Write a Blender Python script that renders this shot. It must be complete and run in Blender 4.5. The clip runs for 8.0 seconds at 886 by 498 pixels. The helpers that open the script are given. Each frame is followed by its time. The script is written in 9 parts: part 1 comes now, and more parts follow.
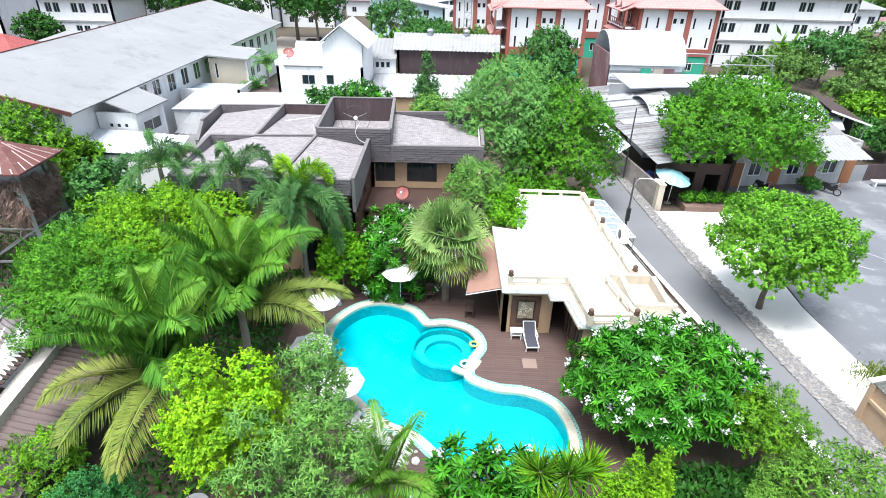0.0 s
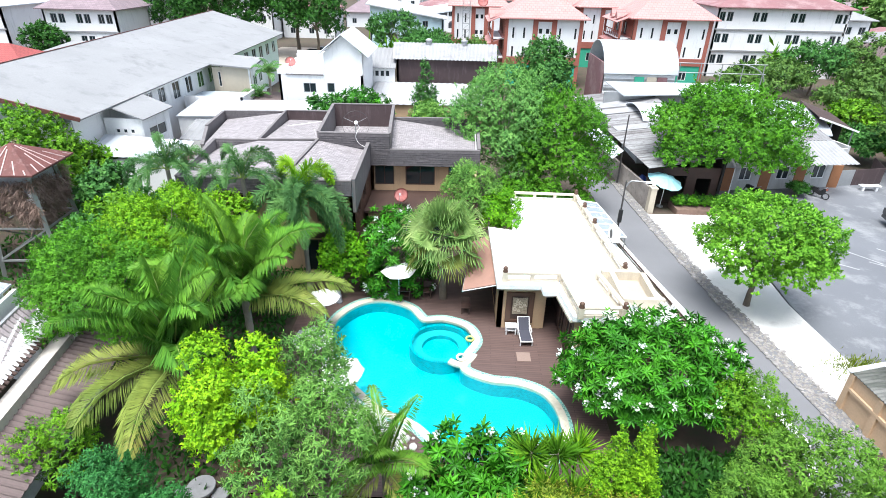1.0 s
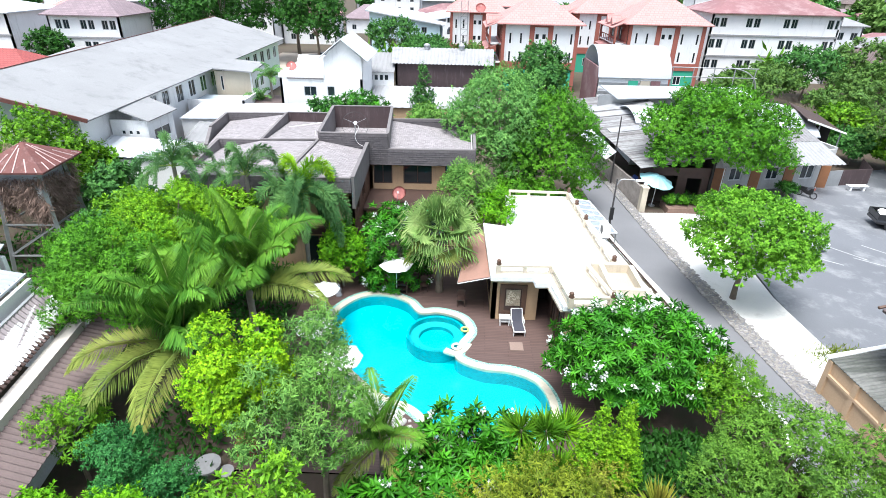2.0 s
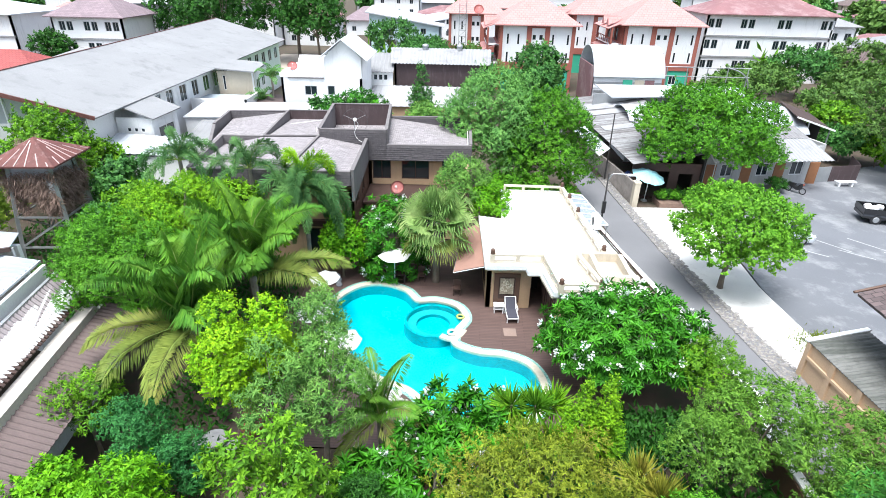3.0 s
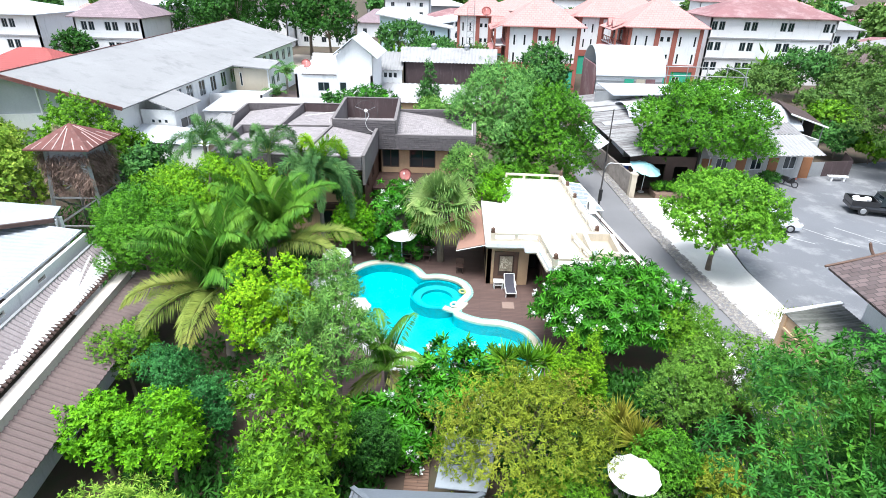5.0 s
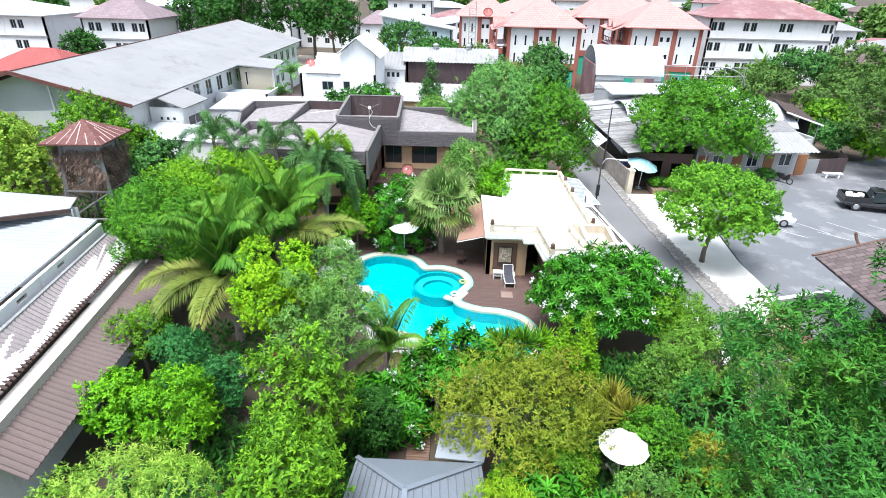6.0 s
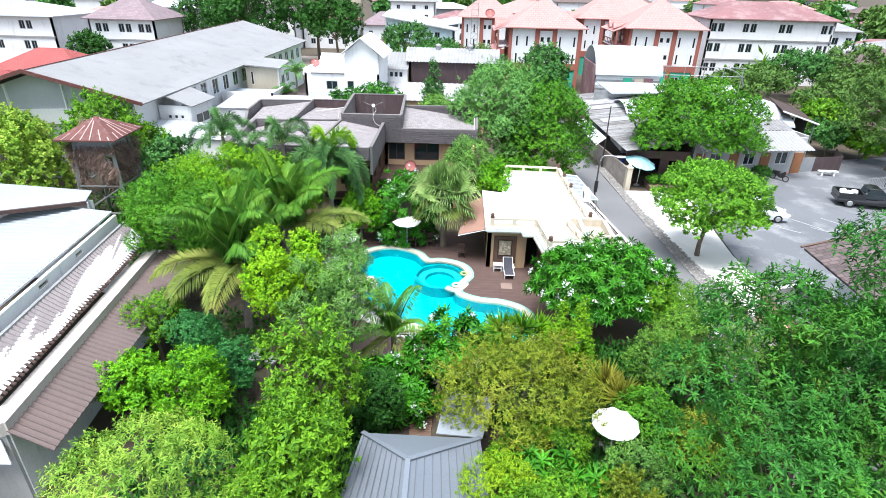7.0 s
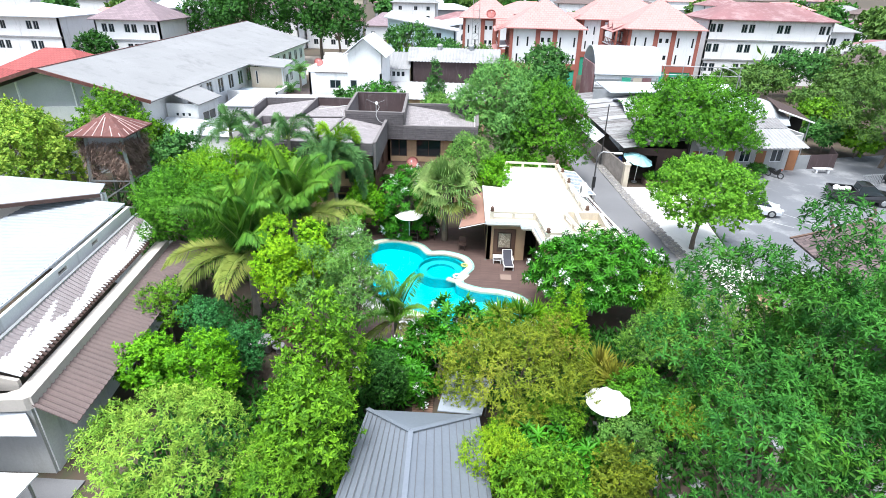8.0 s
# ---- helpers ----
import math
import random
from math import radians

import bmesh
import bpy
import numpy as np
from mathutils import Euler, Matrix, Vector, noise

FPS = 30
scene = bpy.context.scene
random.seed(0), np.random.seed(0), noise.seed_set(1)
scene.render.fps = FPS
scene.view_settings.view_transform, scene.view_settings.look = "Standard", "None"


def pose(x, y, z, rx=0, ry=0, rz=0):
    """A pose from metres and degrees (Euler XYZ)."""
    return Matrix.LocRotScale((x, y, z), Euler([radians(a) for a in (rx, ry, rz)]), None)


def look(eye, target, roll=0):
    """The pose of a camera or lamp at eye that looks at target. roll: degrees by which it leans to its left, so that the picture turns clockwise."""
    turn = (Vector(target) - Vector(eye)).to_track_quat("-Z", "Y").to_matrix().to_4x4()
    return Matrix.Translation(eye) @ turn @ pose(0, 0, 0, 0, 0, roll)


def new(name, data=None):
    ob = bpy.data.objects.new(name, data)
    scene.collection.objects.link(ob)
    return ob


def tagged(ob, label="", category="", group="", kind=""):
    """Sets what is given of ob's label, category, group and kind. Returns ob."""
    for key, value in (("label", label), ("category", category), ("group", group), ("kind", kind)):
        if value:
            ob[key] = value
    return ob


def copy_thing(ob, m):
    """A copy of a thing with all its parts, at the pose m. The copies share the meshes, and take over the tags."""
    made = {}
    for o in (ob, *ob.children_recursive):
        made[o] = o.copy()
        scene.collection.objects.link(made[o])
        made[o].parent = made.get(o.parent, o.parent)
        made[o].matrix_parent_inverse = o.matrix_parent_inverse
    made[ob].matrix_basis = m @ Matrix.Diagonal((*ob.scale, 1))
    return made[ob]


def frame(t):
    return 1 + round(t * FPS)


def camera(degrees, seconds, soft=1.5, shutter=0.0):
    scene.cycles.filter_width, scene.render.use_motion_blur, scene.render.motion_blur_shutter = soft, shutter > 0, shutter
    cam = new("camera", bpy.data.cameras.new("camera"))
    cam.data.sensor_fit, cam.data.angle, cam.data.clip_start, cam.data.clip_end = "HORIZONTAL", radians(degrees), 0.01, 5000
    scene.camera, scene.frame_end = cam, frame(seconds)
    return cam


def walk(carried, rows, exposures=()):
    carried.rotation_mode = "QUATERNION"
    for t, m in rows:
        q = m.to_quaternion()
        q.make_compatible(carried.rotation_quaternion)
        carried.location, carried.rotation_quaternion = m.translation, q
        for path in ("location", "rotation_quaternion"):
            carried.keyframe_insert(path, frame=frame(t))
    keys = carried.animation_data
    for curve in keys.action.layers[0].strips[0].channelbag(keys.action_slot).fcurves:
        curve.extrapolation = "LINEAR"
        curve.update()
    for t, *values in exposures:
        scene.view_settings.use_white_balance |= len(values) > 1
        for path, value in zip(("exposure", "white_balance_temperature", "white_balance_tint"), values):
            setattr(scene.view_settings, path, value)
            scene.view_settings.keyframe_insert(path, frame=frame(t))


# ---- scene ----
from mathutils import geometry

cam = camera(78.1, 8.0, soft=0.9)
PATH = [
    (0, (-0.629, 0.002, 17.498), (-0.648, 1.753, 16.531), 1.4),
    (0.5, (-0.565, -0.598, 17.478), (-0.584, 1.162, 16.526), 1.4),
    (1, (-0.475, -1.203, 17.436), (-0.493, 0.565, 16.502), 1.4),
    (1.5, (-0.37, -1.819, 17.404), (-0.387, -0.044, 16.482), 1.4),
    (3, (0.001, -3.774, 17.322), (-0.017, -1.992, 16.413), 1.3),
    (3.5, (0.091, -4.418, 17.283), (0.074, -2.634, 16.377), 1.3),
    (4, (0.159, -5.115, 17.214), (0.138, -3.33, 16.312), 1.3),
    (4.5, (0.228, -5.822, 17.143), (0.192, -4.036, 16.243), 1.4),
    (6, (0.433, -7.728, 16.991), (0.378, -5.938, 16.098), 1.4),
    (6.5, (0.467, -8.311, 16.992), (0.407, -6.521, 16.101), 1.4),
    (7, (0.512, -8.906, 16.988), (0.449, -7.115, 16.099), 1.4),
    (7.5, (0.536, -9.501, 16.958), (0.471, -7.71, 16.07), 1.4),
    (8, (0.577, -10.1, 16.945), (0.509, -8.308, 16.06), 1.4),
]
walk(cam, [(t, look(e, a, r)) for t, e, a, r in PATH], exposures=[(0.0, 1.25, 6040, 7), (8.0, 1.25, 6040, 7)])

# ---- sky and light: bright, thinly overcast noon ----
world = bpy.data.worlds.new("sky")
scene.world = world
world.use_nodes = True
wn, wl = world.node_tree.nodes, world.node_tree.links
sky = wn.new("ShaderNodeTexSky")
sky.sky_type, sky.sun_disc = "NISHITA", False
sky.sun_elevation, sky.sun_rotation = radians(73), radians(203)
sky.air_density, sky.dust_density = 1.0, 4.0
soften = wn.new("ShaderNodeHueSaturation")
soften.inputs["Saturation"].default_value = 0.6
wl.new(sky.outputs[0], soften.inputs["Color"])
wl.new(soften.outputs[0], wn["Background"].inputs[0])
wn["Background"].inputs[1].default_value = 0.125
sun = new("sun", bpy.data.lights.new("sun", "SUN"))
sun.data.energy, sun.data.angle, sun.data.color = 2.42, radians(34), (1.0, 0.97, 0.92)
sun.matrix_world = look((-6, -14, 50), (0, 0, 0))

# ---- materials ----
def node_mat(name):
    m = bpy.data.materials.new(name)
    m.use_nodes = True
    return m, m.node_tree.nodes, m.node_tree.links, m.node_tree.nodes["Principled BSDF"]


def noise_tex(n, l, where, scale, detail=4.0, rough=0.6):
    t = n.new("ShaderNodeTexNoise")
    t.inputs["Scale"].default_value, t.inputs["Detail"].default_value = scale, detail
    t.inputs["Roughness"].default_value = rough
    l.new(where, t.inputs["Vector"])
    return t.outputs["Fac"]


def remap(n, l, value, a, b, c=0.0, d=1.0):
    t = n.new("ShaderNodeMapRange")
    for i, v in enumerate((a, b, c, d), 1):
        t.inputs[i].default_value = v
    l.new(value, t.inputs[0])
    return t.outputs[0]


def blend(n, l, fac, a, b, mode="MIX"):
    t = n.new("ShaderNodeMix")
    t.data_type, t.blend_type = "RGBA", mode
    for value, sock in ((fac, t.inputs[0]), (a, t.inputs[6]), (b, t.inputs[7])):
        if isinstance(value, (int, float)):
            sock.default_value = value
        elif isinstance(value, tuple):
            sock.default_value = (*value[:3], 1)
        else:
            l.new(value, sock)
    return t.outputs[2]


def relief(n, l, p, height, strength, distance=0.02):
    b = n.new("ShaderNodeBump")
    b.inputs["Strength"].default_value, b.inputs["Distance"].default_value = strength, distance
    l.new(height, b.inputs["Height"])
    l.new(b.outputs[0], p.inputs["Normal"])


def surface(name, base, rough=0.7, var=0.18, scale=0.6, fine=14.0, stain=None, amount=0.5, metal=0.0, bump=0.3, piece=0.0, streak=False, edge=0.0):
    """A weathered surface: broad and fine variation, stains of a second colour, fine relief."""
    m, n, l, p = node_mat(name)
    where = n.new("ShaderNodeNewGeometry").outputs["Position"]
    broad, grain = noise_tex(n, l, where, scale, 5), noise_tex(n, l, where, fine, 3)
    dark = tuple(c * (1 - var) for c in base)
    light = tuple(min(1, c * (1 + var)) for c in base)
    col = blend(n, l, remap(n, l, broad, 0.3, 0.7), dark, light)
    col = blend(n, l, remap(n, l, grain, 0.25, 0.75, 0.0, 0.5), col, tuple(c * 0.75 for c in base))
    if stain:
        if streak:
            mp = n.new("ShaderNodeMapping")
            mp.inputs["Scale"].default_value = (1, 1, 0.15)
            l.new(where, mp.inputs[0])
            spot = noise_tex(n, l, mp.outputs[0], scale * 3.1, 6, 0.7)
        else:
            spot = noise_tex(n, l, where, scale * 2.3, 7, 0.7)
        first = 0.62 - 0.25 * amount
        col = blend(n, l, remap(n, l, spot, first, first + edge if edge else 0.75, 0, 0.9), col, stain)
    if piece:
        r = n.new("ShaderNodeObjectInfo").outputs["Random"]
        col = blend(n, l, remap(n, l, r, 0, 1, 0, piece), col, tuple(c * 0.45 for c in base))
    l.new(col, p.inputs["Base Color"])
    p.inputs["Roughness"].default_value, p.inputs["Metallic"].default_value = rough, metal
    l.new(remap(n, l, broad, 0.2, 0.8, max(0.05, rough - 0.12), min(1, rough + 0.1)), p.inputs["Roughness"])
    if bump:
        relief(n, l, p, grain, bump)
    return m


def coursed(name, base, joint, length, height, rough=0.85, flat=True, var=0.35, turn=0.0, stain=None):
    """Shingle, board or tile courses too fine to be picked apart."""
    m, n, l, p = node_mat(name)
    where = n.new("ShaderNodeNewGeometry").outputs["Position"]
    mp = n.new("ShaderNodeMapping")
    mp.inputs["Rotation"].default_value = (0 if flat else radians(90), 0, turn)
    l.new(where, mp.inputs[0])
    b = n.new("ShaderNodeTexBrick")
    b.inputs["Scale"].default_value = 1.0
    b.inputs["Brick Width"].default_value, b.inputs["Row Height"].default_value = length, height
    b.inputs["Mortar Size"].default_value, b.inputs["Mortar Smooth"].default_value = height * 0.09, 0.4
    b.inputs["Color1"].default_value = (*(c * (1 - var) for c in base), 1)
    b.inputs["Color2"].default_value = (*(c * (1 + var) for c in base), 1)
    b.inputs["Mortar"].default_value = (*joint, 1)
    l.new(mp.outputs[0], b.inputs["Vector"])
    broad = noise_tex(n, l, where, 0.5, 6)
    col = blend(n, l, remap(n, l, broad, 0.35, 0.7, 0, 0.5), b.outputs["Color"], stain or tuple(c * 0.6 for c in base))
    l.new(col, p.inputs["Base Color"])
    p.inputs["Roughness"].default_value = rough
    relief(n, l, p, b.outputs["Fac"], -0.5, 0.03)
    return m


NEW_LEAVES = {}
def leaf_mat(name, young, old, third=None, gloss=0.5, glow=0.13, tip=True):
    """Leaves: each differs from the next, patches of the crown differ too; light passes partly through."""
    m, n, l, p = node_mat(name)
    geo = n.new("ShaderNodeNewGeometry")
    ramp = n.new("ShaderNodeValToRGB")
    ramp.color_ramp.elements.new(0.4)
    ramp.color_ramp.elements.new(0.8)
    young, old = (young[0] * 0.9, young[1] * 0.93, young[2]), (old[0] * 0.78, old[1] * 0.83, old[2] * 0.9)
    mix_of = lambda f: tuple((1 - f) * a + f * b for a, b in zip(old, young))
    tones = (mix_of(0.45), mix_of(0.65), mix_of(0.85), mix_of(1.0))
    for stop, place, tone in zip(ramp.color_ramp.elements, (0.0, 0.4, 0.8, 1.0), tones):
        stop.position, stop.color = place, (*tone, 1)
    l.new(geo.outputs["Random Per Island"], ramp.inputs[0])
    bough = noise_tex(n, l, geo.outputs["Position"], 1.3, 2)
    shade = blend(n, l, remap(n, l, bough, 0.42, 0.62, 0.75, 0.0), ramp.outputs[0], mix_of(0.12))
    patch = noise_tex(n, l, geo.outputs["Position"], 0.35, 2)
    col = blend(n, l, remap(n, l, patch, 0.5, 0.68, 0, 0.6), shade, third or mix_of(0.1))
    l.new(col, p.inputs["Base Color"])
    p.inputs["Roughness"].default_value = gloss
    p.inputs["Specular IOR Level"].default_value = 0.14
    tr = n.new("ShaderNodeBsdfTranslucent")
    l.new(col, tr.inputs[0])
    mix = n.new("ShaderNodeMixShader")
    mix.inputs[0].default_value = glow
    l.new(p.outputs[0], mix.inputs[1])
    l.new(tr.outputs[0], mix.inputs[2])
    l.new(mix.outputs[0], n["Material Output"].inputs[0])
    if tip:
        fresh = tuple(min(0.85, c * f) for c, f in zip(young, (1.25, 1.12, 1.1)))
        NEW_LEAVES[name] = leaf_mat(name + "_new", fresh, tuple(0.45 * a + 0.55 * b for a, b in zip(old, young)), young, gloss, glow + 0.05, False)
    return m


def plain(name, base, rough=0.5, metal=0.0):
    m, n, l, p = node_mat(name)
    p.inputs["Base Color"].default_value, p.inputs["Roughness"].default_value = (*base, 1), rough
    p.inputs["Metallic"].default_value = metal
    return m


def glass_mat(name, tint=(0.02, 0.03, 0.035), rough=0.05):
    m, n, l, p = node_mat(name)
    p.inputs["Base Color"].default_value, p.inputs["Roughness"].default_value = (*tint, 1), rough
    p.inputs["Specular IOR Level"].default_value = 0.7
    return m


M_SOIL = surface("garden_soil", (0.085, 0.06, 0.045), 0.95, 0.3, 0.4, 9, stain=(0.05, 0.07, 0.03), amount=0.7)
# The pale second colour paints patches of glare on the asphalt
M_ASPHALT = surface("car_park_asphalt", (0.15, 0.155, 0.17), 0.6, 0.16, 0.16, 30, stain=(0.34, 0.345, 0.35), amount=0.45)
M_LANE = surface("lane_concrete", (0.17, 0.17, 0.18), 0.85, 0.12, 0.35, 22, stain=(0.16, 0.16, 0.165), amount=0.35)
M_APRON = surface("pale_concrete", (0.72, 0.70, 0.67), 0.9, 0.08, 0.3, 20, stain=(0.5, 0.48, 0.45), amount=0.25)
M_STONE = surface("kerb_stone", (0.36, 0.34, 0.33), 0.95, 0.25, 1.5, 18, stain=(0.12, 0.11, 0.10), amount=0.6, piece=0.7)
M_DECK = coursed("deck_boards", (0.10, 0.062, 0.054), (0.042, 0.026, 0.023), 2.4, 0.14, 0.6, turn=0.03, var=0.14, stain=(0.13, 0.086, 0.077))
M_PATH = coursed("walkway_boards", (0.20, 0.12, 0.085), (0.06, 0.04, 0.03), 1.6, 0.13, 0.7, var=0.2)
M_WHITE = surface("white_render", (0.87, 0.87, 0.87), 0.85, 0.04, 0.5, 12, stain=(0.55, 0.55, 0.54), amount=0.25, streak=True)
M_WROOF = surface("white_roof_paint", (0.82, 0.82, 0.82), 0.8, 0.04, 0.5, 12, stain=(0.62, 0.61, 0.59), amount=0.25)
M_CREAM = surface("cream_render", (0.60, 0.53, 0.42), 0.85, 0.08, 0.8, 14, stain=(0.42, 0.35, 0.27), amount=0.35, streak=True)
M_BEIGE = surface("beige_wall", (0.52, 0.36, 0.22), 0.85, 0.08, 0.7, 14, stain=(0.36, 0.25, 0.16), amount=0.3, streak=True)
M_TAN = surface("tan_wall", (0.60, 0.43, 0.28), 0.85, 0.08, 0.7, 12, stain=(0.48, 0.33, 0.21), amount=0.25, streak=True)
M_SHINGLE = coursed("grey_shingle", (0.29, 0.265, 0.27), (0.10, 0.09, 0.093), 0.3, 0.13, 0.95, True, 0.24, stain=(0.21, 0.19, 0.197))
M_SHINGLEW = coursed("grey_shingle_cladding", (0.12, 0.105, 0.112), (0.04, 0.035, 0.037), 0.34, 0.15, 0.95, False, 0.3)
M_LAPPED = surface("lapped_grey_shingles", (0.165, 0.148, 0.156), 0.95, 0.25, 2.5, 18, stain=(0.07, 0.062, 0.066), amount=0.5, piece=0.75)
M_COPING = surface("dark_coping", (0.17, 0.155, 0.155), 0.9, 0.2, 1.5, 14)
M_DARKWOOD = surface("dark_wood", (0.06, 0.033, 0.026), 0.65, 0.3, 2.0, 20)
M_BOARD = surface("purple_board", (0.075, 0.05, 0.052), 0.8, 0.2, 1.2, 14, stain=(0.14, 0.11, 0.11), amount=0.4, streak=True)
M_GLASS = glass_mat("window_glass")
# Near-black colour stands in for the shade inside openings and sheds
M_DARK = surface("painted_interior_shade", (0.02, 0.018, 0.017), 0.95, 0.2, 1, 10, bump=0)
M_TEAK = surface("teak_trim", (0.11, 0.06, 0.04), 0.6, 0.2, 2, 16)
M_CARVED = surface("carved_stone", (0.42, 0.36, 0.27), 0.85, 0.15, 6, 40, stain=(0.16, 0.12, 0.08), amount=0.7, bump=0.8)
M_METALROOF = surface("grey_metal_roof", (0.20, 0.225, 0.265), 0.5, 0.06, 0.4, 10, metal=0.2, stain=(0.16, 0.18, 0.215), amount=0.25, bump=0.05)
M_BROWNROOF = surface("brown_tile_roof", (0.135, 0.10, 0.095), 0.85, 0.14, 0.7, 10, stain=(0.12, 0.085, 0.08), amount=0.4)
M_ZINC = surface("pale_zinc_roof", (0.60, 0.63, 0.67), 0.5, 0.08, 0.3, 8, stain=(0.46, 0.49, 0.53), amount=0.4, bump=0.05)
M_FIBRE = surface("weathered_fibre_cement", (0.265, 0.265, 0.27), 0.95, 0.10, 0.25, 9, stain=(0.17, 0.17, 0.175), amount=0.4)
M_FIBRE2 = surface("light_fibre_cement", (0.32, 0.32, 0.33), 0.95, 0.10, 0.25, 9, stain=(0.19, 0.185, 0.185), amount=0.45)
M_DIRTYROOF = surface("dirty_sheet_roof", (0.24, 0.235, 0.24), 0.9, 0.25, 0.5, 9, stain=(0.13, 0.115, 0.11), amount=0.55)
M_RUST = surface("rusty_red_roof", (0.135, 0.05, 0.043), 0.8, 0.25, 1.2, 12, stain=(0.24, 0.15, 0.14), amount=0.35)
M_REDTILE = coursed("red_roof_tiles", (0.49, 0.24, 0.22), (0.35, 0.155, 0.145), 0.6, 0.45, 0.8, True, 0.08, stain=(0.48, 0.25, 0.24))
M_MAROON = surface("maroon_roof", (0.23, 0.115, 0.12), 0.85, 0.15, 0.15, 6, stain=(0.38, 0.28, 0.28), amount=0.6)
M_MAUVE = coursed("mauve_roof_tiles", (0.25, 0.19, 0.21), (0.17, 0.13, 0.14), 0.7, 0.4, 0.85, True, 0.12)
M_ORANGE = surface("terracotta_paint", (0.36, 0.12, 0.088), 0.85, 0.06, 0.4, 10)
M_GREENP = surface("mint_paint", (0.06, 0.42, 0.27), 0.8, 0.08, 0.4, 10)
M_SALA = coursed("dark_shingle_hall", (0.10, 0.07, 0.068), (0.022, 0.016, 0.016), 0.42, 0.3, 0.9, True, 0.5, stain=(0.16, 0.13, 0.13))
M_CANVAS = surface("white_canvas", (0.70, 0.70, 0.69), 0.9, 0.03, 1.2, 30, bump=0.05)
M_BLUECAN = surface("pale_blue_canvas", (0.36, 0.68, 0.73), 0.9, 0.05, 1.2, 30, bump=0.05)
M_AWNING = surface("brown_awning_cloth", (0.30, 0.17, 0.13), 0.9, 0.1, 1.5, 30, bump=0.1)
M_STEEL = surface("galvanised_steel", (0.42, 0.43, 0.44), 0.5, 0.1, 3, 20, metal=0.6, bump=0.05)
M_BLACK = plain("black_plastic", (0.02, 0.02, 0.022), 0.5)
M_WHITEP = plain("white_plastic", (0.8, 0.8, 0.8), 0.4)
M_PINKDISH = surface("faded_red_dish", (0.62, 0.24, 0.22), 0.6, 0.1, 3, 20, bump=0.05)
M_BARK = surface("grey_bark", (0.16, 0.13, 0.10), 0.95, 0.3, 3, 20, bump=0.6)
M_PALE_BARK = surface("pale_bark", (0.26, 0.23, 0.20), 0.95, 0.25, 3, 20, bump=0.5)
M_BLUEPL = plain("blue_plastic_tarp", (0.03, 0.06, 0.25), 0.5)
M_DOORW = surface("orange_wood_door", (0.32, 0.14, 0.06), 0.6, 0.15, 2, 18)
M_COVERWHITE = surface("white_gravel", (0.66, 0.65, 0.62), 0.95, 0.15, 2, 24)

L_MID = leaf_mat("leaves_mid", (0.145, 0.394, 0.0195), (0.0275, 0.11, 0.012), (0.15, 0.37, 0.018))
L_BRIGHT = leaf_mat("leaves_bright", (0.22, 0.45, 0.018), (0.04, 0.14, 0.011), (0.075, 0.22, 0.012))
L_DARK = leaf_mat("leaves_dark", (0.066, 0.209, 0.0225), (0.0198, 0.075, 0.0135))
L_LIME = leaf_mat("leaves_lime", (0.38, 0.62, 0.0105), (0.11, 0.31, 0.009), (0.19, 0.46, 0.009))
L_GREY = leaf_mat("leaves_greyish", (0.25, 0.46, 0.08), (0.06, 0.19, 0.03), (0.19, 0.42, 0.055))
L_HAZY = leaf_mat("leaves_blue_green", (0.24, 0.47, 0.10), (0.075, 0.24, 0.05), (0.20, 0.43, 0.08))
L_LUSH = leaf_mat("leaves_lush", (0.24, 0.56, 0.012), (0.06, 0.22, 0.01), (0.14, 0.42, 0.01))
L_YELTOP = leaf_mat("leaves_yellow_topped", (0.44, 0.58, 0.07), (0.08, 0.24, 0.02), (0.24, 0.44, 0.035))
L_SPRAY = leaf_mat("leaves_fresh_spray", (0.24, 0.45, 0.08), (0.04, 0.15, 0.028), (0.16, 0.37, 0.055))
L_TEAL = leaf_mat("leaves_bluish", (0.085, 0.31, 0.065), (0.022, 0.115, 0.032), (0.06, 0.24, 0.055))
L_SHADE = leaf_mat("leaves_shade_tree", (0.235, 0.50, 0.033), (0.065, 0.22, 0.015), (0.195, 0.44, 0.03))
L_BAMBOO = leaf_mat("leaves_bamboo", (0.33, 0.48, 0.012), (0.11, 0.24, 0.01), (0.22, 0.42, 0.01))
L_OLIVE = leaf_mat("leaves_olive", (0.33, 0.40, 0.028), (0.09, 0.15, 0.014), (0.32, 0.25, 0.05))
L_FRANG = leaf_mat("leaves_frangipani", (0.115, 0.41, 0.018), (0.02, 0.11, 0.009), (0.03, 0.15, 0.014), 0.36)
L_PALM = leaf_mat("fronds_green", (0.21, 0.46, 0.04), (0.04, 0.16, 0.02), (0.24, 0.44, 0.05), 0.34, 0.2)
L_FOX = leaf_mat("fronds_dark", (0.18, 0.36, 0.10), (0.05, 0.15, 0.045), (0.19, 0.37, 0.10), 0.45, 0.2)
L_FAN = leaf_mat("fan_leaves", (0.36, 0.52, 0.14), (0.10, 0.24, 0.045), (0.46, 0.56, 0.22), 0.3, 0.2)
L_RIB = leaf_mat("frond_ribs", (0.42, 0.52, 0.13), (0.30, 0.40, 0.09))
L_DRY = leaf_mat("dry_fronds", (0.31, 0.37, 0.07), (0.13, 0.19, 0.035), (0.30, 0.27, 0.07))
L_PETAL = leaf_mat("white_petals", (0.85, 0.85, 0.78), (0.75, 0.75, 0.66), (0.8, 0.8, 0.7))
L_DRYV = leaf_mat("dry_vine_stems", (0.44, 0.31, 0.24), (0.22, 0.14, 0.10), (0.34, 0.22, 0.16), 0.9, 0.05)
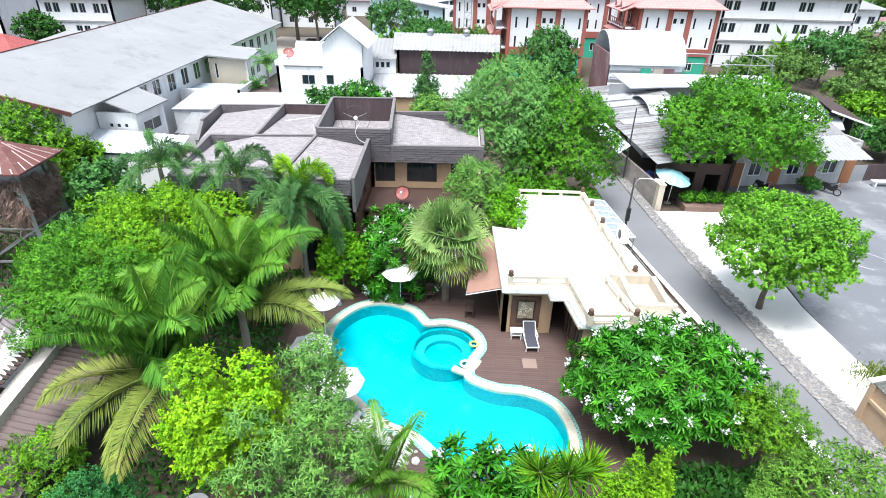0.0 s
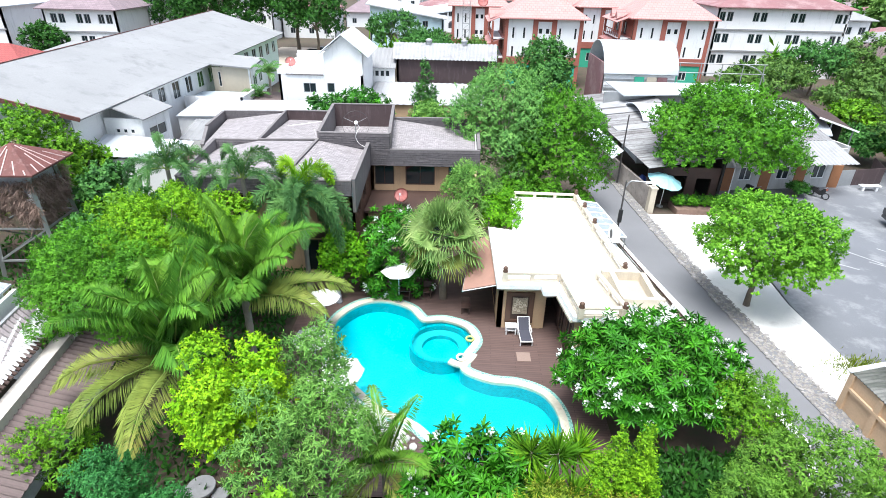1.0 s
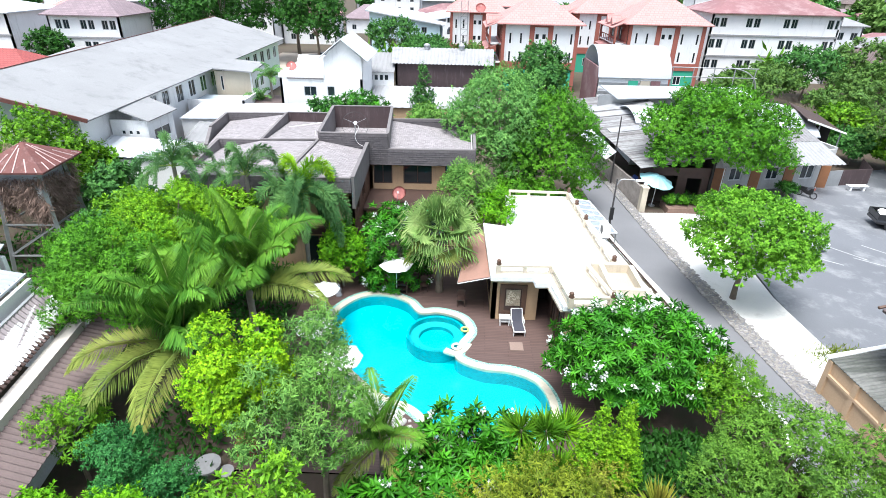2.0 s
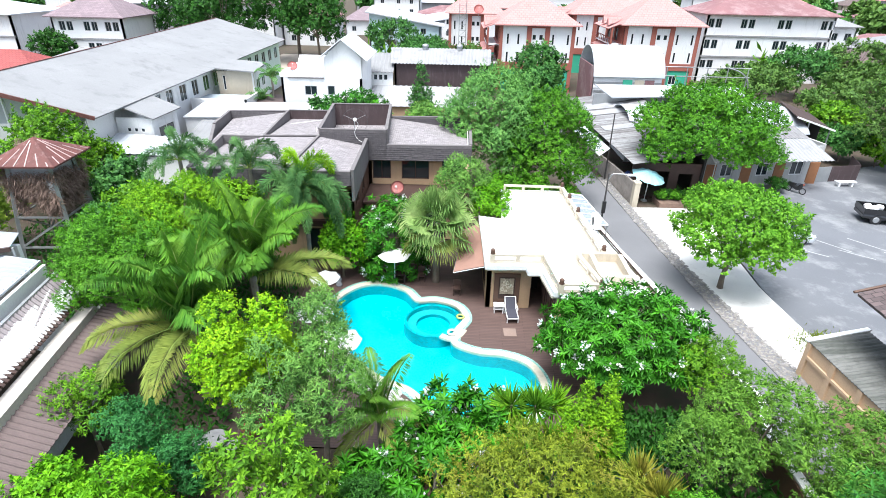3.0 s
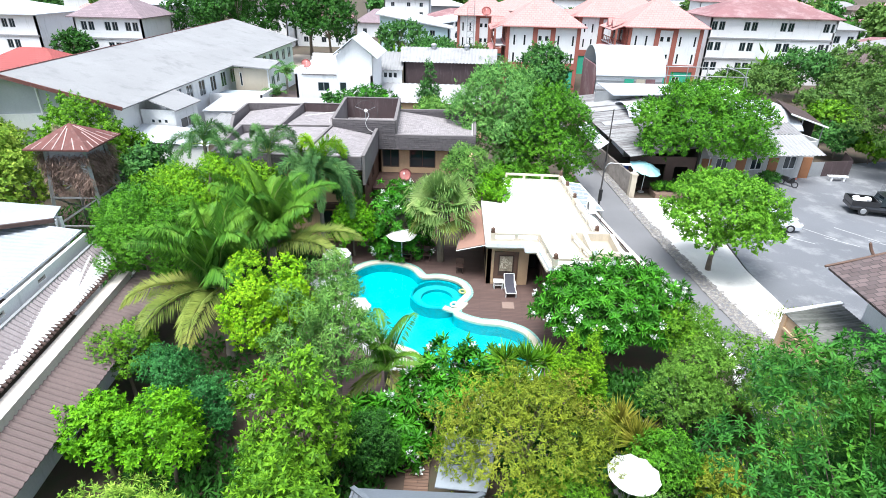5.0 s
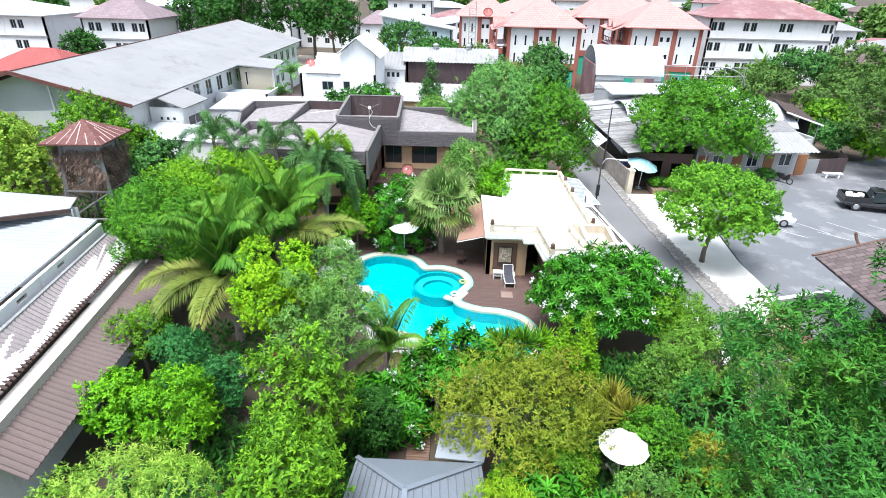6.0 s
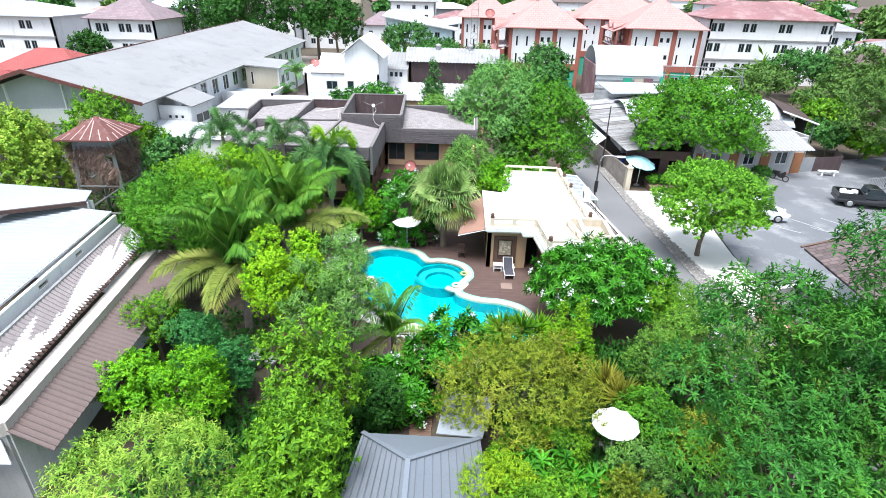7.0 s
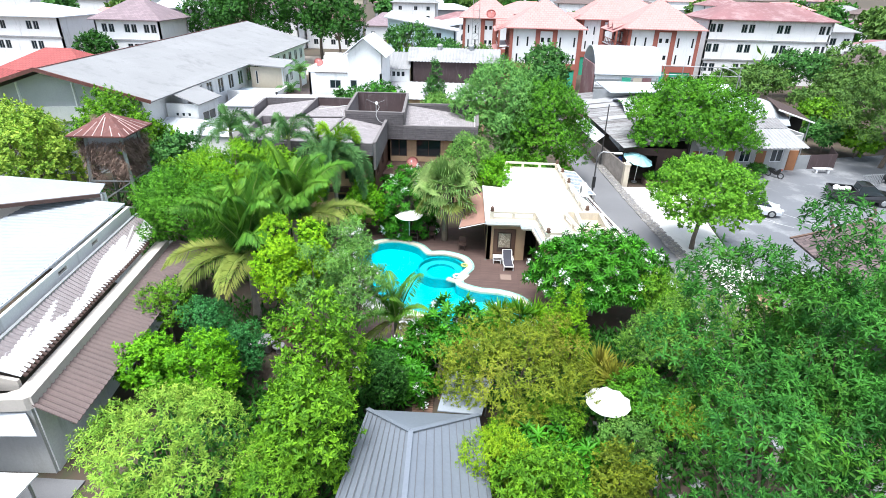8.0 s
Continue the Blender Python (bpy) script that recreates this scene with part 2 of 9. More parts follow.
L_PALEL = leaf_mat("leaves_pale_lime", (0.44, 0.62, 0.08), (0.09, 0.27, 0.02), (0.25, 0.49, 0.04))

# Yellow-green third tone paints highlights, the very dark old tone paints shade
L_FEATH = leaf_mat("leaves_feathery", (0.085, 0.30, 0.034), (0.005, 0.05, 0.012), (0.16, 0.38, 0.022))

def streaked_tiles(name):
    """Dark roof tiles in columns down the slope, whitewashed in long slanting streaks that break at each column."""
    m, n, l, p = node_mat(name)
    geo = n.new("ShaderNodeNewGeometry")
    def dot(v):
        q = n.new("ShaderNodeVectorMath")
        q.operation, q.inputs[1].default_value = "DOT_PRODUCT", v
        l.new(geo.outputs["Position"], q.inputs[0])
        return q.outputs["Value"]
    def calc(op, a, b):
        q = n.new("ShaderNodeMath")
        q.operation, q.inputs[1].default_value = op, b
        l.new(a, q.inputs[0])
        return q.outputs[0]
    col = calc("SNAP", dot((0.124, -0.992, 0)), 0.24)
    join = n.new("ShaderNodeCombineXYZ")
    q = n.new("ShaderNodeMath")
    l.new(calc("MULTIPLY", dot((-0.992, -0.124, 0)), 2.4), q.inputs[0])
    l.new(calc("MULTIPLY", col, 0.42), q.inputs[1])
    l.new(q.outputs[0], join.inputs[0])
    l.new(calc("MULTIPLY", col, 0.11), join.inputs[1])
    streak = noise_tex(n, l, join.outputs[0], 1.0, 2)
    grain = noise_tex(n, l, geo.outputs["Position"], 9.0, 4)
    dark = blend(n, l, grain, (0.16, 0.13, 0.135), (0.30, 0.27, 0.275))
    white = blend(n, l, grain, (0.78, 0.78, 0.79), (0.62, 0.62, 0.63))
    q = n.new("ShaderNodeMath")
    q.operation = "SUBTRACT"
    l.new(streak, q.inputs[0])
    l.new(calc("MULTIPLY", calc("SUBTRACT", dot((-0.992, -0.124, 0)), 14.72), 0.3), q.inputs[1])
    l.new(blend(n, l, remap(n, l, q.outputs[0], 0.47, 0.485, 0, 1), dark, white), p.inputs["Base Color"])
    p.inputs["Roughness"].default_value = 0.9
    return m
# Grey base puts the shop front's shade into the colour; streaks are stains
M_SHOPWALL = surface("shaded_stained_wall", (0.50, 0.50, 0.49), 0.9, 0.08, 0.6, 12, stain=(0.34, 0.33, 0.31), amount=0.5, streak=True)
M_OLDTILE = streaked_tiles("streaked_whitewashed_tiles")
M_ZINC2 = surface("dull_zinc_sheets", (0.31, 0.335, 0.365), 0.5, 0.10, 0.25, 8, stain=(0.46, 0.48, 0.5), amount=0.4, bump=0.05)
M_RED = coursed("bright_red_tiles", (0.33, 0.075, 0.07), (0.18, 0.045, 0.042), 0.5, 0.4, 0.8, True, 0.1)
L_YELLOWG = leaf_mat("leaves_yellow_green", (0.304, 0.557, 0.015), (0.077, 0.23, 0.0105), (0.132, 0.348, 0.012))
L_SOFT = leaf_mat("leaves_soft_green", (0.21, 0.40, 0.045), (0.024, 0.085, 0.016), (0.13, 0.30, 0.028))

def striped_sheets(name, light, dark):
    """Old corrugated sheets: long stripes of grime along the corrugations, sheet by sheet."""
    m, n, l, p = node_mat(name)
    geo = n.new("ShaderNodeNewGeometry")
    mp = n.new("ShaderNodeMapping")
    mp.inputs["Scale"].default_value = (0.22, 3.2, 0.22)
    mp.inputs["Rotation"].default_value = (0, 0, 0.09)
    l.new(geo.outputs["Position"], mp.inputs["Vector"])
    long_ = noise_tex(n, l, mp.outputs[0], 1.0, 3)
    fine = noise_tex(n, l, geo.outputs["Position"], 3.0, 4)
    base = blend(n, l, remap(n, l, long_, 0.38, 0.62), light, dark)
    l.new(blend(n, l, remap(n, l, fine, 0.5, 0.75, 0, 0.6), base, tuple(c * 0.55 for c in dark)), p.inputs["Base Color"])
    p.inputs["Roughness"].default_value = 0.85
    return m
M_LANEROOF = striped_sheets("striped_old_sheets", (0.28, 0.28, 0.285), (0.115, 0.105, 0.105))
M_SHEDROOF = striped_sheets("mossy_grey_sheets", (0.17, 0.17, 0.16), (0.075, 0.08, 0.07))
M_FADED = surface("faded_line_paint", (0.42, 0.42, 0.42), 0.9, 0.2, 2.0, 20, stain=(0.24, 0.245, 0.25), amount=0.6)
M_PALEBLUE = surface("pale_blue_render", (0.55, 0.72, 0.78), 0.85, 0.05, 0.5, 12)
# Bluer greens: distance haze is mixed into the leaf colour
L_TOWN = leaf_mat("leaves_town", (0.12, 0.30, 0.055), (0.035, 0.12, 0.03), (0.06, 0.19, 0.04))
L_TOWNPALE = leaf_mat("leaves_town_pale", (0.16, 0.28, 0.05), (0.06, 0.14, 0.03), (0.12, 0.25, 0.05))

# ---- building blocks ----
def thing(name, label, category, at=(0, 0, 0), group="", kind=""):
    ob = new(name)
    ob.empty_display_size = 0.3
    ob.location = at
    return tagged(ob, label, category, group, kind)


def part(name, bm, material, parent=None, label="", smooth=False):
    me = bpy.data.meshes.new(name)
    bm.normal_update()
    bm.to_mesh(me)
    bm.free()
    return adopt(name, me, material, parent, label, smooth)


def adopt(name, me, material, parent=None, label="", smooth=False):
    me.materials.append(material)
    if smooth:
        me.shade_smooth()
    ob = new(name, me)
    if parent is not None:
        ob.parent = parent
        if parent.data is None:
            ob.matrix_parent_inverse = Matrix.Translation(-parent.location)
    if label:
        ob["label"] = label
    return ob


def quick(name, verts, faces):
    me = bpy.data.meshes.new(name)
    me.from_pydata([tuple(v) for v in verts], [], faces)
    me.update()
    return me


def box(bm, x0, y0, z0, x1, y1, z1, m=None):
    vs = [bm.verts.new((x, y, z)) for z in (z0, z1) for x, y in ((x0, y0), (x1, y0), (x1, y1), (x0, y1))]
    for f in ((3, 2, 1, 0), (4, 5, 6, 7), (0, 1, 5, 4), (1, 2, 6, 5), (2, 3, 7, 6), (3, 0, 4, 7)):
        bm.faces.new([vs[i] for i in f])
    if m is not None:
        bmesh.ops.transform(bm, matrix=m, verts=vs)
    return vs


def prism(bm, poly, z0, z1):
    """A slab over a polygon; z0 and z1 may be numbers or a number for each corner."""
    n = len(poly)
    lo = z0 if isinstance(z0, (list, tuple)) else [z0] * n
    hi = z1 if isinstance(z1, (list, tuple)) else [z1] * n
    a = [bm.verts.new((x, y, z)) for (x, y), z in zip(poly, lo)]
    b = [bm.verts.new((x, y, z)) for (x, y), z in zip(poly, hi)]
    for tri in geometry.tessellate_polygon([[Vector((x, y, 0)) for x, y in poly]]):
        bm.faces.new([b[i] for i in tri])
        bm.faces.new([a[i] for i in reversed(tri)])
    for i in range(n):
        j = (i + 1) % n
        bm.faces.new((a[i], a[j], b[j], b[i]))
    bmesh.ops.recalc_face_normals(bm, faces=bm.faces)


def bar(bm, p, q, w, h=None, up=(0, 0, 1)):
    """A square bar from p to q."""
    p, q = Vector(p), Vector(q)
    d = (q - p).normalized()
    s = d.cross(Vector(up))
    s = (s if s.length > 1e-3 else d.cross(Vector((1, 0, 0)))).normalized()
    u = s.cross(d)
    h = h or w
    ring = [[bm.verts.new(c + s * (a * w / 2) + u * (b * h / 2)) for a, b in ((-1, -1), (1, -1), (1, 1), (-1, 1))] for c in (p, q)]
    bm.faces.new(ring[0])
    bm.faces.new(ring[1][::-1])
    for i in range(4):
        j = (i + 1) % 4
        bm.faces.new((ring[0][j], ring[0][i], ring[1][i], ring[1][j]))


def tube(bm, pts, radii, sides=8):
    rings = []
    pts = [Vector(p) for p in pts]
    for i, p in enumerate(pts):
        d = (pts[min(i + 1, len(pts) - 1)] - pts[max(i - 1, 0)]).normalized()
        s = d.cross(Vector((0.3, 0.9, 0.2))).normalized()
        u = s.cross(d)
        r = radii[i] if isinstance(radii, (list, tuple)) else radii
        rings.append([bm.verts.new(p + (s * math.cos(a) + u * math.sin(a)) * r) for a in (2 * math.pi * k / sides for k in range(sides))])
    for a, b in zip(rings, rings[1:]):
        for k in range(sides):
            bm.faces.new((a[k], a[(k + 1) % sides], b[(k + 1) % sides], b[k]))
    bm.faces.new(rings[0][::-1])
    bm.faces.new(rings[-1])


def ribbed(name, a, b, c, d, material, parent=None, pitch=0.25, rise=0.05, thick=0.02, label="", wave=(0, 0, 1, 1)):
    """A profiled roof sheet: eave from a to b, ridge from d to c, ribs running from eave to ridge."""
    a, b, c, d = (Vector(p) for p in (a, b, c, d))
    up = (b - a).cross(d - a).normalized()
    if up.z < 0:
        up = -up
    n = max(2, int(max((b - a).length, (c - d).length) / pitch))
    steps = n * len(wave)
    verts, faces = [], []
    for i in range(steps + 1):
        f = i / steps
        h = up * (rise * wave[i % len(wave)])
        e, r = a.lerp(b, f) + h, d.lerp(c, f) + h
        verts += [e, r, e - up * thick, r - up * thick]
    for i in range(steps):
        k = 4 * i
        faces += [(k, k + 4, k + 5, k + 1), (k + 2, k + 3, k + 7, k + 6), (k, k + 2, k + 6, k + 4), (k + 1, k + 5, k + 7, k + 3)]
    faces += [(0, 1, 3, 2), (4 * steps, 4 * steps + 2, 4 * steps + 3, 4 * steps + 1)]
    return adopt(name, quick(name, verts, faces), material, parent, label)


def sheet(bm, a, b, c, d, thick=0.12):
    """A plain sloping slab with the given top corners."""
    a, b, c, d = (Vector(p) for p in (a, b, c, d))
    up = (b - a).cross(d - a).normalized()
    if up.z < 0:
        up = -up
    t = [bm.verts.new(p) for p in (a, b, c, d)]
    l = [bm.verts.new(p - up * thick) for p in (a, b, c, d)]
    bm.faces.new(t)
    bm.faces.new(l[::-1])
    for i in range(4):
        j = (i + 1) % 4
        bm.faces.new((t[j], t[i], l[i], l[j]))
    bmesh.ops.recalc_face_normals(bm, faces=bm.faces)


def wall(name, p, q, z0, z1, thick, material, parent, openings=(), panes=None, trim=None, label="", inset=0.08):
    """A wall from p to q (its outer face), openings cut through as (along, bottom, width, height); each gets a window with a pane."""
    p, q = Vector((*p, 0)), Vector((*q, 0))
    length = (q - p).length
    u = (q - p) / length
    inward = Vector((-u.y, u.x, 0))
    xs = sorted({0.0, length, *(o[0] for o in openings), *(o[0] + o[2] for o in openings)})
    zs = sorted({z0, z1, *(o[1] for o in openings), *(o[1] + o[3] for o in openings)})
    m = Matrix(((u.x, inward.x, 0, p.x), (u.y, inward.y, 0, p.y), (0, 0, 1, 0), (0, 0, 0, 1)))
    bm = bmesh.new()
    for xa, xb in zip(xs, xs[1:]):
        for za, zb in zip(zs, zs[1:]):
            cx, cz = (xa + xb) / 2, (za + zb) / 2
            if any(o[0] < cx < o[0] + o[2] and o[1] < cz < o[1] + o[3] for o in openings):
                continue
            box(bm, xa, 0, za, xb, thick, zb, m)
    bmesh.ops.remove_doubles(bm, verts=bm.verts, dist=0.0005)
    ob = part(name, bm, material, parent, label)
    if panes is not None:
        for xa, za, w, h in openings:
            t = min(0.07, w * 0.12)
            bm = bmesh.new()
            for r in ((xa, za, xa + w, za + t), (xa, za + h - t, xa + w, za + h), (xa, za + t, xa + t, za + h - t), (xa + w - t, za + t, xa + w, za + h - t)):
                box(bm, r[0], inset - 0.05, r[1], r[2], inset + 0.03, r[3], m)
            if w > 0.9:
                box(bm, xa + w / 2 - t / 2, inset - 0.04, za + t, xa + w / 2 + t / 2, inset + 0.02, za + h - t, m)
            win = part("window", bm, trim or M_WHITEP, parent)
            bm = bmesh.new()
            box(bm, xa + t, inset, za + t, xa + w - t, inset + 0.012, za + h - t, m)
            part("pane", bm, panes, win)
    return ob


def hip_roof(bm, x0, x1, y0, y1, eave, ridge, thick=0.15):
    """Hipped roof over a rectangle, with a fascia."""
    if x1 - x0 > y1 - y0:
        h = (y1 - y0) / 2
        r = [((x0 + h), (y0 + y1) / 2), ((x1 - h), (y0 + y1) / 2)]
    else:
        h = (x1 - x0) / 2
        r = [((x0 + x1) / 2, y0 + h), ((x0 + x1) / 2, y1 - h)]
    lo = [bm.verts.new((x, y, eave - thick)) for x, y in ((x0, y0), (x1, y0), (x1, y1), (x0, y1))]
    e = [bm.verts.new((x, y, eave)) for x, y in ((x0, y0), (x1, y0), (x1, y1), (x0, y1))]
    t = [bm.verts.new((x, y, ridge)) for x, y in r]
    bm.faces.new(lo[::-1])
    for i in range(4):
        bm.faces.new((lo[i], lo[(i + 1) % 4], e[(i + 1) % 4], e[i]))
    if x1 - x0 > y1 - y0:
        bm.faces.new((e[0], e[1], t[1], t[0]))
        bm.faces.new((e[1], e[2], t[1]))
        bm.faces.new((e[2], e[3], t[0], t[1]))
        bm.faces.new((e[3], e[0], t[0]))
    else:
        bm.faces.new((e[0], e[1], t[0]))
        bm.faces.new((e[1], e[2], t[1], t[0]))
        bm.faces.new((e[2], e[3], t[1]))
        bm.faces.new((e[3], e[0], t[0], t[1]))


def smooth_loop(points, per=10, closed=True):
    """A Catmull-Rom curve through a few plan points."""
    out, n = [], len(points)
    for i in range(n if closed else n - 1):
        p = [Vector(points[(i + k) % n] if closed else points[min(max(i + k, 0), n - 1)]) for k in (-1, 0, 1, 2)]
        for s in range(per):
            t = s / per
            out.append(0.5 * (2 * p[1] + (p[2] - p[0]) * t + (2 * p[0] - 5 * p[1] + 4 * p[2] - p[3]) * t * t + (3 * p[1] - 3 * p[2] + p[3] - p[0]) * t ** 3))
    if not closed:
        out.append(Vector(points[-1]))
    return out


def offset_loop(loop, d):
    out, n = [], len(loop)
    for i in range(n):
        t = (loop[(i + 1) % n] - loop[i - 1]).normalized()
        out.append(loop[i] + Vector((t.y, -t.x)) * d)
    return out


# ---- the ground: one sheet to the horizon, open only where the pool is sunk ----
PX0, PX1, PY0, PY1 = -8.6, 6.6, 12.2, 28.0
xs, ys = (-3000, PX0, PX1, 3000), (-3000, PY0, PY1, 3000)
verts = [(x, y, -0.06) for y in ys for x in xs]
faces = [(4 * j + i, 4 * j + i + 1, 4 * j + i + 5, 4 * j + i + 4) for j in range(3) for i in range(3) if (i, j) != (1, 1)]
tagged(adopt("ground", quick("ground", verts, faces), M_SOIL), "dark garden soil and town ground reaching the horizon", "ground", kind="structure")

# pool outline: a round end, a round spa, a curved bay
POOL = smooth_loop([(-6.35, 21.6), (-6.3, 23.3), (-5.3, 24.75), (-4.0, 25.1), (-2.6, 24.5), (-1.75, 23.35), (-0.6, 23.4), (0.55, 22.85), (0.95, 21.7), (0.45, 20.55),
                    (0.35, 19.35), (1.6, 18.6), (3.0, 18.4), (4.1, 17.75), (4.55, 16.4), (4.3, 14.9), (3.0, 13.9), (1.2, 13.7), (-0.3, 14.6), (-1.6, 15.9), (-3.0, 16.6), (-4.4, 17.9), (-5.7, 19.6)], 8)
POOL = [Vector((p.x, p.y)) for p in POOL]
area = sum(a.x * b.y - b.x * a.y for a, b in zip(POOL, POOL[1:] + POOL[:1]))
if area < 0:
    POOL.reverse()


def ring_slab(name, inner, outer, z0, z1, material, parent=None, label=""):
    n = len(inner)
    verts = [(*p, z1) for p in inner] + [(*p, z1) for p in outer] + [(*p, z0) for p in inner] + [(*p, z0) for p in outer]
    faces = []
    for i in range(n):
        j = (i + 1) % n
        faces += [(i, n + i, n + j, j), (n + i, 3 * n + i, 3 * n + j, n + j), (2 * n + i, i, j, 2 * n + j)]
    return adopt(name, quick(name, verts, faces), material, parent, label)


def holed_slab(name, outer, hole, z, material, parent=None, label=""):
    flat = [Vector((*p, 0)) for p in outer] + [Vector((*p, 0)) for p in hole]
    tris = geometry.tessellate_polygon([[Vector((*p, 0)) for p in outer], [Vector((*p, 0)) for p in hole]])
    fixed = []
    for t in tris:
        a, b, c = (flat[i] for i in t)
        fixed.append(t if (b - a).cross(c - a).z > 0 else t[::-1])
    return adopt(name, quick(name, [(v.x, v.y, z) for v in flat], fixed), material, parent, label)


COPE = offset_loop(POOL, 0.52)
deck = thing("pool_deck", "brown timber boards laid round the swimming pool", "deck", kind="structure")
holed_slab("deck_top", [(PX0, PY0), (PX1, PY0), (PX1, PY1), (PX0, PY1)], offset_loop(POOL, 0.44), 0.0, M_DECK, deck)

M_TILE = coursed("pool_mosaic", (0.006, 0.24, 0.28), (0.03, 0.36, 0.39), 0.11, 0.11, 0.3, False, 0.3, stain=(0.02, 0.36, 0.40))
M_POOLFLOOR = surface("pool_floor_tiles", (0.012, 0.42, 0.49), 0.4, 0.07, 0.35, 8, stain=(0.06, 0.64, 0.69), amount=0.3, bump=0.05)
M_EDGE = coursed("teal_edge_mosaic", (0.16, 0.42, 0.36), (0.55, 0.6, 0.52), 0.12, 0.12, 0.6, True, 0.4)
M_COPE = surface("cream_coping_stone", (0.58, 0.54, 0.44), 0.85, 0.12, 2.5, 30, stain=(0.40, 0.34, 0.25), amount=0.4)
m, n, l, p = node_mat("pool_water")
gl = n.new("ShaderNodeBsdfGlass")
gl.inputs["IOR"].default_value, gl.inputs["Roughness"].default_value = 1.33, 0.02
gl.inputs["Color"].default_value = (0.72, 0.98, 1.0, 1)
ripple = noise_tex(n, l, n.new("ShaderNodeNewGeometry").outputs["Position"], 2.2, 3)
bump = n.new("ShaderNodeBump")
bump.inputs["Strength"].default_value, bump.inputs["Distance"].default_value = 0.12, 0.05
l.new(ripple, bump.inputs["Height"])
l.new(bump.outputs[0], gl.inputs["Normal"])
l.new(gl.outputs[0], n["Material Output"].inputs[0])
M_WATER = m

pool = thing("swimming_pool", "free-form turquoise swimming pool with a round end and curved bay", "swimming pool", (-1.5, 19.5, 0))
ring_slab("coping", POOL, offset_loop(POOL, 0.36), -0.2, 0.035, M_COPE, pool, "cream stone coping")
ring_slab("mosaic_border", offset_loop(POOL, 0.362), COPE, -0.1, 0.02, M_EDGE, pool, "teal and white mosaic border")
n_ = len(POOL)
verts = [(*p, -0.18) for p in POOL] + [(*p, -1.35) for p in POOL]
faces = [(i, (i + 1) % n_, n_ + (i + 1) % n_, n_ + i)[::-1] for i in range(n_)]
adopt("basin_wall", quick("basin_wall", verts, faces), M_TILE, pool, "small blue-green mosaic tiles")
bm = bmesh.new()
f = bm.faces.new([bm.verts.new((*p, -1.35)) for p in POOL])
bmesh.ops.triangulate(bm, faces=[f])
part("basin_floor", bm, M_POOLFLOOR, pool, "bright turquoise tiled floor")
bm = bmesh.new()
f = bm.faces.new([bm.verts.new((*p, -0.04)) for p in POOL])
bmesh.ops.triangulate(bm, faces=[f])
water = tagged(part("pool_water", bm, M_WATER), "clear turquoise water filling the pool", "water", kind="structure")
water.visible_shadow = False
# spa ring standing in the pool
SPA = [Vector((-0.72 + 1.62 * math.cos(a), 21.55 + 1.62 * math.sin(a))) for a in (2 * math.pi * k / 64 for k in range(64))]
SPAI = [Vector((-0.72 + 1.46 * math.cos(a), 21.55 + 1.46 * math.sin(a))) for a in (2 * math.pi * k / 64 for k in range(64))]
spa = thing("spa_basin", "round tiled spa basin with an inner bench inside the pool", "spa", (-0.72, 21.55, -1.3))
ring_slab("rim", SPAI, SPA, -1.34, -0.06, M_TILE, spa)
BENCH = [Vector((-0.72 + 0.95 * math.cos(a), 21.55 + 0.95 * math.sin(a))) for a in (2 * math.pi * k / 64 for k in range(64))]
ring_slab("bench", BENCH, [p * 0.999 for p in SPAI], -1.34, -0.55, M_TILE, spa, "tiled seat")
bm = bmesh.new()
bmesh.ops.create_circle(bm, cap_ends=True, segments=64, radius=1.0, matrix=pose(-0.72, 21.55, -0.95))
part("floor_disc", bm, M_POOLFLOOR, spa)
# curved spout wall where the spa meets the bay
bm = bmesh.new()
arc = smooth_loop([(-0.25, 20.02), (0.35, 19.75), (0.75, 20.1), (1.0, 20.6)], 8, False)
rows = []
for i, p in enumerate(arc):
    d = (Vector(arc[min(i + 1, len(arc) - 1)]) - Vector(arc[max(i - 1, 0)])).normalized()
    s = Vector((-d.y, d.x)) * 0.17
    p = Vector(p)
    rows.append([bm.verts.new((q.x, q.y, z)) for q, z in ((p + s, -0.11), (p + s, 0.05), (p - s, 0.05), (p - s, -0.11))])
for r0, r1 in zip(rows, rows[1:]):
    for j in range(4):
        bm.faces.new((r0[j], r1[j], r1[(j + 1) % 4], r0[(j + 1) % 4]))
bm.faces.new(rows[0][::-1])
bm.faces.new(rows[-1])
bmesh.ops.recalc_face_normals(bm, faces=bm.faces)
part("divider_coping", bm, M_COPE, pool)
# pale stones along the hidden near bank
ring_ = thing("bank_stones", "pale gravel bank beside the pool under the palms", "gravel", (-4.6, 15.6, 0), kind="stuff")
rng = random.Random(4)
bm = bmesh.new()
for i in range(170):
    t = rng.random()
    x, y = -6.6 + 4.6 * t + rng.uniform(-0.5, 0.5), 18.3 - 3.4 * t + rng.uniform(-0.6, 0.3)
    r = rng.uniform(0.08, 0.22)
    bmesh.ops.create_icosphere(bm, subdivisions=1, radius=r, matrix=pose(x, y, r * 0.3, rng.uniform(0, 90), 0, rng.uniform(0, 90)) @ Matrix.Diagonal((1, 1, 0.6, 1)))
part("stones", bm, M_COVERWHITE, ring_)

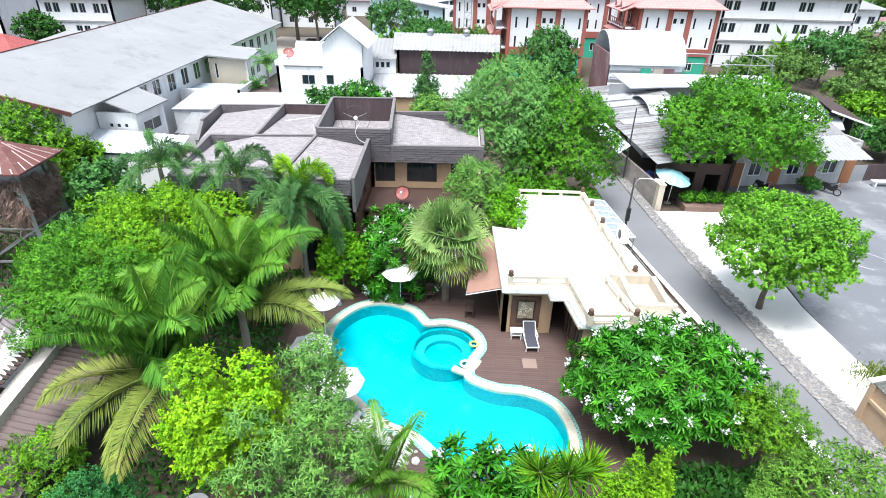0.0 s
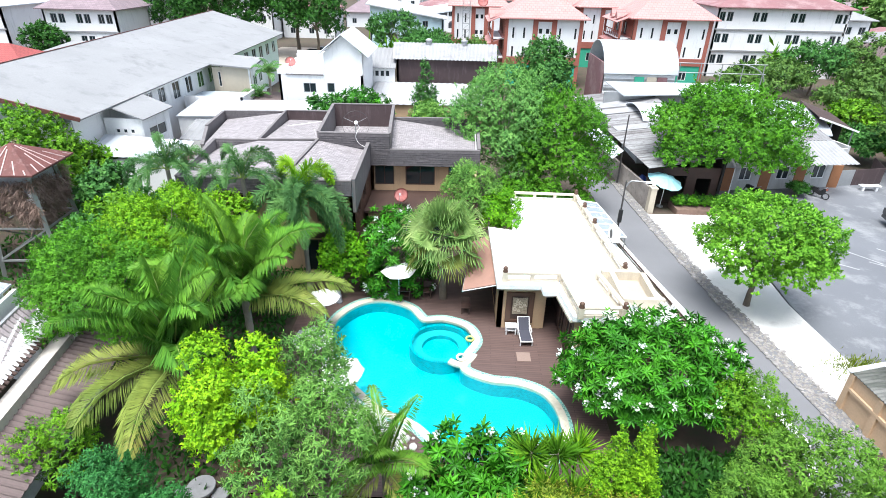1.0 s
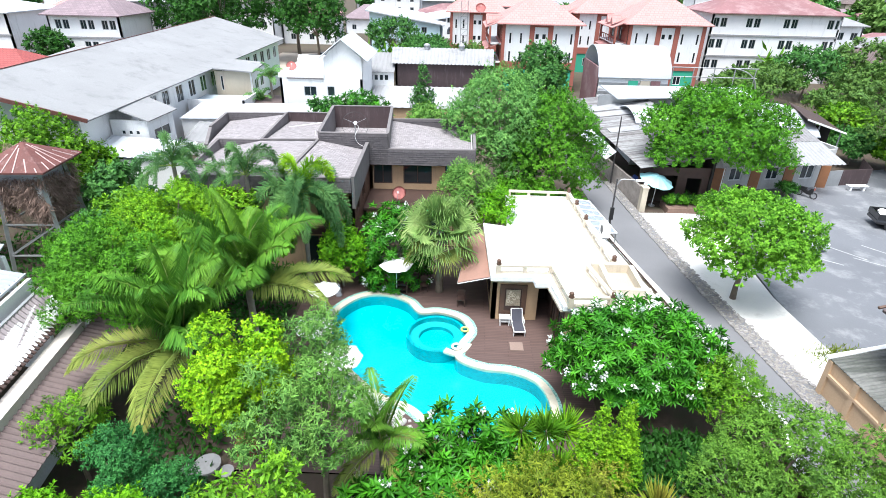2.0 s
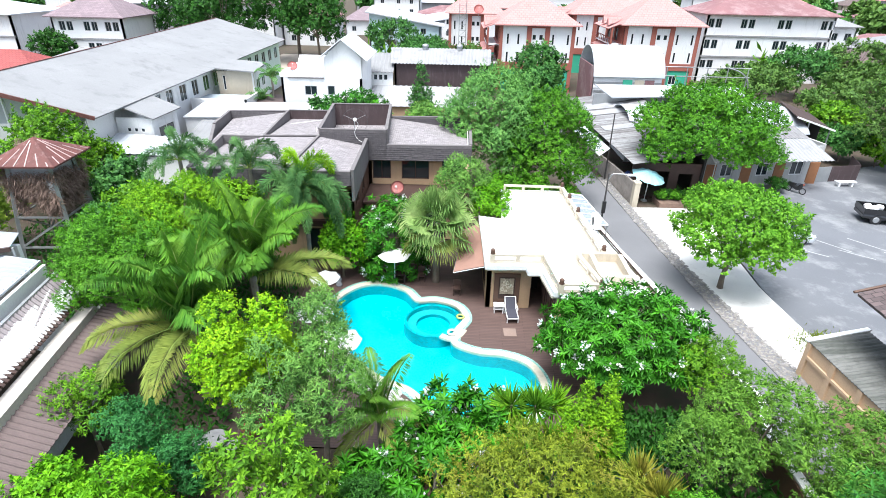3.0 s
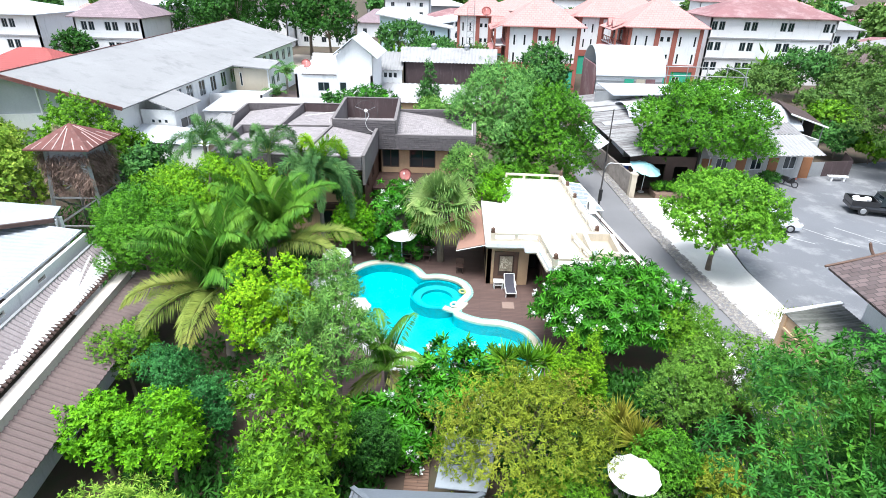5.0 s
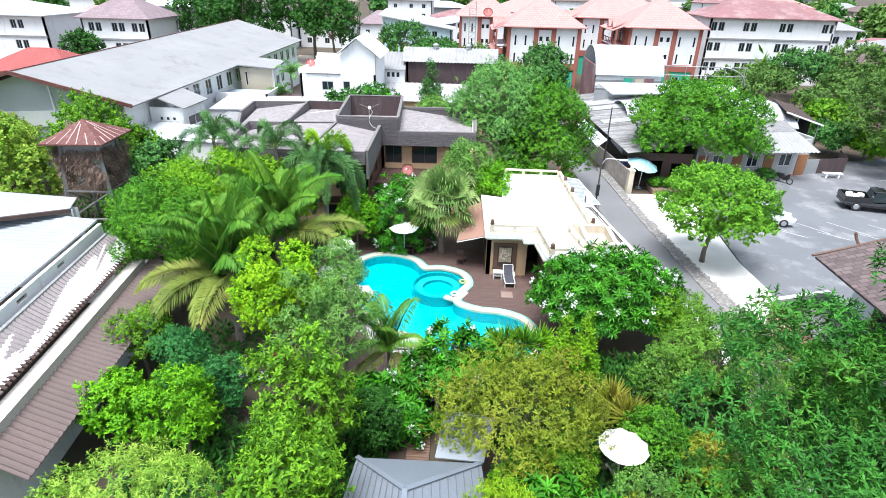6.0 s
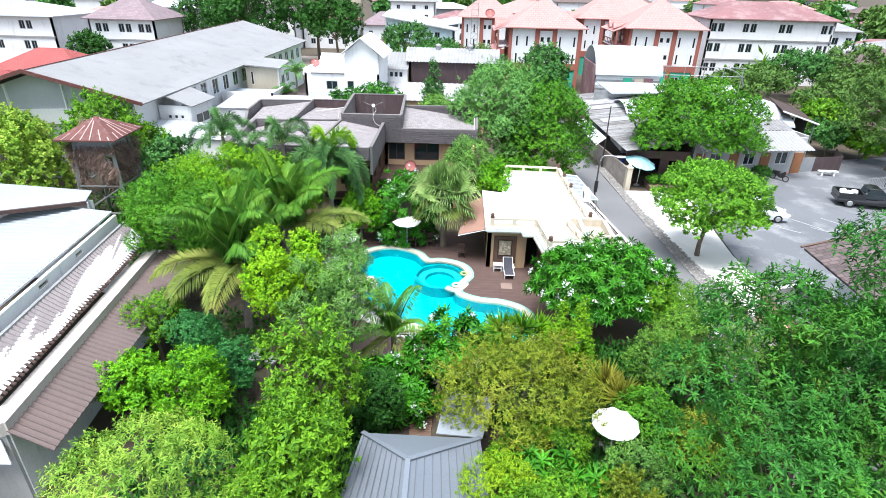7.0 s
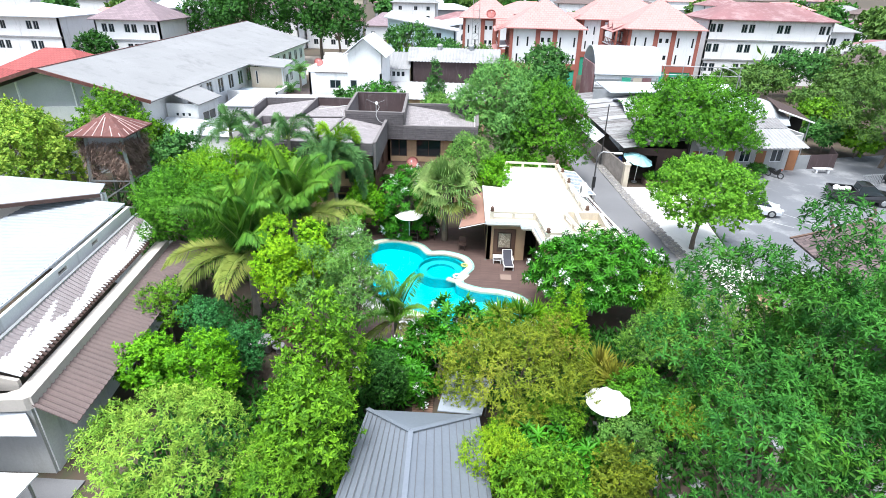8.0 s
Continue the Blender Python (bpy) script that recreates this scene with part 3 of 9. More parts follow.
# ---- lane, kerb strip, concrete apron and car park ----
LANE_L = [(19, -60), (16.0, 0), (13.9, 15), (13.1, 21.5), (12.3, 30), (11.9, 36), (11.5, 47), (11.0, 64), (12, 90)]
LANE_R = [(21.8, -60), (18.4, 0), (16.6, 15), (15.85, 21), (15.2, 28), (14.6, 36), (14.05, 46), (13.75, 64), (15, 90)]
STRIP_R = [(22.8, -60), (19.6, 0), (17.9, 15), (17.0, 21), (16.2, 27), (15.55, 33), (15.3, 38.4)]
def strip_mesh(name, left, right, z, material, label, category):
    a, b = smooth_loop(left, 6, False), smooth_loop(right, 6, False)
    k = min(len(a), len(b))
    verts = [(*p, z) for p in a[:k]] + [(*p, z) for p in b[:k]] + [(*p, -0.1) for p in a[:k]] + [(*p, -0.1) for p in b[:k]]
    faces = []
    for i in range(k - 1):
        faces += [(i, k + i, k + i + 1, i + 1), (2 * k + i, i, i + 1, 2 * k + i + 1), (k + i, 3 * k + i, 3 * k + i + 1, k + i + 1)]
    return tagged(adopt(name, quick(name, verts, faces), material), label, category, kind="structure")
strip_mesh("road", LANE_L, LANE_R, 0.0, M_LANE, "narrow grey concrete lane beside the garden wall", "road")
bm = bmesh.new()
prism(bm, [(17.4, 17.5), (16.2, 26), (15.5, 33), (15.2, 38.6), (21.5, 38.9), (19.9, 30), (19.55, 26), (19.75, 21.5), (20.3, 17.5)], -0.1, 0.06)
tagged(part("pavement", bm, M_APRON), "pale sun-bleached concrete apron between lane and car park", "pavement", kind="structure")
bm = bmesh.new()
prism(bm, [(19.6, 10), (19.7, 26), (21.0, 38.8), (22.5, 45.5), (48, 53), (90, 60), (90, 5), (40, 2)], -0.1, 0.012)
tagged(part("car_park", bm, M_ASPHALT), "grey asphalt car park with faded white bay lines", "car park", kind="structure")
bm = bmesh.new()
for i in range(6):
    x, y = 24.2 + 3.1 * i, 33.5 - 0.2 * i
    if i < 5:
        box(bm, x, y - 2.4, 0.016, x + 0.1, y + 2.0 - 1.2, 0.02, Matrix.Translation((x, y, 0)) @ pose(0, 0, 0, 0, 0, 38) @ Matrix.Translation((-x, -y, 0)))
    box(bm, x - 1.0, y - 2.6, 0.016, x + 1.2, y - 2.5, 0.02, Matrix.Translation((x, y, 0)) @ pose(0, 0, 0, 0, 0, -38) @ Matrix.Translation((-x, -y, 0)))
tagged(part("bay_lines", bm, M_FADED), "faded white parking bay lines on asphalt", "road marking", kind="structure")

# kerb of rough stones along the lane
kerb = thing("stone_kerb", "low kerb of rough grey stones edging the lane", "kerb", (16, 27, 0), kind="structure")
k = 48
def along(line, f):
    i = f * (len(line) - 1)
    j = min(int(i), len(line) - 2)
    return line[j].lerp(line[j + 1], i - j)
ra = [along(smooth_loop(LANE_R[2:7], 10, False), i / k) for i in range(k + 1)]
rb = [along(smooth_loop(STRIP_R[2:5] + [(15.5, 35.0), (14.85, 46)], 10, False), i / k) for i in range(k + 1)]
bm = bmesh.new()
prism(bm, [tuple(p) for p in ra] + [tuple(p) for p in reversed(rb)], -0.1, 0.045)
part("bed", bm, M_LANE, kerb, "dark mortar bed")
stone_meshes = []
rng = random.Random(9)
for s in range(8):
    sb = bmesh.new()
    bmesh.ops.create_icosphere(sb, subdivisions=1, radius=1.0)
    for v in sb.verts:
        v.co *= rng.uniform(0.75, 1.15)
        v.co.z *= 0.55
    me = bpy.data.meshes.new("stone")
    sb.to_mesh(me)
    sb.free()
    me.materials.append(M_STONE)
    stone_meshes.append(me)
for i in range(290):
    f = rng.random()
    p = along(ra, f).lerp(along(rb, f), rng.choice((rng.uniform(0.0, 0.16), rng.uniform(0.8, 1.0), rng.uniform(0, 1))))
    ob = new("stone", stone_meshes[i % 8])
    ob.parent = kerb
    ob.matrix_parent_inverse = Matrix.Translation(-kerb.location)
    r = rng.uniform(0.08, 0.17)
    ob.matrix_basis = pose(p.x, p.y, 0.05, rng.uniform(-15, 15), rng.uniform(-15, 15), rng.uniform(0, 360)) @ Matrix.Diagonal((r, r * rng.uniform(0.6, 1.2), r * 0.9, 1))
rs = np.random.RandomState(10)
k = 3400
ico = bmesh.new()
bmesh.ops.create_icosphere(ico, subdivisions=1, radius=1.0)
unit_v = np.array([v.co[:] for v in ico.verts])
unit_f = np.array([[v.index for v in f.verts] for f in ico.faces])
ico.free()
fr, ac_ = rs.uniform(0, 1, k), rs.uniform(0, 1, k)
at_ = np.array([(*along(ra, f).lerp(along(rb, f), w), 0.04) for f, w in zip(fr, ac_)])
size_ = rs.uniform(0.025, 0.085, k)[:, None, None] * rs.uniform(0.6, 1.3, (k, 1, 3)) * np.array([1, 1, 0.7])
v_ = at_[:, None] + unit_v * size_ * rs.uniform(0.8, 1.2, (k, len(unit_v), 1))
me = bpy.data.meshes.new("rubble")
me.from_pydata(v_.reshape(-1, 3).tolist(), [], (unit_f[None] + (np.arange(k) * len(unit_v))[:, None, None]).reshape(-1, 3).tolist())
me.update()
tagged(adopt("rubble", me, surface("rubble_stone", (0.30, 0.28, 0.26), 0.95, 0.35, 3.0, 20, stain=(0.11, 0.10, 0.09), amount=0.7), kerb, "small broken grey stones"), kind="stuff")

# ---- the main house: flat-roofed wings with shingle-clad parapets ----
house = thing("main_house", "two-storey beige house with grey shingle roofs and parapets", "house", (-8, 34, 0))
def roof_wing(a, b, c, d):
    """A shingled roof plane through four top corners."""
    bm = bmesh.new()
    sheet(bm, a, b, c, d, 0.15)
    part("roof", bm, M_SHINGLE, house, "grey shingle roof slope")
def shingle_courses(p, q, z0, z1, seed):
    """Lapped shingles on the south face of a parapet, each course tilted out over the one below."""
    rs = np.random.RandomState(seed)
    p, q = np.array(p), np.array(q)
    length = np.linalg.norm(q - p)
    u = (q - p) / length
    out = np.array([u[1], -u[0]])
    verts, faces = [], []
    rows = int(round((z1 - z0) / 0.15))
    step = (z1 - z0) / rows
    for r in range(rows):
        x = -rs.uniform(0, 0.25)
        while x < length - 0.02:
            w = rs.uniform(0.2, 0.36)
            a, b = max(x, 0.0), min(x + w - 0.012, length)
            x += w
            if b - a < 0.03:
                continue
            lo = z0 + r * step - rs.uniform(-0.015, 0.02)
            lip = rs.uniform(0.028, 0.05)
            k = len(verts)
            for e, o, z in ((a, lip, lo), (b, lip, lo + rs.uniform(-0.01, 0.01)), (b, 0.004, lo + step * 1.1), (a, 0.004, lo + step * 1.1), (a, -0.01, lo), (b, -0.01, lo)):
                g = p + u * e + out * o
                verts.append((g[0], g[1], z))
            faces += [(k, k + 1, k + 2, k + 3), (k + 4, k + 5, k + 1, k), (k, k + 3, k + 4), (k + 1, k + 5, k + 2)]
    me = bpy.data.meshes.new("shingles")
    me.from_pydata(verts, [], faces)
    me.update()
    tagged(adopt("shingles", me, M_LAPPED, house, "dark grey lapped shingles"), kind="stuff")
def parapet(p, q, lo0, lo1, hi0, hi1, t=0.18, material=None):
    """A parapet from p to q with its own bottom and top height at each end, and a coping."""
    p, q = Vector(p), Vector(q)
    d = (q - p).normalized()
    s = Vector((-d.y, d.x)) * (t / 2)
    bm = bmesh.new()
    prism(bm, [tuple(p - s), tuple(q - s), tuple(q + s), tuple(p + s)], [lo0, lo1, lo1, lo0], [hi0, hi1, hi1, hi0])
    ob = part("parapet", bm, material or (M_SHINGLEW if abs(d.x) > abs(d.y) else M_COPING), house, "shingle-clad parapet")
    bm = bmesh.new()
    s *= 1.25
    prism(bm, [tuple(p - s), tuple(q - s), tuple(q + s), tuple(p + s)], [hi0 - 0.02, hi1 - 0.02, hi1 - 0.02, hi0 - 0.02], [hi0 + 0.04, hi1 + 0.04, hi1 + 0.04, hi0 + 0.04])
    part("coping", bm, M_COPING, ob)
# front wing
roof_wing((-15.6, 27.3, 6.4), (-10.0, 27.3, 6.42), (-9.5, 34.25, 6.6), (-13.4, 34.25, 6.5))
roof_wing((-15.62, 27.3, 6.385), (-13.42, 34.25, 6.485), (-16.3, 34.25, 5.85), (-16.0, 30.5, 6.0))
roof_wing((-9.8, 27.3, 6.42), (-5.95, 27.3, 6.42), (-6.05, 34.25, 6.02), (-9.3, 34.25, 6.62))
parapet((-5.85, 27.25), (-6.0, 34.25), 4.6, 4.9, 6.56, 6.56)
parapet((-9.9, 27.4), (-9.4, 34.25), 5.6, 5.6, 6.5, 6.7, 0.14)
parapet((-15.7, 27.25), (-16.4, 34.4), 5.2, 5.2, 6.5, 6.5)
parapet((-15.6, 27.22), (-5.95, 27.22), 5.65, 5.65, 6.48, 6.5, 0.16)
shingle_courses((-15.6, 27.14), (-5.95, 27.14), 5.67, 6.46, 1)
parapet((-16.4, 34.4), (-13.4, 34.4), 5.2, 5.2, 6.5, 6.52)
shingle_courses((-16.3, 34.31), (-13.4, 34.31), 5.6, 6.48, 2)
parapet((-13.4, 34.4), (-9.3, 34.4), 5.5, 5.5, 6.56, 6.66, 0.16)
# rear left wings
roof_wing((-17.4, 34.6, 5.9), (-13.6, 34.6, 6.3), (-13.8, 41.9, 6.5), (-18.4, 41.9, 5.85))
roof_wing((-13.4, 34.6, 6.3), (-9.3, 34.6, 6.3), (-9.9, 41.9, 5.95), (-13.4, 41.9, 5.95))
parapet((-13.5, 34.6), (-13.6, 41.8), 5.5, 5.5, 6.45, 6.68, 0.14)
parapet((-18.6, 41.9), (-13.7, 41.9), 5.0, 5.0, 6.5, 6.6)
shingle_courses((-18.5, 41.81), (-13.75, 41.81), 5.85, 6.48, 3)
parapet((-13.6, 41.9), (-9.9, 41.9), 5.0, 5.0, 6.68, 6.7, 0.18, M_BOARD)
parapet((-18.4, 38.0), (-18.6, 41.9), 5.0, 5.0, 6.4, 6.5)
parapet((-17.4, 34.6), (-18.4, 38.0), 5.0, 5.0, 6.0, 6.3)
# roof-tank box
parapet((-9.3, 34.4), (-4.6, 34.45), 5.0, 5.0, 7.15, 7.15, 0.2)
shingle_courses((-9.3, 34.29), (-4.6, 34.34), 5.0, 7.1, 4)
parapet((-9.35, 34.5), (-9.85, 42.1), 5.0, 5.0, 7.15, 7.25)
parapet((-4.62, 34.55), (-5.1, 42.3), 5.0, 5.0, 7.15, 7.25)
parapet((-9.8, 42.1), (-5.1, 42.3), 4.9, 4.9, 7.25, 7.25, 0.18, M_BOARD)
bm = bmesh.new()
prism(bm, [(-9.3, 34.5), (-4.7, 34.5), (-5.2, 42.2), (-9.7, 42.0)], 5.2, [5.3, 5.3, 5.5, 5.5])
part("roof", bm, M_SHINGLE, house, "flat roof inside the tank enclosure")
# right wing
roof_wing((-4.5, 34.55, 6.02), (1.4, 34.75, 6.0), (1.4, 41.1, 5.55), (-4.95, 40.9, 6.45))
parapet((-4.6, 34.45), (1.5, 34.65), 4.95, 4.95, 6.08, 6.1, 0.2)
shingle_courses((-4.59, 34.34), (1.5, 34.54), 5.0, 6.06, 5)
parapet((1.45, 34.75), (1.5, 41.3), 4.9, 4.9, 6.15, 6.6)
parapet((-4.95, 41.0), (1.5, 41.3), 4.9, 4.9, 6.55, 6.6)
shingle_courses((-4.9, 40.9), (1.4, 41.2), 5.5, 6.55, 6)
# soffits
bm = bmesh.new()
prism(bm, [(-15.6, 27.3), (-5.9, 27.3), (-5.9, 28.3), (-15.6, 28.3)], 5.5, 5.62)
part("soffit", bm, M_DARKWOOD, house)
bm = bmesh.new()
prism(bm, [(-6.0, 34.35), (1.4, 34.55), (1.4, 35.4), (-6.0, 35.2)], 4.93, 5.0)
part("soffit", bm, M_DARKWOOD, house)
# walls
wall("wall", (-15.3, 28.2), (-6.05, 28.2), 0, 5.6, 0.25, M_BEIGE, house, [(2.0, 3.5, 1.2, 1.6), (4.2, 3.5, 1.2, 1.6), (7.0, 3.5, 1.2, 1.6), (1.5, 0.2, 2.0, 2.3), (6.2, 0.1, 1.5, 2.2)], M_GLASS, M_TEAK, "beige rendered wall")
# the side wall's shade is painted in as dark brown
wall("wall", (-6.05, 28.2), (-6.05, 35.0), 0, 5.0, 0.25, M_TEAK, house, [(1.0, 3.4, 1.2, 1.4), (3.4, 3.4, 1.2, 1.4)], M_GLASS, M_TEAK, "timber-brown side wall with shade put into its colour")
wall("wall", (-5.8, 35.0), (1.3, 35.2), 2.9, 5.0, 0.25, M_BEIGE, house, [(0.05, 3.35, 1.35, 1.45), (2.2, 3.35, 2.05, 1.45), (5.2, 3.35, 1.5, 1.45)], M_GLASS, M_DARKWOOD, "beige upper wall with dark windows")
wall("wall", (-5.8, 31.6), (1.3, 31.8), 0, 2.9, 0.25, M_BEIGE, house, [(0.6, 0.1, 1.6, 2.2), (3.0, 0.1, 2.6, 2.2)], M_GLASS, M_DARKWOOD)
wall("wall", (1.3, 31.8), (1.3, 41.0), 0, 5.0, 0.25, M_BEIGE, house)
wall("wall", (1.3, 41.0), (-18.4, 41.8), 0, 5.2, 0.25, M_BEIGE, house)
wall("wall", (-18.4, 41.8), (-15.3, 28.2), 0, 5.6, 0.25, M_BEIGE, house)
bm = bmesh.new()
prism(bm, [(-6.0, 31.3), (1.5, 31.5), (1.5, 35.1), (-6.0, 35.0)], 2.75, 2.92)
part("terrace_floor", bm, M_DARKWOOD, house, "dark timber terrace floor")
bm = bmesh.new()
prism(bm, [(-15.6, 27.9), (-5.8, 27.9), (-5.8, 28.25), (-15.6, 28.25)], 2.55, 2.95)
part("floor_band", bm, M_DARKWOOD, house, "dark timber band between storeys")
# curtains behind the first window
bm = bmesh.new()
for i in range(14):
    x = -5.65 + 0.035 * i + (0.55 if i > 6 else 0)
    box(bm, x, 35.2 + 0.03 * (i % 2), 3.4, x + 0.04, 35.24 + 0.03 * (i % 2), 4.75)
part("curtain", bm, plain("teal_cloth", (0.08, 0.32, 0.28), 0.9), house, "teal curtain drawn aside")

# dish on the terrace, aerial on the tank box
def dish_ob(name, label, at, r, material, tilt, turn):
    d = thing(name, label, "satellite dish", at)
    bm = bmesh.new()
    rings = []
    for i in range(5):
        f = i / 4
        rings.append([bm.verts.new((r * f * math.cos(a), r * f * math.sin(a), 0.22 * r * f * f)) for a in (2 * math.pi * k / 24 for k in range(24))] if i else [bm.verts.new((0, 0, 0))])
    for k in range(24):
        bm.faces.new((rings[0][0], rings[1][k], rings[1][(k + 1) % 24]))
        for i in range(1, 4):
            bm.faces.new((rings[i][k], rings[i + 1][k], rings[i + 1][(k + 1) % 24], rings[i][(k + 1) % 24]))
    bmesh.ops.solidify(bm, geom=bm.faces, thickness=0.02)
    m = Matrix.Translation(Vector(at) + Vector((0, 0, r + 0.25))) @ pose(0, 0, 0, tilt, 0, turn)
    bmesh.ops.transform(bm, matrix=m, verts=bm.verts)
    part("reflector", bm, material, d, smooth=True)
    bm = bmesh.new()
    tube(bm, [at, Vector(at) + Vector((0, 0, r + 0.25))], 0.03)
    part("mast", bm, M_STEEL, d)
    bm = bmesh.new()
    tube(bm, [m @ Vector((0, -r, 0.2)), m @ Vector((0, -0.05, r * 0.9))], 0.015, 5)
    box(bm, -0.05, -0.1, r * 0.85, 0.05, 0.05, r * 0.97, m)
    part("feed_arm", bm, M_STEEL, d)
dish_ob("satellite_dish", "faded red satellite dish standing on the terrace", (-3.65, 32.3, 2.92), 0.48, M_PINKDISH, 55, -10)
box_aerial = thing("roof_aerial", "wire-mesh dish with a white receiver on the roof box", "aerial", (-6.9, 34.9, 5.3))
bm = bmesh.new()
tube(bm, [(-6.9, 34.9, 5.3), (-6.9, 34.9, 7.6)], 0.035)
part("mast", bm, M_STEEL, box_aerial)
mesh_dish = Matrix.Translation((-6.9, 34.95, 7.55)) @ pose(0, 0, 0, 62, 0, 12)
bowl = lambda r, a: mesh_dish @ Vector((r * math.cos(a), r * math.sin(a), 0.24 * r * r))
bm = bmesh.new()
for r in (0.3, 0.6, 0.9):
    tube(bm, [bowl(r, 2 * math.pi * k / 28) for k in range(29)], 0.012 if r > 0.8 else 0.005, 4)
for k in range(16):
    tube(bm, [bowl(r, 2 * math.pi * k / 16) for r in (0.05, 0.5, 0.9)], 0.005, 4)
part("mesh_reflector", bm, M_BLACK, box_aerial, "dark thin wire mesh dish")
bm = bmesh.new()
bmesh.ops.create_cone(bm, cap_ends=True, segments=16, radius1=0.09, radius2=0.12, depth=0.22, matrix=mesh_dish @ pose(0, 0, 0.62))
part("receiver", bm, M_WHITEP, box_aerial, "white receiver")
for k in range(3):
    bm = bmesh.new()
    tube(bm, [bowl(0.88, 0.5 + 2.094 * k), mesh_dish @ Vector((0, 0, 0.55))], 0.008, 4)
    part("strut", bm, M_STEEL, box_aerial)
bm = bmesh.new()
tube(bm, smooth_loop([tuple(mesh_dish @ Vector((0, 0, 0.6))), (-6.6, 34.6, 7.5), (-6.75, 34.2, 7.2), (-6.8, 34.2, 6.9), (-6.6, 34.2, 6.5), (-6.2, 34.18, 6.3)], 5, False), 0.014, 5)
part("cable", bm, M_WHITEP, box_aerial, "white cable")
pl = thing("roof_pipe", "thin grey water pipe lying across the roof", "pipe", (-11.5, 39.8, 6.0))
bm = bmesh.new()
tube(bm, [(-12.6, 38.6, 6.35), (-9.6, 38.9, 6.75)], 0.022, 6)
tube(bm, [(-10.2, 37.0, 6.0), (-10.2, 37.0, 6.6)], 0.022, 6)
part("pipe", bm, M_WHITEP, pl)
pl = thing("roof_pipe", "white drain pipe leaning against the roof parapet", "pipe", (1.2, 35.2, 6.0))
bm = bmesh.new()
tube(bm, [(1.25, 35.0, 6.03), (1.28, 38.6, 6.3)], 0.035, 6)
part("pipe", bm, M_WHITEP, pl)

# ---- pool pavilion with a white roof terrace ----
pav = thing("pool_pavilion", "single-storey pavilion with a white roof terrace and cream balustrades", "pavilion", (6, 27, 0))
ROOF = [(2.05, 22.25), (4.27, 22.3), (4.31, 21.7), (5.07, 21.75), (5.37, 19.6), (8.1, 19.5), (10.25, 19.35), (9.15, 27.0), (8.3, 33.9), (3.75, 33.95), (3.4, 28.6), (1.95, 29.0)]
bm = bmesh.new()
prism(bm, ROOF, 2.86, 3.12)
part("roof_slab", bm, M_WROOF, pav, "white painted roof terrace")
bm = bmesh.new()
prism(bm, [(x + (0.12 if x < 5 else -0.1), y + 0.12) for x, y in ROOF], 2.72, 2.862)
part("cornice", bm, M_CREAM, pav)
def balustrade(p, q, z=3.12):
    """Cream rail on low piers with open slots."""
    p, q = Vector(p), Vector(q)
    length = (q - p).length
    u = (q - p) / length
    m = Matrix(((u.x, -u.y, 0, p.x), (u.y, u.x, 0, p.y), (0, 0, 1, 0), (0, 0, 0, 1)))
    ob = thing("balustrade", "cream plaster balustrade with open slots on the roof edge", "balustrade", (p.x, p.y, z), group="roof balustrades")
    bm = bmesh.new()
    box(bm, 0, -0.07, z, length, 0.07, z + 0.12, m)
    part("base_rail", bm, M_CREAM, ob)
    bm = bmesh.new()
    box(bm, -0.04, -0.1, z + 0.42, length + 0.04, 0.1, z + 0.54, m)
    part("top_rail", bm, M_CREAM, ob)
    k = max(1, round(length / 1.5))
    for i in range(k + 1):
        bm = bmesh.new()
        x = length * i / k
        box(bm, x - 0.1, -0.075, z + 0.12, x + 0.1, 0.075, z + 0.42, m)
        part("pier", bm, M_CREAM, ob)
def finial(x, y, z=3.12):
    ob = thing("finial", "dark brown turned finial post at a corner of the roof rail", "finial", (x, y, z), group="roof finials")
    bm = bmesh.new()
    box(bm, x - 0.13, y - 0.13, z, x + 0.13, y + 0.13, z + 0.55)
    part("pedestal", bm, M_CREAM, ob)
    bm = bmesh.new()
    tube(bm, [(x, y, z + 0.55 + h) for h in (0, 0.06, 0.12, 0.2, 0.27, 0.34)], [0.13, 0.15, 0.1, 0.13, 0.11, 0.02], 10)
    part("cap", bm, M_TEAK, ob, "dark brown turned cap", True)
RAILS = [((2.48, 22.6), (5.2, 22.7)), ((5.3, 22.6), (5.62, 19.7)), ((5.7, 19.62), (7.55, 19.7)), ((8.05, 33.4), (3.95, 33.5)),
         ((8.1, 33.2), (8.3, 28.9)), ((8.32, 28.7), (8.62, 23.6)), ((7.15, 22.9), (7.72, 19.9))]
for p, q in RAILS:
    balustrade(p, q)
for x, y in ((2.45, 22.6), (5.66, 19.55), (7.66, 19.62), (8.08, 33.4), (8.3, 28.8), (8.66, 23.4), (8.2, 31.2)):
    finial(x, y)
# sunken planter on the roof
pit = thing("roof_planter", "empty cream plaster planter box on the roof terrace", "planter", (8.5, 21.8, 3.12))
for r in ((7.4, 22.95, 9.3, 23.2), (7.8, 20.4, 9.75, 20.65), (7.75, 20.65, 8.0, 22.95), (9.3, 20.65, 9.55, 22.95)):
    bm = bmesh.new()
    box(bm, r[0], r[1], 3.12, r[2], r[3], 3.66)
    part("rim", bm, M_CREAM, pit)
bm = bmesh.new()
box(bm, 8.0, 20.65, 3.12, 9.3, 22.95, 3.17)
part("floor", bm, surface("bare_concrete", (0.42, 0.37, 0.30), 0.9, 0.12, 1.5, 18), pit)
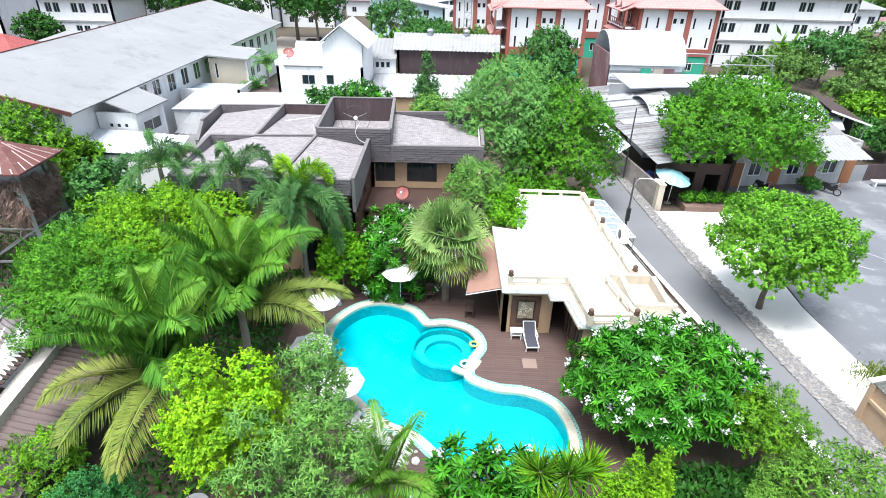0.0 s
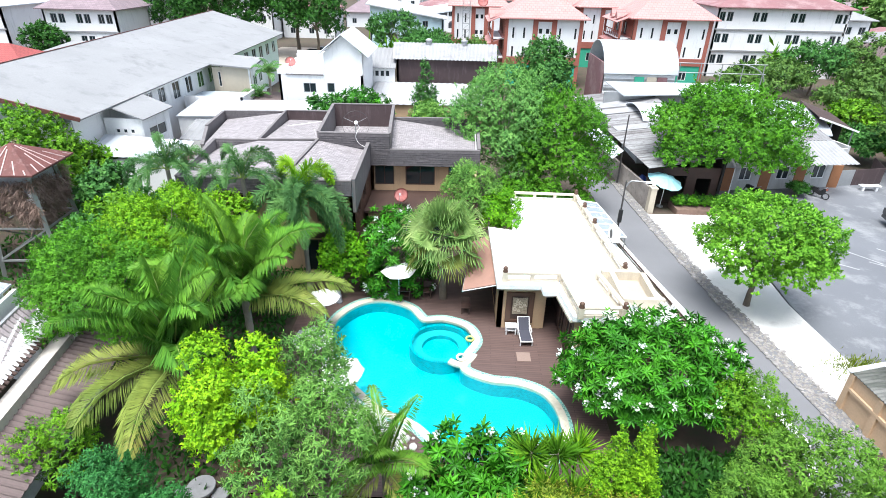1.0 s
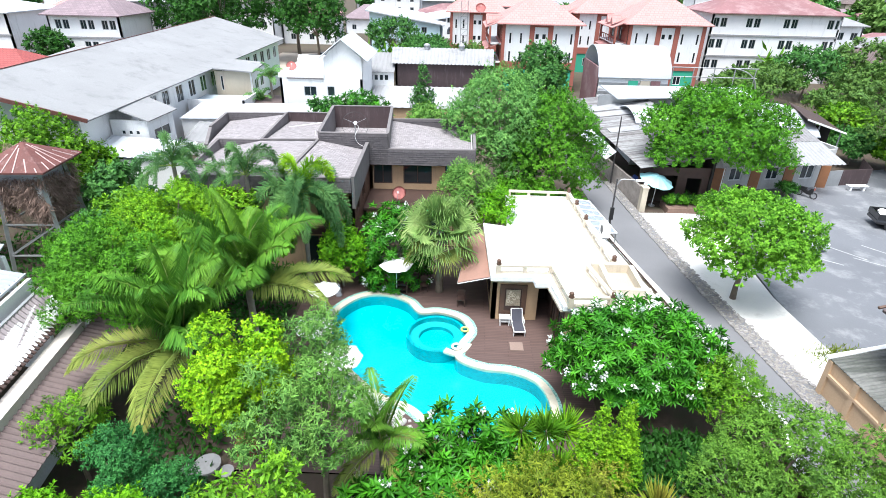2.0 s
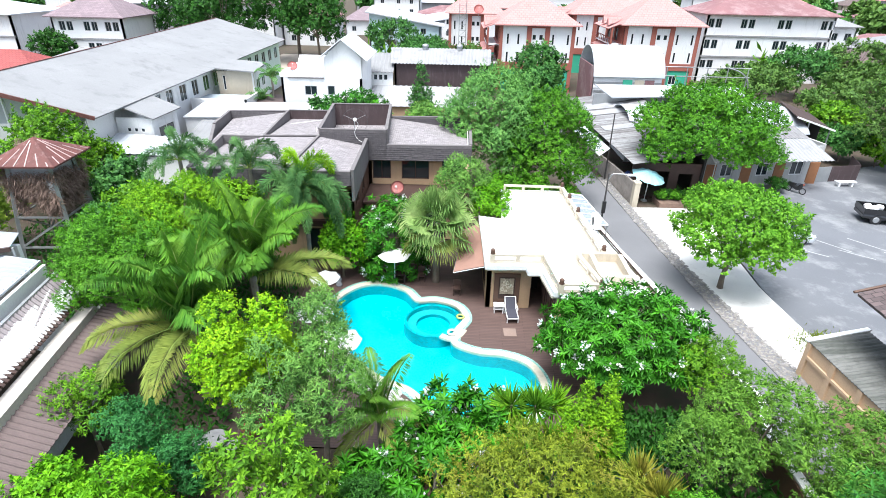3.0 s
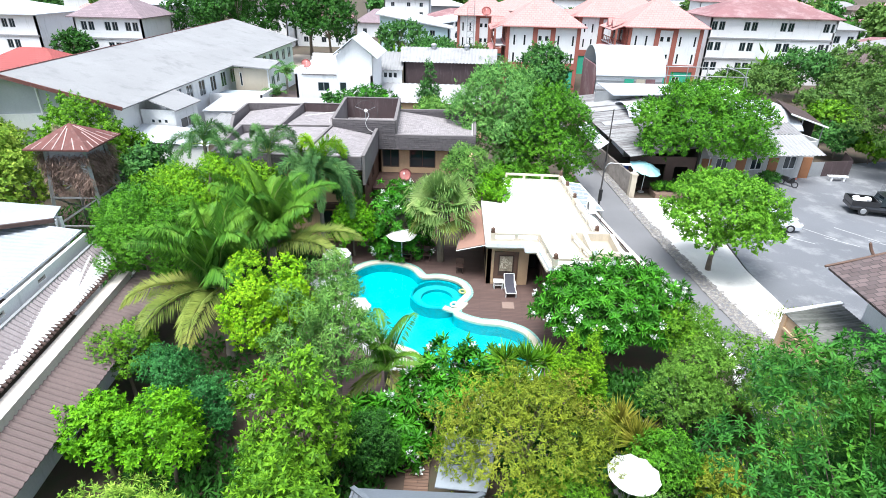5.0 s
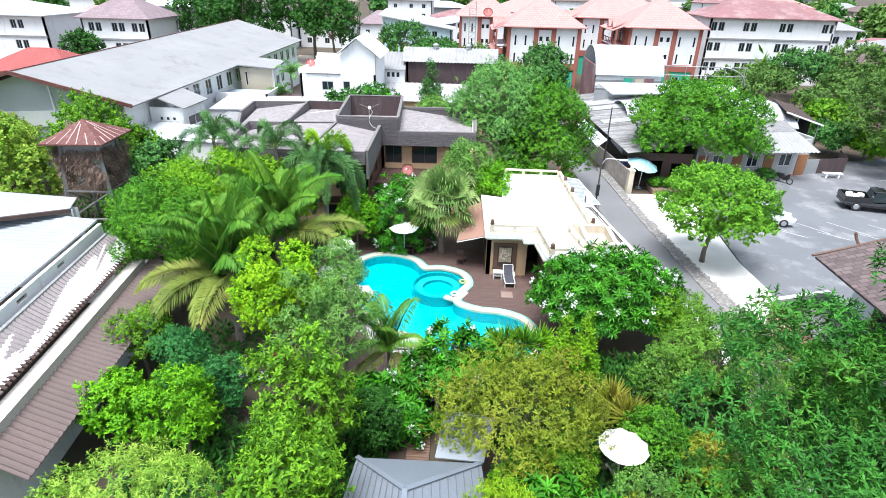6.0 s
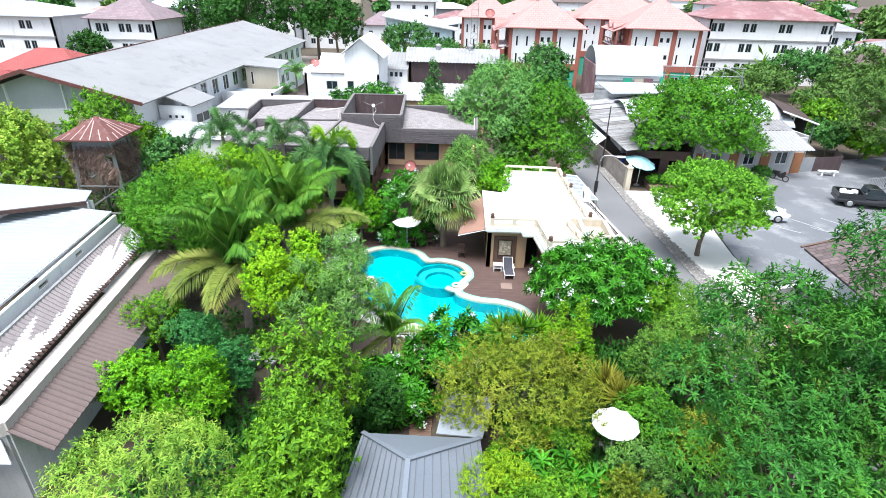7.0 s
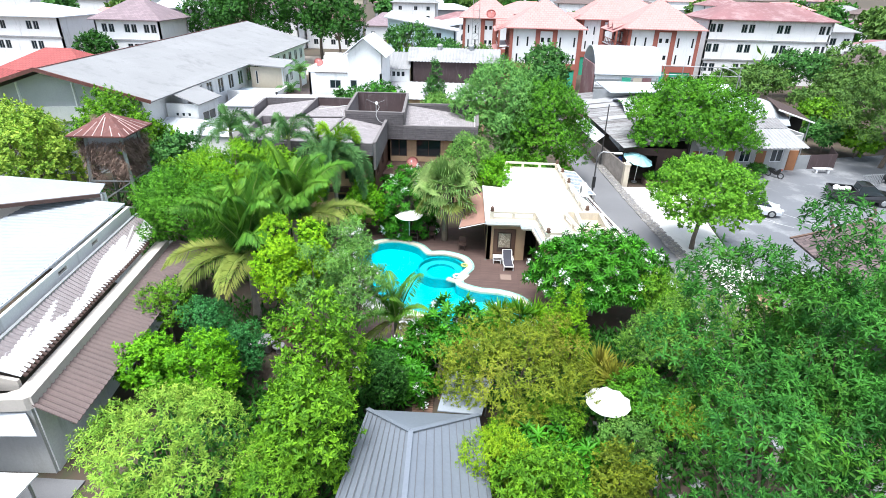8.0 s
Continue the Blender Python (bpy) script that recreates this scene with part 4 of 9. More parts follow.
# walls under the roof
wall("wall", (2.25, 22.95), (4.55, 22.95), 0, 2.72, 0.3, M_BEIGE, pav, label="beige wall behind the carving")
wall("wall", (2.25, 28.6), (2.25, 22.95), 0, 2.72, 0.25, M_BEIGE, pav, [(1.0, 0.05, 3.2, 2.2)], M_GLASS, M_DARKWOOD)
wall("wall", (5.55, 23.6), (5.55, 19.9), 0, 2.72, 0.25, M_DARKWOOD, pav, [(0.4, 0.05, 1.2, 2.1), (2.1, 0.6, 1.2, 1.5)], M_GLASS, M_TEAK, "dark timber wall with glazed door")
wall("wall", (5.55, 19.9), (10.1, 19.75), 0, 2.72, 0.25, M_BEIGE, pav, [(1.2, 0.9, 1.4, 1.2), (3.2, 0.9, 1.2, 1.2)], M_GLASS, M_TEAK)
# back of the recess, its shade painted near-black
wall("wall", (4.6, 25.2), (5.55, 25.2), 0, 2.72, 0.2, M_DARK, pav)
wall("wall", (10.1, 19.75), (8.1, 33.7), 0, 2.72, 0.25, M_CREAM, pav)
wall("wall", (8.1, 33.7), (3.8, 33.7), 0, 2.72, 0.25, M_BEIGE, pav)
wall("wall", (3.8, 33.7), (3.4, 28.7), 0, 2.72, 0.25, M_BEIGE, pav)
wall("wall", (4.55, 25.3), (4.55, 22.98), 0, 2.72, 0.2, M_BEIGE, pav)
wall("wall", (5.75, 25.2), (5.75, 23.6), 0, 2.72, 0.2, M_DARKWOOD, pav)
# carved relief in a timber surround
mural = thing("carved_relief", "square carved stone relief in a dark timber surround on the wall", "relief", (3.4, 22.9, 0.4))
bm = bmesh.new()
for r in ((2.66, 0.42, 4.12, 0.62), (2.66, 2.08, 4.12, 2.28), (2.66, 0.62, 2.92, 2.08), (3.86, 0.62, 4.12, 2.08)):
    box(bm, r[0], 22.84, r[1], r[2], 22.947, r[3])
part("surround", bm, M_TEAK, mural, "dark timber surround")
bm = bmesh.new()
box(bm, 2.92, 22.9, 0.62, 3.86, 22.947, 2.08)
part("backing", bm, M_DARKWOOD, mural)
bm = bmesh.new()
g = 26
vs = [[bm.verts.new((3.0 + 0.78 * i / g, 22.86 - 0.05 * abs(math.sin(9 * (i / g - 0.5) ** 2 * 6 + 7 * (j / g)) * math.cos(5 * j / g + 3 * i / g)), 0.98 + 1.02 * j / g)) for i in range(g + 1)] for j in range(g + 1)]
for j in range(g):
    for i in range(g):
        bm.faces.new((vs[j][i], vs[j][i + 1], vs[j + 1][i + 1], vs[j + 1][i]))
part("carving", bm, M_CARVED, mural, "weathered carved stone panel")
rng_c = random.Random(8)
for i in range(11):
    cx, cz, rr = 3.39 + rng_c.uniform(-0.28, 0.28), 1.49 + rng_c.uniform(-0.4, 0.42), rng_c.uniform(0.06, 0.15)
    bm = bmesh.new()
    turn_ = rng_c.uniform(0, 6)
    tube(bm, [(cx + rr * (1 - k / 14) * math.cos(turn_ + k * 0.62), 22.815, cz + rr * (1 - k / 14) * math.sin(turn_ + k * 0.62)) for k in range(11)], [0.03 - 0.0016 * k for k in range(11)], 5)
    part("scroll", bm, M_CREAM, mural)
# sloping awning over the side terrace
aw = thing("awning", "brown cloth awning stretched over the side terrace", "awning", (1.2, 25, 0))
bm = bmesh.new()
sheet(bm, (0.35, 23.2, 2.15), (2.2, 23.0, 2.72), (2.1, 28.6, 2.8), (1.0, 28.2, 2.45), 0.03)
part("cloth", bm, M_AWNING, aw)
bm = bmesh.new()
tube(bm, [(0.35, 23.15, 2.1), (2.25, 22.95, 2.68)], 0.025, 6)
part("front_bar", bm, M_WHITEP, aw)
for a, b in (((0.35, 23.2, 2.1), (0.95, 28.2, 2.4)), ((0.9, 28.0, 0), (0.9, 28.0, 2.4))):
    bm = bmesh.new()
    tube(bm, [a, b], 0.026, 6)
    part("pole", bm, M_STEEL, aw)
# glazed lean-to and air conditioner on the lane side
lt = thing("glass_canopy", "clear sheet canopy on thin bars beside the white roof", "canopy", (9.3, 31.5, 2.9))
bm = bmesh.new()
sheet(bm, (8.95, 28.4, 2.9), (10.35, 28.7, 2.75), (9.75, 34.0, 2.75), (8.4, 34.0, 2.9), 0.02)
part("sheet", bm, surface("milky_polycarbonate", (0.27, 0.31, 0.36), 0.25, 0.05, 1, 12, bump=0), lt)
for i in range(7):
    f = i / 6
    bm = bmesh.new()
    a_, b_ = Vector((8.95, 28.4, 2.95)).lerp(Vector((8.4, 34.0, 2.95)), f), Vector((10.35, 28.7, 2.8)).lerp(Vector((9.75, 34.0, 2.8)), f)
    bar(bm, a_, b_, 0.07)
    part("rafter", bm, M_WHITEP, lt)
bm = bmesh.new()
bar(bm, (10.35, 28.7, 2.8), (9.75, 34.0, 2.8), 0.06)
part("edge_rail", bm, M_WHITEP, lt)
for x, y in ((10.3, 28.75), (9.72, 33.9)):
    bm = bmesh.new()
    bar(bm, (x, y, -0.06), (x, y, 2.75), 0.06)
    part("post", bm, M_STEEL, lt)
for dx, mm, lab in ((0.0, M_WHITEP, "white water pipe clipped along the roof ledge"), (0.28, M_DARKWOOD, "dark conduit clipped along the roof ledge")):
    pp = thing("roof_edge_pipe", lab, "pipe", (9.5 + dx, 26.5, 2.9))
    bm = bmesh.new()
    tube(bm, [(9.35 + dx, 27.9, 2.84), (9.9 + dx, 24.0, 2.84), (10.55 + dx, 19.4, 2.84)], 0.045, 6)
    part("run", bm, mm, pp)
    for f in (0.1, 0.5, 0.9):
        bm = bmesh.new()
        bx, by = 9.35 + 1.2 * f, 27.9 - 8.5 * f
        bar(bm, (bx - 0.15, by, 2.8), (bx + dx + 0.08, by, 2.8), 0.05)
        part("bracket", bm, M_STEEL, pp)
ac = thing("air_conditioner", "white outdoor air conditioner unit on the roof ledge", "air conditioner", (9.2, 27.6, 3.12))
bm = bmesh.new()
box(bm, 9.0, 27.1, 3.2, 9.4, 28.1, 3.95)
bmesh.ops.bevel(bm, geom=bm.edges, offset=0.03, segments=2)
part("case", bm, M_WHITEP, ac)
bm = bmesh.new()
bmesh.ops.create_circle(bm, cap_ends=True, segments=24, radius=0.27, matrix=pose(8.995, 27.55, 3.58, 0, -90, 0))
part("grille", bm, M_BLACK, ac, "dark fan grille")
bm = bmesh.new()
box(bm, 9.0, 27.2, 3.12, 9.4, 27.28, 3.2)
box(bm, 9.0, 27.95, 3.12, 9.4, 28.03, 3.2)
part("feet", bm, M_BLACK, ac)
# garden wall to the lane
gw = thing("garden_wall", "cream garden wall with a flat coping along the lane", "wall", (11.5, 26, 0), kind="structure")
pts = [(12.75, 5.5), (12.7, 12.4), (13.3, 14.0), (12.25, 20.4), (10.95, 28.0), (9.9, 36.0)]
for a, b in zip(pts, pts[1:]):
    bm = bmesh.new()
    s = Vector((0.12, 0.02))
    prism(bm, [tuple(Vector(a) - s), tuple(Vector(a) + s), tuple(Vector(b) + s), tuple(Vector(b) - s)], -0.06, 1.5)
    part("wall_panel", bm, M_CREAM, gw)
    bm = bmesh.new()
    s *= 1.5
    prism(bm, [tuple(Vector(a) - s), tuple(Vector(a) + s), tuple(Vector(b) + s), tuple(Vector(b) - s)], 1.5, 1.57)
    part("coping", bm, M_WROOF, gw, "white coping")
bm = bmesh.new()
box(bm, 12.52, 5.6, 0.1, 12.6, 12.3, 1.38)
part("timber_face", bm, M_TEAK, gw, "dark red timber facing on the garden side")

# ---- grey metal-roofed garden room ----
# Darker than the sheets: each seam's shadow is put into its colour
M_SEAM = surface("seam_shadow_metal", (0.12, 0.125, 0.14), 0.6, 0.1, 1, 10)
gr = thing("garden_room", "garden room with a grey standing-seam hipped metal roof", "garden house", (-0.8, 0, 0))
AP, RB = Vector((-0.87, 3.55, 3.32)), Vector((-0.55, -7.0, 3.32))
EL, ER, BL, BR = Vector((-2.75, 5.7, 2.2)), Vector((1.5, 5.7, 2.2)), Vector((-3.9, -7.0, 2.0)), Vector((2.8, -7.0, 2.0))
bm = bmesh.new()
for quad in ((EL, AP, RB, BL), (ER, BR, RB, AP)):
    vs = [bm.verts.new(v) for v in quad]
    bm.faces.new(vs)
vs = [bm.verts.new(v) for v in (EL, ER, AP)]
bm.faces.new(vs)
bmesh.ops.recalc_face_normals(bm, faces=bm.faces)
bmesh.ops.solidify(bm, geom=bm.faces, thickness=0.06)
part("roof", bm, M_METALROOF, gr, "smooth grey metal sheets")
for el, bl in ((EL, BL), (ER, BR)):
    for i in range(1, 10):
        bm = bmesh.new()
        bar(bm, AP.lerp(el, i / 9.5) + Vector((0, 0, 0.02)), RB.lerp(bl, i / 9.5) + Vector((0, 0, 0.02)), 0.022, 0.03)
        part("seam", bm, M_SEAM, gr)
for name, a, b in (("ridge_cap", AP, RB), ("hip_cap", AP, EL), ("hip_cap", AP, ER)):
    bm = bmesh.new()
    bar(bm, a + Vector((0, 0, 0.04)), b + Vector((0, 0, 0.04)), 0.16, 0.05)
    part(name, bm, M_METALROOF, gr)
for p, q in (((-2.4, 5.1), (-3.4, -6.8)), ((1.2, 5.1), (2.4, -6.8)), ((-2.4, 5.1), (1.2, 5.1))):
    wall("wall", q if p == (-2.4, 5.1) and q[0] < 0 else p, p if p == (-2.4, 5.1) and q[0] < 0 else q, -0.06, 2.1, 0.15, M_BEIGE, gr)
bm = bmesh.new()
prism(bm, [(-0.1, 6.0), (1.6, 5.9), (2.1, 8.3), (0.2, 8.6)], [2.0, 2.0, 1.75, 1.75], [2.05, 2.05, 1.8, 1.8])
pr = thing("porch_roof", "pale flat sheet porch roof before the garden room", "canopy", (1, 7, 0))
part("sheet", bm, surface("pale_grey_sheet", (0.27, 0.30, 0.34), 0.6, 0.06, 0.6, 10, bump=0.05), pr)
for x, y in ((0.3, 8.3), (1.9, 8.1)):
    bm = bmesh.new()
    tube(bm, [(x, y, -0.06), (x, y, 1.76)], 0.04, 8)
    part("post", bm, M_STEEL, pr)
bw = thing("board_walk", "brown timber boardwalk leading from the garden room", "boardwalk", (-0.85, 9.5, 0), kind="structure")
for i in range(38):
    bm = bmesh.new()
    box(bm, -1.3, 5.6 + 0.16 * i, -0.02, -0.4, 5.6 + 0.16 * i + 0.145, 0.05)
    part("plank", bm, M_PATH, bw)

# ---- neighbouring buildings on the left ----
nb = thing("neighbour_workshop", "low white building with patchy whitewashed tiles and a brown lean-to roof", "building", (-15, 10, 0))
ribbed("tile_roof", (-16.45, 17.0, 3.95), (-14.9, 4.6, 3.95), (-15.97, 4.2, 4.75), (-17.7, 17.4, 4.75), M_OLDTILE, nb, 0.24, 0.05, 0.05, "grey tiles whitewashed in slanting streaks", (0, 1))
for i in range(52):
    f = (i + 0.5) / 52
    p = Vector((-16.42, 17.0, 3.93)).lerp(Vector((-14.87, 4.6, 3.93)), f)
    bm = bmesh.new()
    bar(bm, p + Vector((0.10, 0.0, -0.03)), p + Vector((-0.2, 0.02, 0.09)), 0.13, 0.08)
    part("tile_end", bm, M_DARKWOOD if i % 9 else M_BROWNROOF, nb)
M_PALEBAND = surface("weathered_pale_render", (0.50, 0.46, 0.42), 0.9, 0.08, 0.6, 12, stain=(0.36, 0.32, 0.29), amount=0.4, streak=True)
bm = bmesh.new()
prism(bm, [(-16.38, 17.0), (-15.8, 16.6), (-14.2, 3.95), (-14.85, 4.3)], 3.4, 3.62)
part("gutter_ledge", bm, M_PALEBAND, nb, "pale concrete gutter ledge")
bm = bmesh.new()
prism(bm, [(-15.8, 16.6), (-15.72, 16.6), (-14.12, 3.9), (-14.2, 3.9)], 3.15, 3.66)
part("fascia", bm, M_PALEBAND, nb, "pale fascia board")
ribbed("lean_to_roof", (-14.0, 17.6, 2.75), (-12.6, 3.7, 2.75), (-14.2, 3.9, 3.3), (-15.85, 17.4, 3.3), M_BROWNROOF, nb, 0.26, 0.06, 0.05, "brown ribbed roof sheets", (0, 0, 1))
wall("wall", (-16.0, 17.2), (-14.45, 4.0), -0.06, 3.3, 0.2, M_WHITE, nb)
bm = bmesh.new()
prism(bm, [(-14.85, 4.3), (-14.2, 3.95), (-14.35, 3.8), (-18.5, 3.2), (-18.5, 3.5), (-15.2, 4.05)], 3.1, 3.62)
part("gutter_ledge", bm, M_PALEBAND, nb, "pale ledge turning the corner")
bm = bmesh.new()
prism(bm, [(-14.95, 4.42), (-18.4, 4.0), (-18.4, 4.15), (-14.95, 4.56)], 3.45, [3.86, 5.05, 5.05, 3.86])
part("end_gable", bm, M_PALEBAND, nb, "pale rendered end of the tiled roof")
wall("wall", (-20.5, 3.75), (-14.3, 3.9), -0.06, 3.1, 0.2, M_SHOPWALL, nb, label="stained end wall")
bm = bmesh.new()
sheet(bm, (-18.5, 3.0, 2.45), (-13.85, 3.3, 2.45), (-14.5, 3.85, 2.95), (-18.5, 3.65, 2.95), 0.06)
part("end_sheet", bm, M_ZINC, nb)
bm = bmesh.new()
bar(bm, (-17.72, 17.4, 4.78), (-15.52, 0.6, 4.78), 0.14, 0.08)
part("ridge_flashing", bm, M_STEEL, nb, "grey ridge flashing")
wall("vent_wall", (-15.85, 0.6), (-18.05, 17.4), 4.4, 5.2, 0.15, M_WHITE, nb, [(9.6, 4.82, 0.7, 0.22), (3.2, 4.82, 0.7, 0.22), (12.6, 4.82, 0.6, 0.2)], M_DARK, M_PALEBAND, "low wall with vent blocks")
# zinc roof sheets behind the tiles
zr = thing("zinc_shed", "wide shed roofed with pale shiny zinc sheets", "shed", (-20, 12, 0))
ribbed("roof", (-16.25, 0.5, 5.3), (-18.45, 17.6, 5.3), (-24.5, 19.6, 4.75), (-24.5, -2.0, 4.75), M_ZINC2, zr, 0.4, 0.045, 0.03, "pale zinc sheets", (0, 0, 0, 1))
bm = bmesh.new()
bar(bm, (-16.22, 0.5, 5.25), (-18.42, 17.6, 5.25), 0.06, 0.1)
part("eaves_gutter", bm, M_ZINC, zr, "pale metal gutter")
wall("wall", (-24.3, 19.0), (-18.0, 17.2), -0.06, 4.3, 0.15, M_WHITE, zr, [(1.5, 2.6, 1.0, 0.5)], M_GLASS, M_WHITEP)
zr2 = thing("zinc_shed", "higher pale zinc roof with a dark gutter edge", "shed", (-25, 16, 0))
bm = bmesh.new()
sheet(bm, (-40, 8.0, 5.6), (-20.3, 18.4, 5.5), (-20.5, 19.4, 5.75), (-40, 20.5, 6.1), 0.05)
part("roof", bm, M_ZINC2, zr2)
bm = bmesh.new()
bar(bm, (-40, 7.95, 5.52), (-20.25, 18.35, 5.42), 0.14, 0.2)
part("gutter", bm, M_DARKWOOD, zr2, "dark gutter")
bm = bmesh.new()
tube(bm, [(-20.3, 18.5, 5.4), (-20.3, 18.3, -0.06)], 0.06, 8)
part("downpipe", bm, M_WHITEP, zr2)
wall("wall", (-40, 20.2), (-20.4, 18.9), -0.06, 5.3, 0.2, M_WHITE, zr2)
# yard corner below the lean-to
bm = bmesh.new()
prism(bm, [(-22, -4), (-13.2, -4), (-13.0, 3.6), (-22, 3.6)], -0.1, 0.02)
tagged(part("yard", bm, M_LANE), "stained concrete yard beside the neighbour's building", "yard", kind="structure")
yc = thing("yard_canopy", "low white sheet canopy over the neighbour's yard", "canopy", (-15, 0, 0))
bm = bmesh.new()
sheet(bm, (-19.0, -4.0, 2.4), (-12.9, -4.0, 2.4), (-12.65, 1.75, 2.5), (-19.0, 1.5, 2.5), 0.05)
part("sheet", bm, M_WHITE, yc)
for x, y in ((-12.85, 1.5), (-13.0, -3.7), (-18.6, 1.2)):
    bm = bmesh.new()
    tube(bm, [(x, y, -0.06), (x, y, 2.42)], 0.05, 8)
    part("post", bm, M_STEEL, yc)

# water tower with a rusty pyramid roof and dry vines
tw = thing("water_tower", "old timber tower with a rusty red pyramid roof and dry vines", "tower", (-25.3, 28.2, 0))
c, hw = Vector((-25.3, 28.2, 0)), 2.05
bm = bmesh.new()
turn = Matrix.Translation(c) @ pose(0, 0, 0, 0, 0, 4)
apex = bm.verts.new(turn @ Vector((0, 0, 7.85)))
ring = [bm.verts.new(turn @ Vector((x * hw, y * hw, 6.65))) for x, y in ((-1, -1), (1, -1), (1, 1), (-1, 1))]
low = [bm.verts.new(turn @ Vector((x * hw, y * hw, 6.55))) for x, y in ((-1, -1), (1, -1), (1, 1), (-1, 1))]
for i in range(4):
    j = (i + 1) % 4
    bm.faces.new((ring[i], ring[j], apex))
    bm.faces.new((low[i], low[j], ring[j], ring[i]))
bm.faces.new(low[::-1])
part("roof", bm, M_RUST, tw, "rusty red pyramid roof")
for i in range(4):
    for f in (0.14, 0.3, 0.45, 0.6, 0.78, 0.92):
        a, b = (Vector(((-1, 1, 1, -1)[k % 4] * hw, (-1, -1, 1, 1)[k % 4] * hw, 6.66)) for k in (i, i + 1))
        e = a.lerp(b, f)
        top = e.lerp(Vector((0, 0, 7.86)), 1 - 2 * abs(f - 0.5) - 0.02 if abs(f - 0.5) < 0.49 else 0.1)
        bm = bmesh.new()
        bar(bm, turn @ e, turn @ top, 0.06, 0.05)
        part("roof_rib", bm, surface("pale_rib", (0.5, 0.36, 0.34), 0.8) if not bpy.data.materials.get("pale_rib") else bpy.data.materials["pale_rib"], tw)
for x, y in ((-1, -1), (1, -1), (1, 1), (-1, 1)):
    bm = bmesh.new()
    bar(bm, turn @ Vector((x * 1.75, y * 1.75, -0.06)), turn @ Vector((x * 1.2, y * 1.2, 6.6)), 0.2)
    part("leg", bm, M_STEEL, tw)
for i in range(4):
    s = [Vector((x, y, 0)) for x, y in ((-1, -1), (1, -1), (1, 1), (-1, 1), (-1, -1))]
    for z, r in ((1.2, 1.66), (3.2, 1.5)):
        bm = bmesh.new()
        bar(bm, turn @ (s[i] * r + Vector((0, 0, z))), turn @ (s[i + 1] * r + Vector((0, 0, z))), 0.1)
        part("brace", bm, M_STEEL, tw)
    bm = bmesh.new()
    bar(bm, turn @ (s[i] * 1.66 + Vector((0, 0, 1.2))), turn @ (s[i + 1] * 1.5 + Vector((0, 0, 3.2))), 0.09)
    part("brace", bm, M_STEEL, tw)
bm = bmesh.new()
box(bm, -1.15, -1.15, 5.3, 1.15, 1.15, 6.3, turn)
part("tank_room", bm, surface("weathered_panel", (0.42, 0.43, 0.45), 0.7, 0.12, 0.8, 12), tw, "weathered grey panels under the roof")
vn = thing("dry_vine", "tangle of dry brown vines hanging on the tower", "vine", (-25.3, 28.2, 2.5), kind="stuff")
rs = np.random.RandomState(77)
k = 17000
a = rs.uniform(0, 2 * math.pi, k)
h = rs.uniform(0, 1, k)
sq = 1.35 + 0.35 * rs.rand(k) - 0.25 * (1 - h)
px = np.clip(np.cos(a) * 1.45, -1, 1) * sq
py = np.clip(np.sin(a) * 1.45, -1, 1) * sq
h = np.maximum(h, rs.uniform(0, 1, k) * (0.9 - 0.5 * np.cos(a - 5.6)) + 0.12 * np.sin(7 * a))
pos = np.stack([c.x + px, c.y + py, 3.1 + 3.1 * h], 1)
pos = pos[np.sin(5 * a + 3 * h) + 0.7 * np.sin(9 * h + 3 * a + 1) > -0.85]
k = len(pos)
VINES = (pos, k, rs)

# ---- right: beige wall, shed roof, dark-shingled hall ----
bwl = thing("boundary_wall", "beige boundary wall with raised piers beside the car park", "wall", (18, 13, 0), kind="structure")
pts = [(17.35, 17.6), (17.65, 13.2), (18.0, 8.0), (18.4, 2.0)]
for a, b in zip(pts, pts[1:]):
    bm = bmesh.new()
    prism(bm, [a, (a[0] + 0.2, a[1]), (b[0] + 0.2, b[1]), b], -0.06, 1.9)
    part("wall_panel", bm, M_TAN, bwl)
for i in range(9):
    f = i / 8 * 2.999
    j = int(f)
    p = Vector(pts[j]).lerp(Vector(pts[j + 1]), f - j)
    bm = bmesh.new()
    box(bm, p.x - 0.1, p.y - 0.14, -0.06, p.x + 0.3, p.y + 0.14, 1.93)
    part("pier", bm, M_TAN, bwl)
    if i < 8:
        q = Vector(pts[min(int((i + 1) / 8 * 2.999), 2)]).lerp(Vector(pts[min(int((i + 1) / 8 * 2.999), 2) + 1]), (i + 1) / 8 * 2.999 - min(int((i + 1) / 8 * 2.999), 2))
        bm = bmesh.new()
        bar(bm, (p.x - 0.05, p.y, 1.2), (q.x - 0.05, q.y, 1.2), 0.12, 0.14)
        part("band", bm, M_TAN, bwl)
sh = thing("lean_to_shed", "lean-to shed with weathered ribbed roof behind the beige wall", "shed", (20, 14, 0))
ribbed("roof", (17.25, 17.7, 1.98), (18.2, 3.0, 1.98), (20.9, 2.8, 2.3), (20.3, 18.25, 2.3), M_SHEDROOF, sh, 0.2, 0.04, 0.03, "dirty grey ribbed sheets", (0, 1))
bm = bmesh.new()
bar(bm, (17.15, 17.72, 2.02), (20.4, 18.3, 2.36), 0.24, 0.07)
part("barge_board", bm, M_WHITE, sh, "white barge board")
wall("wall", (20.2, 18.0), (17.5, 17.5), -0.06, 1.95, 0.15, M_TAN, sh)
sala = thing("thai_hall", "dark red timber hall with a shingled upswept roof", "hall", (23, 14, 0))
bm = bmesh.new()
sheet(bm, (18.5, 17.6, 4.75), (18.3, 6.5, 4.75), (22.5, 6.0, 5.9), (22.5, 17.9, 5.9), 0.14)
part("roof", bm, M_SALA, sala, "dark shingles")
bm = bmesh.new()
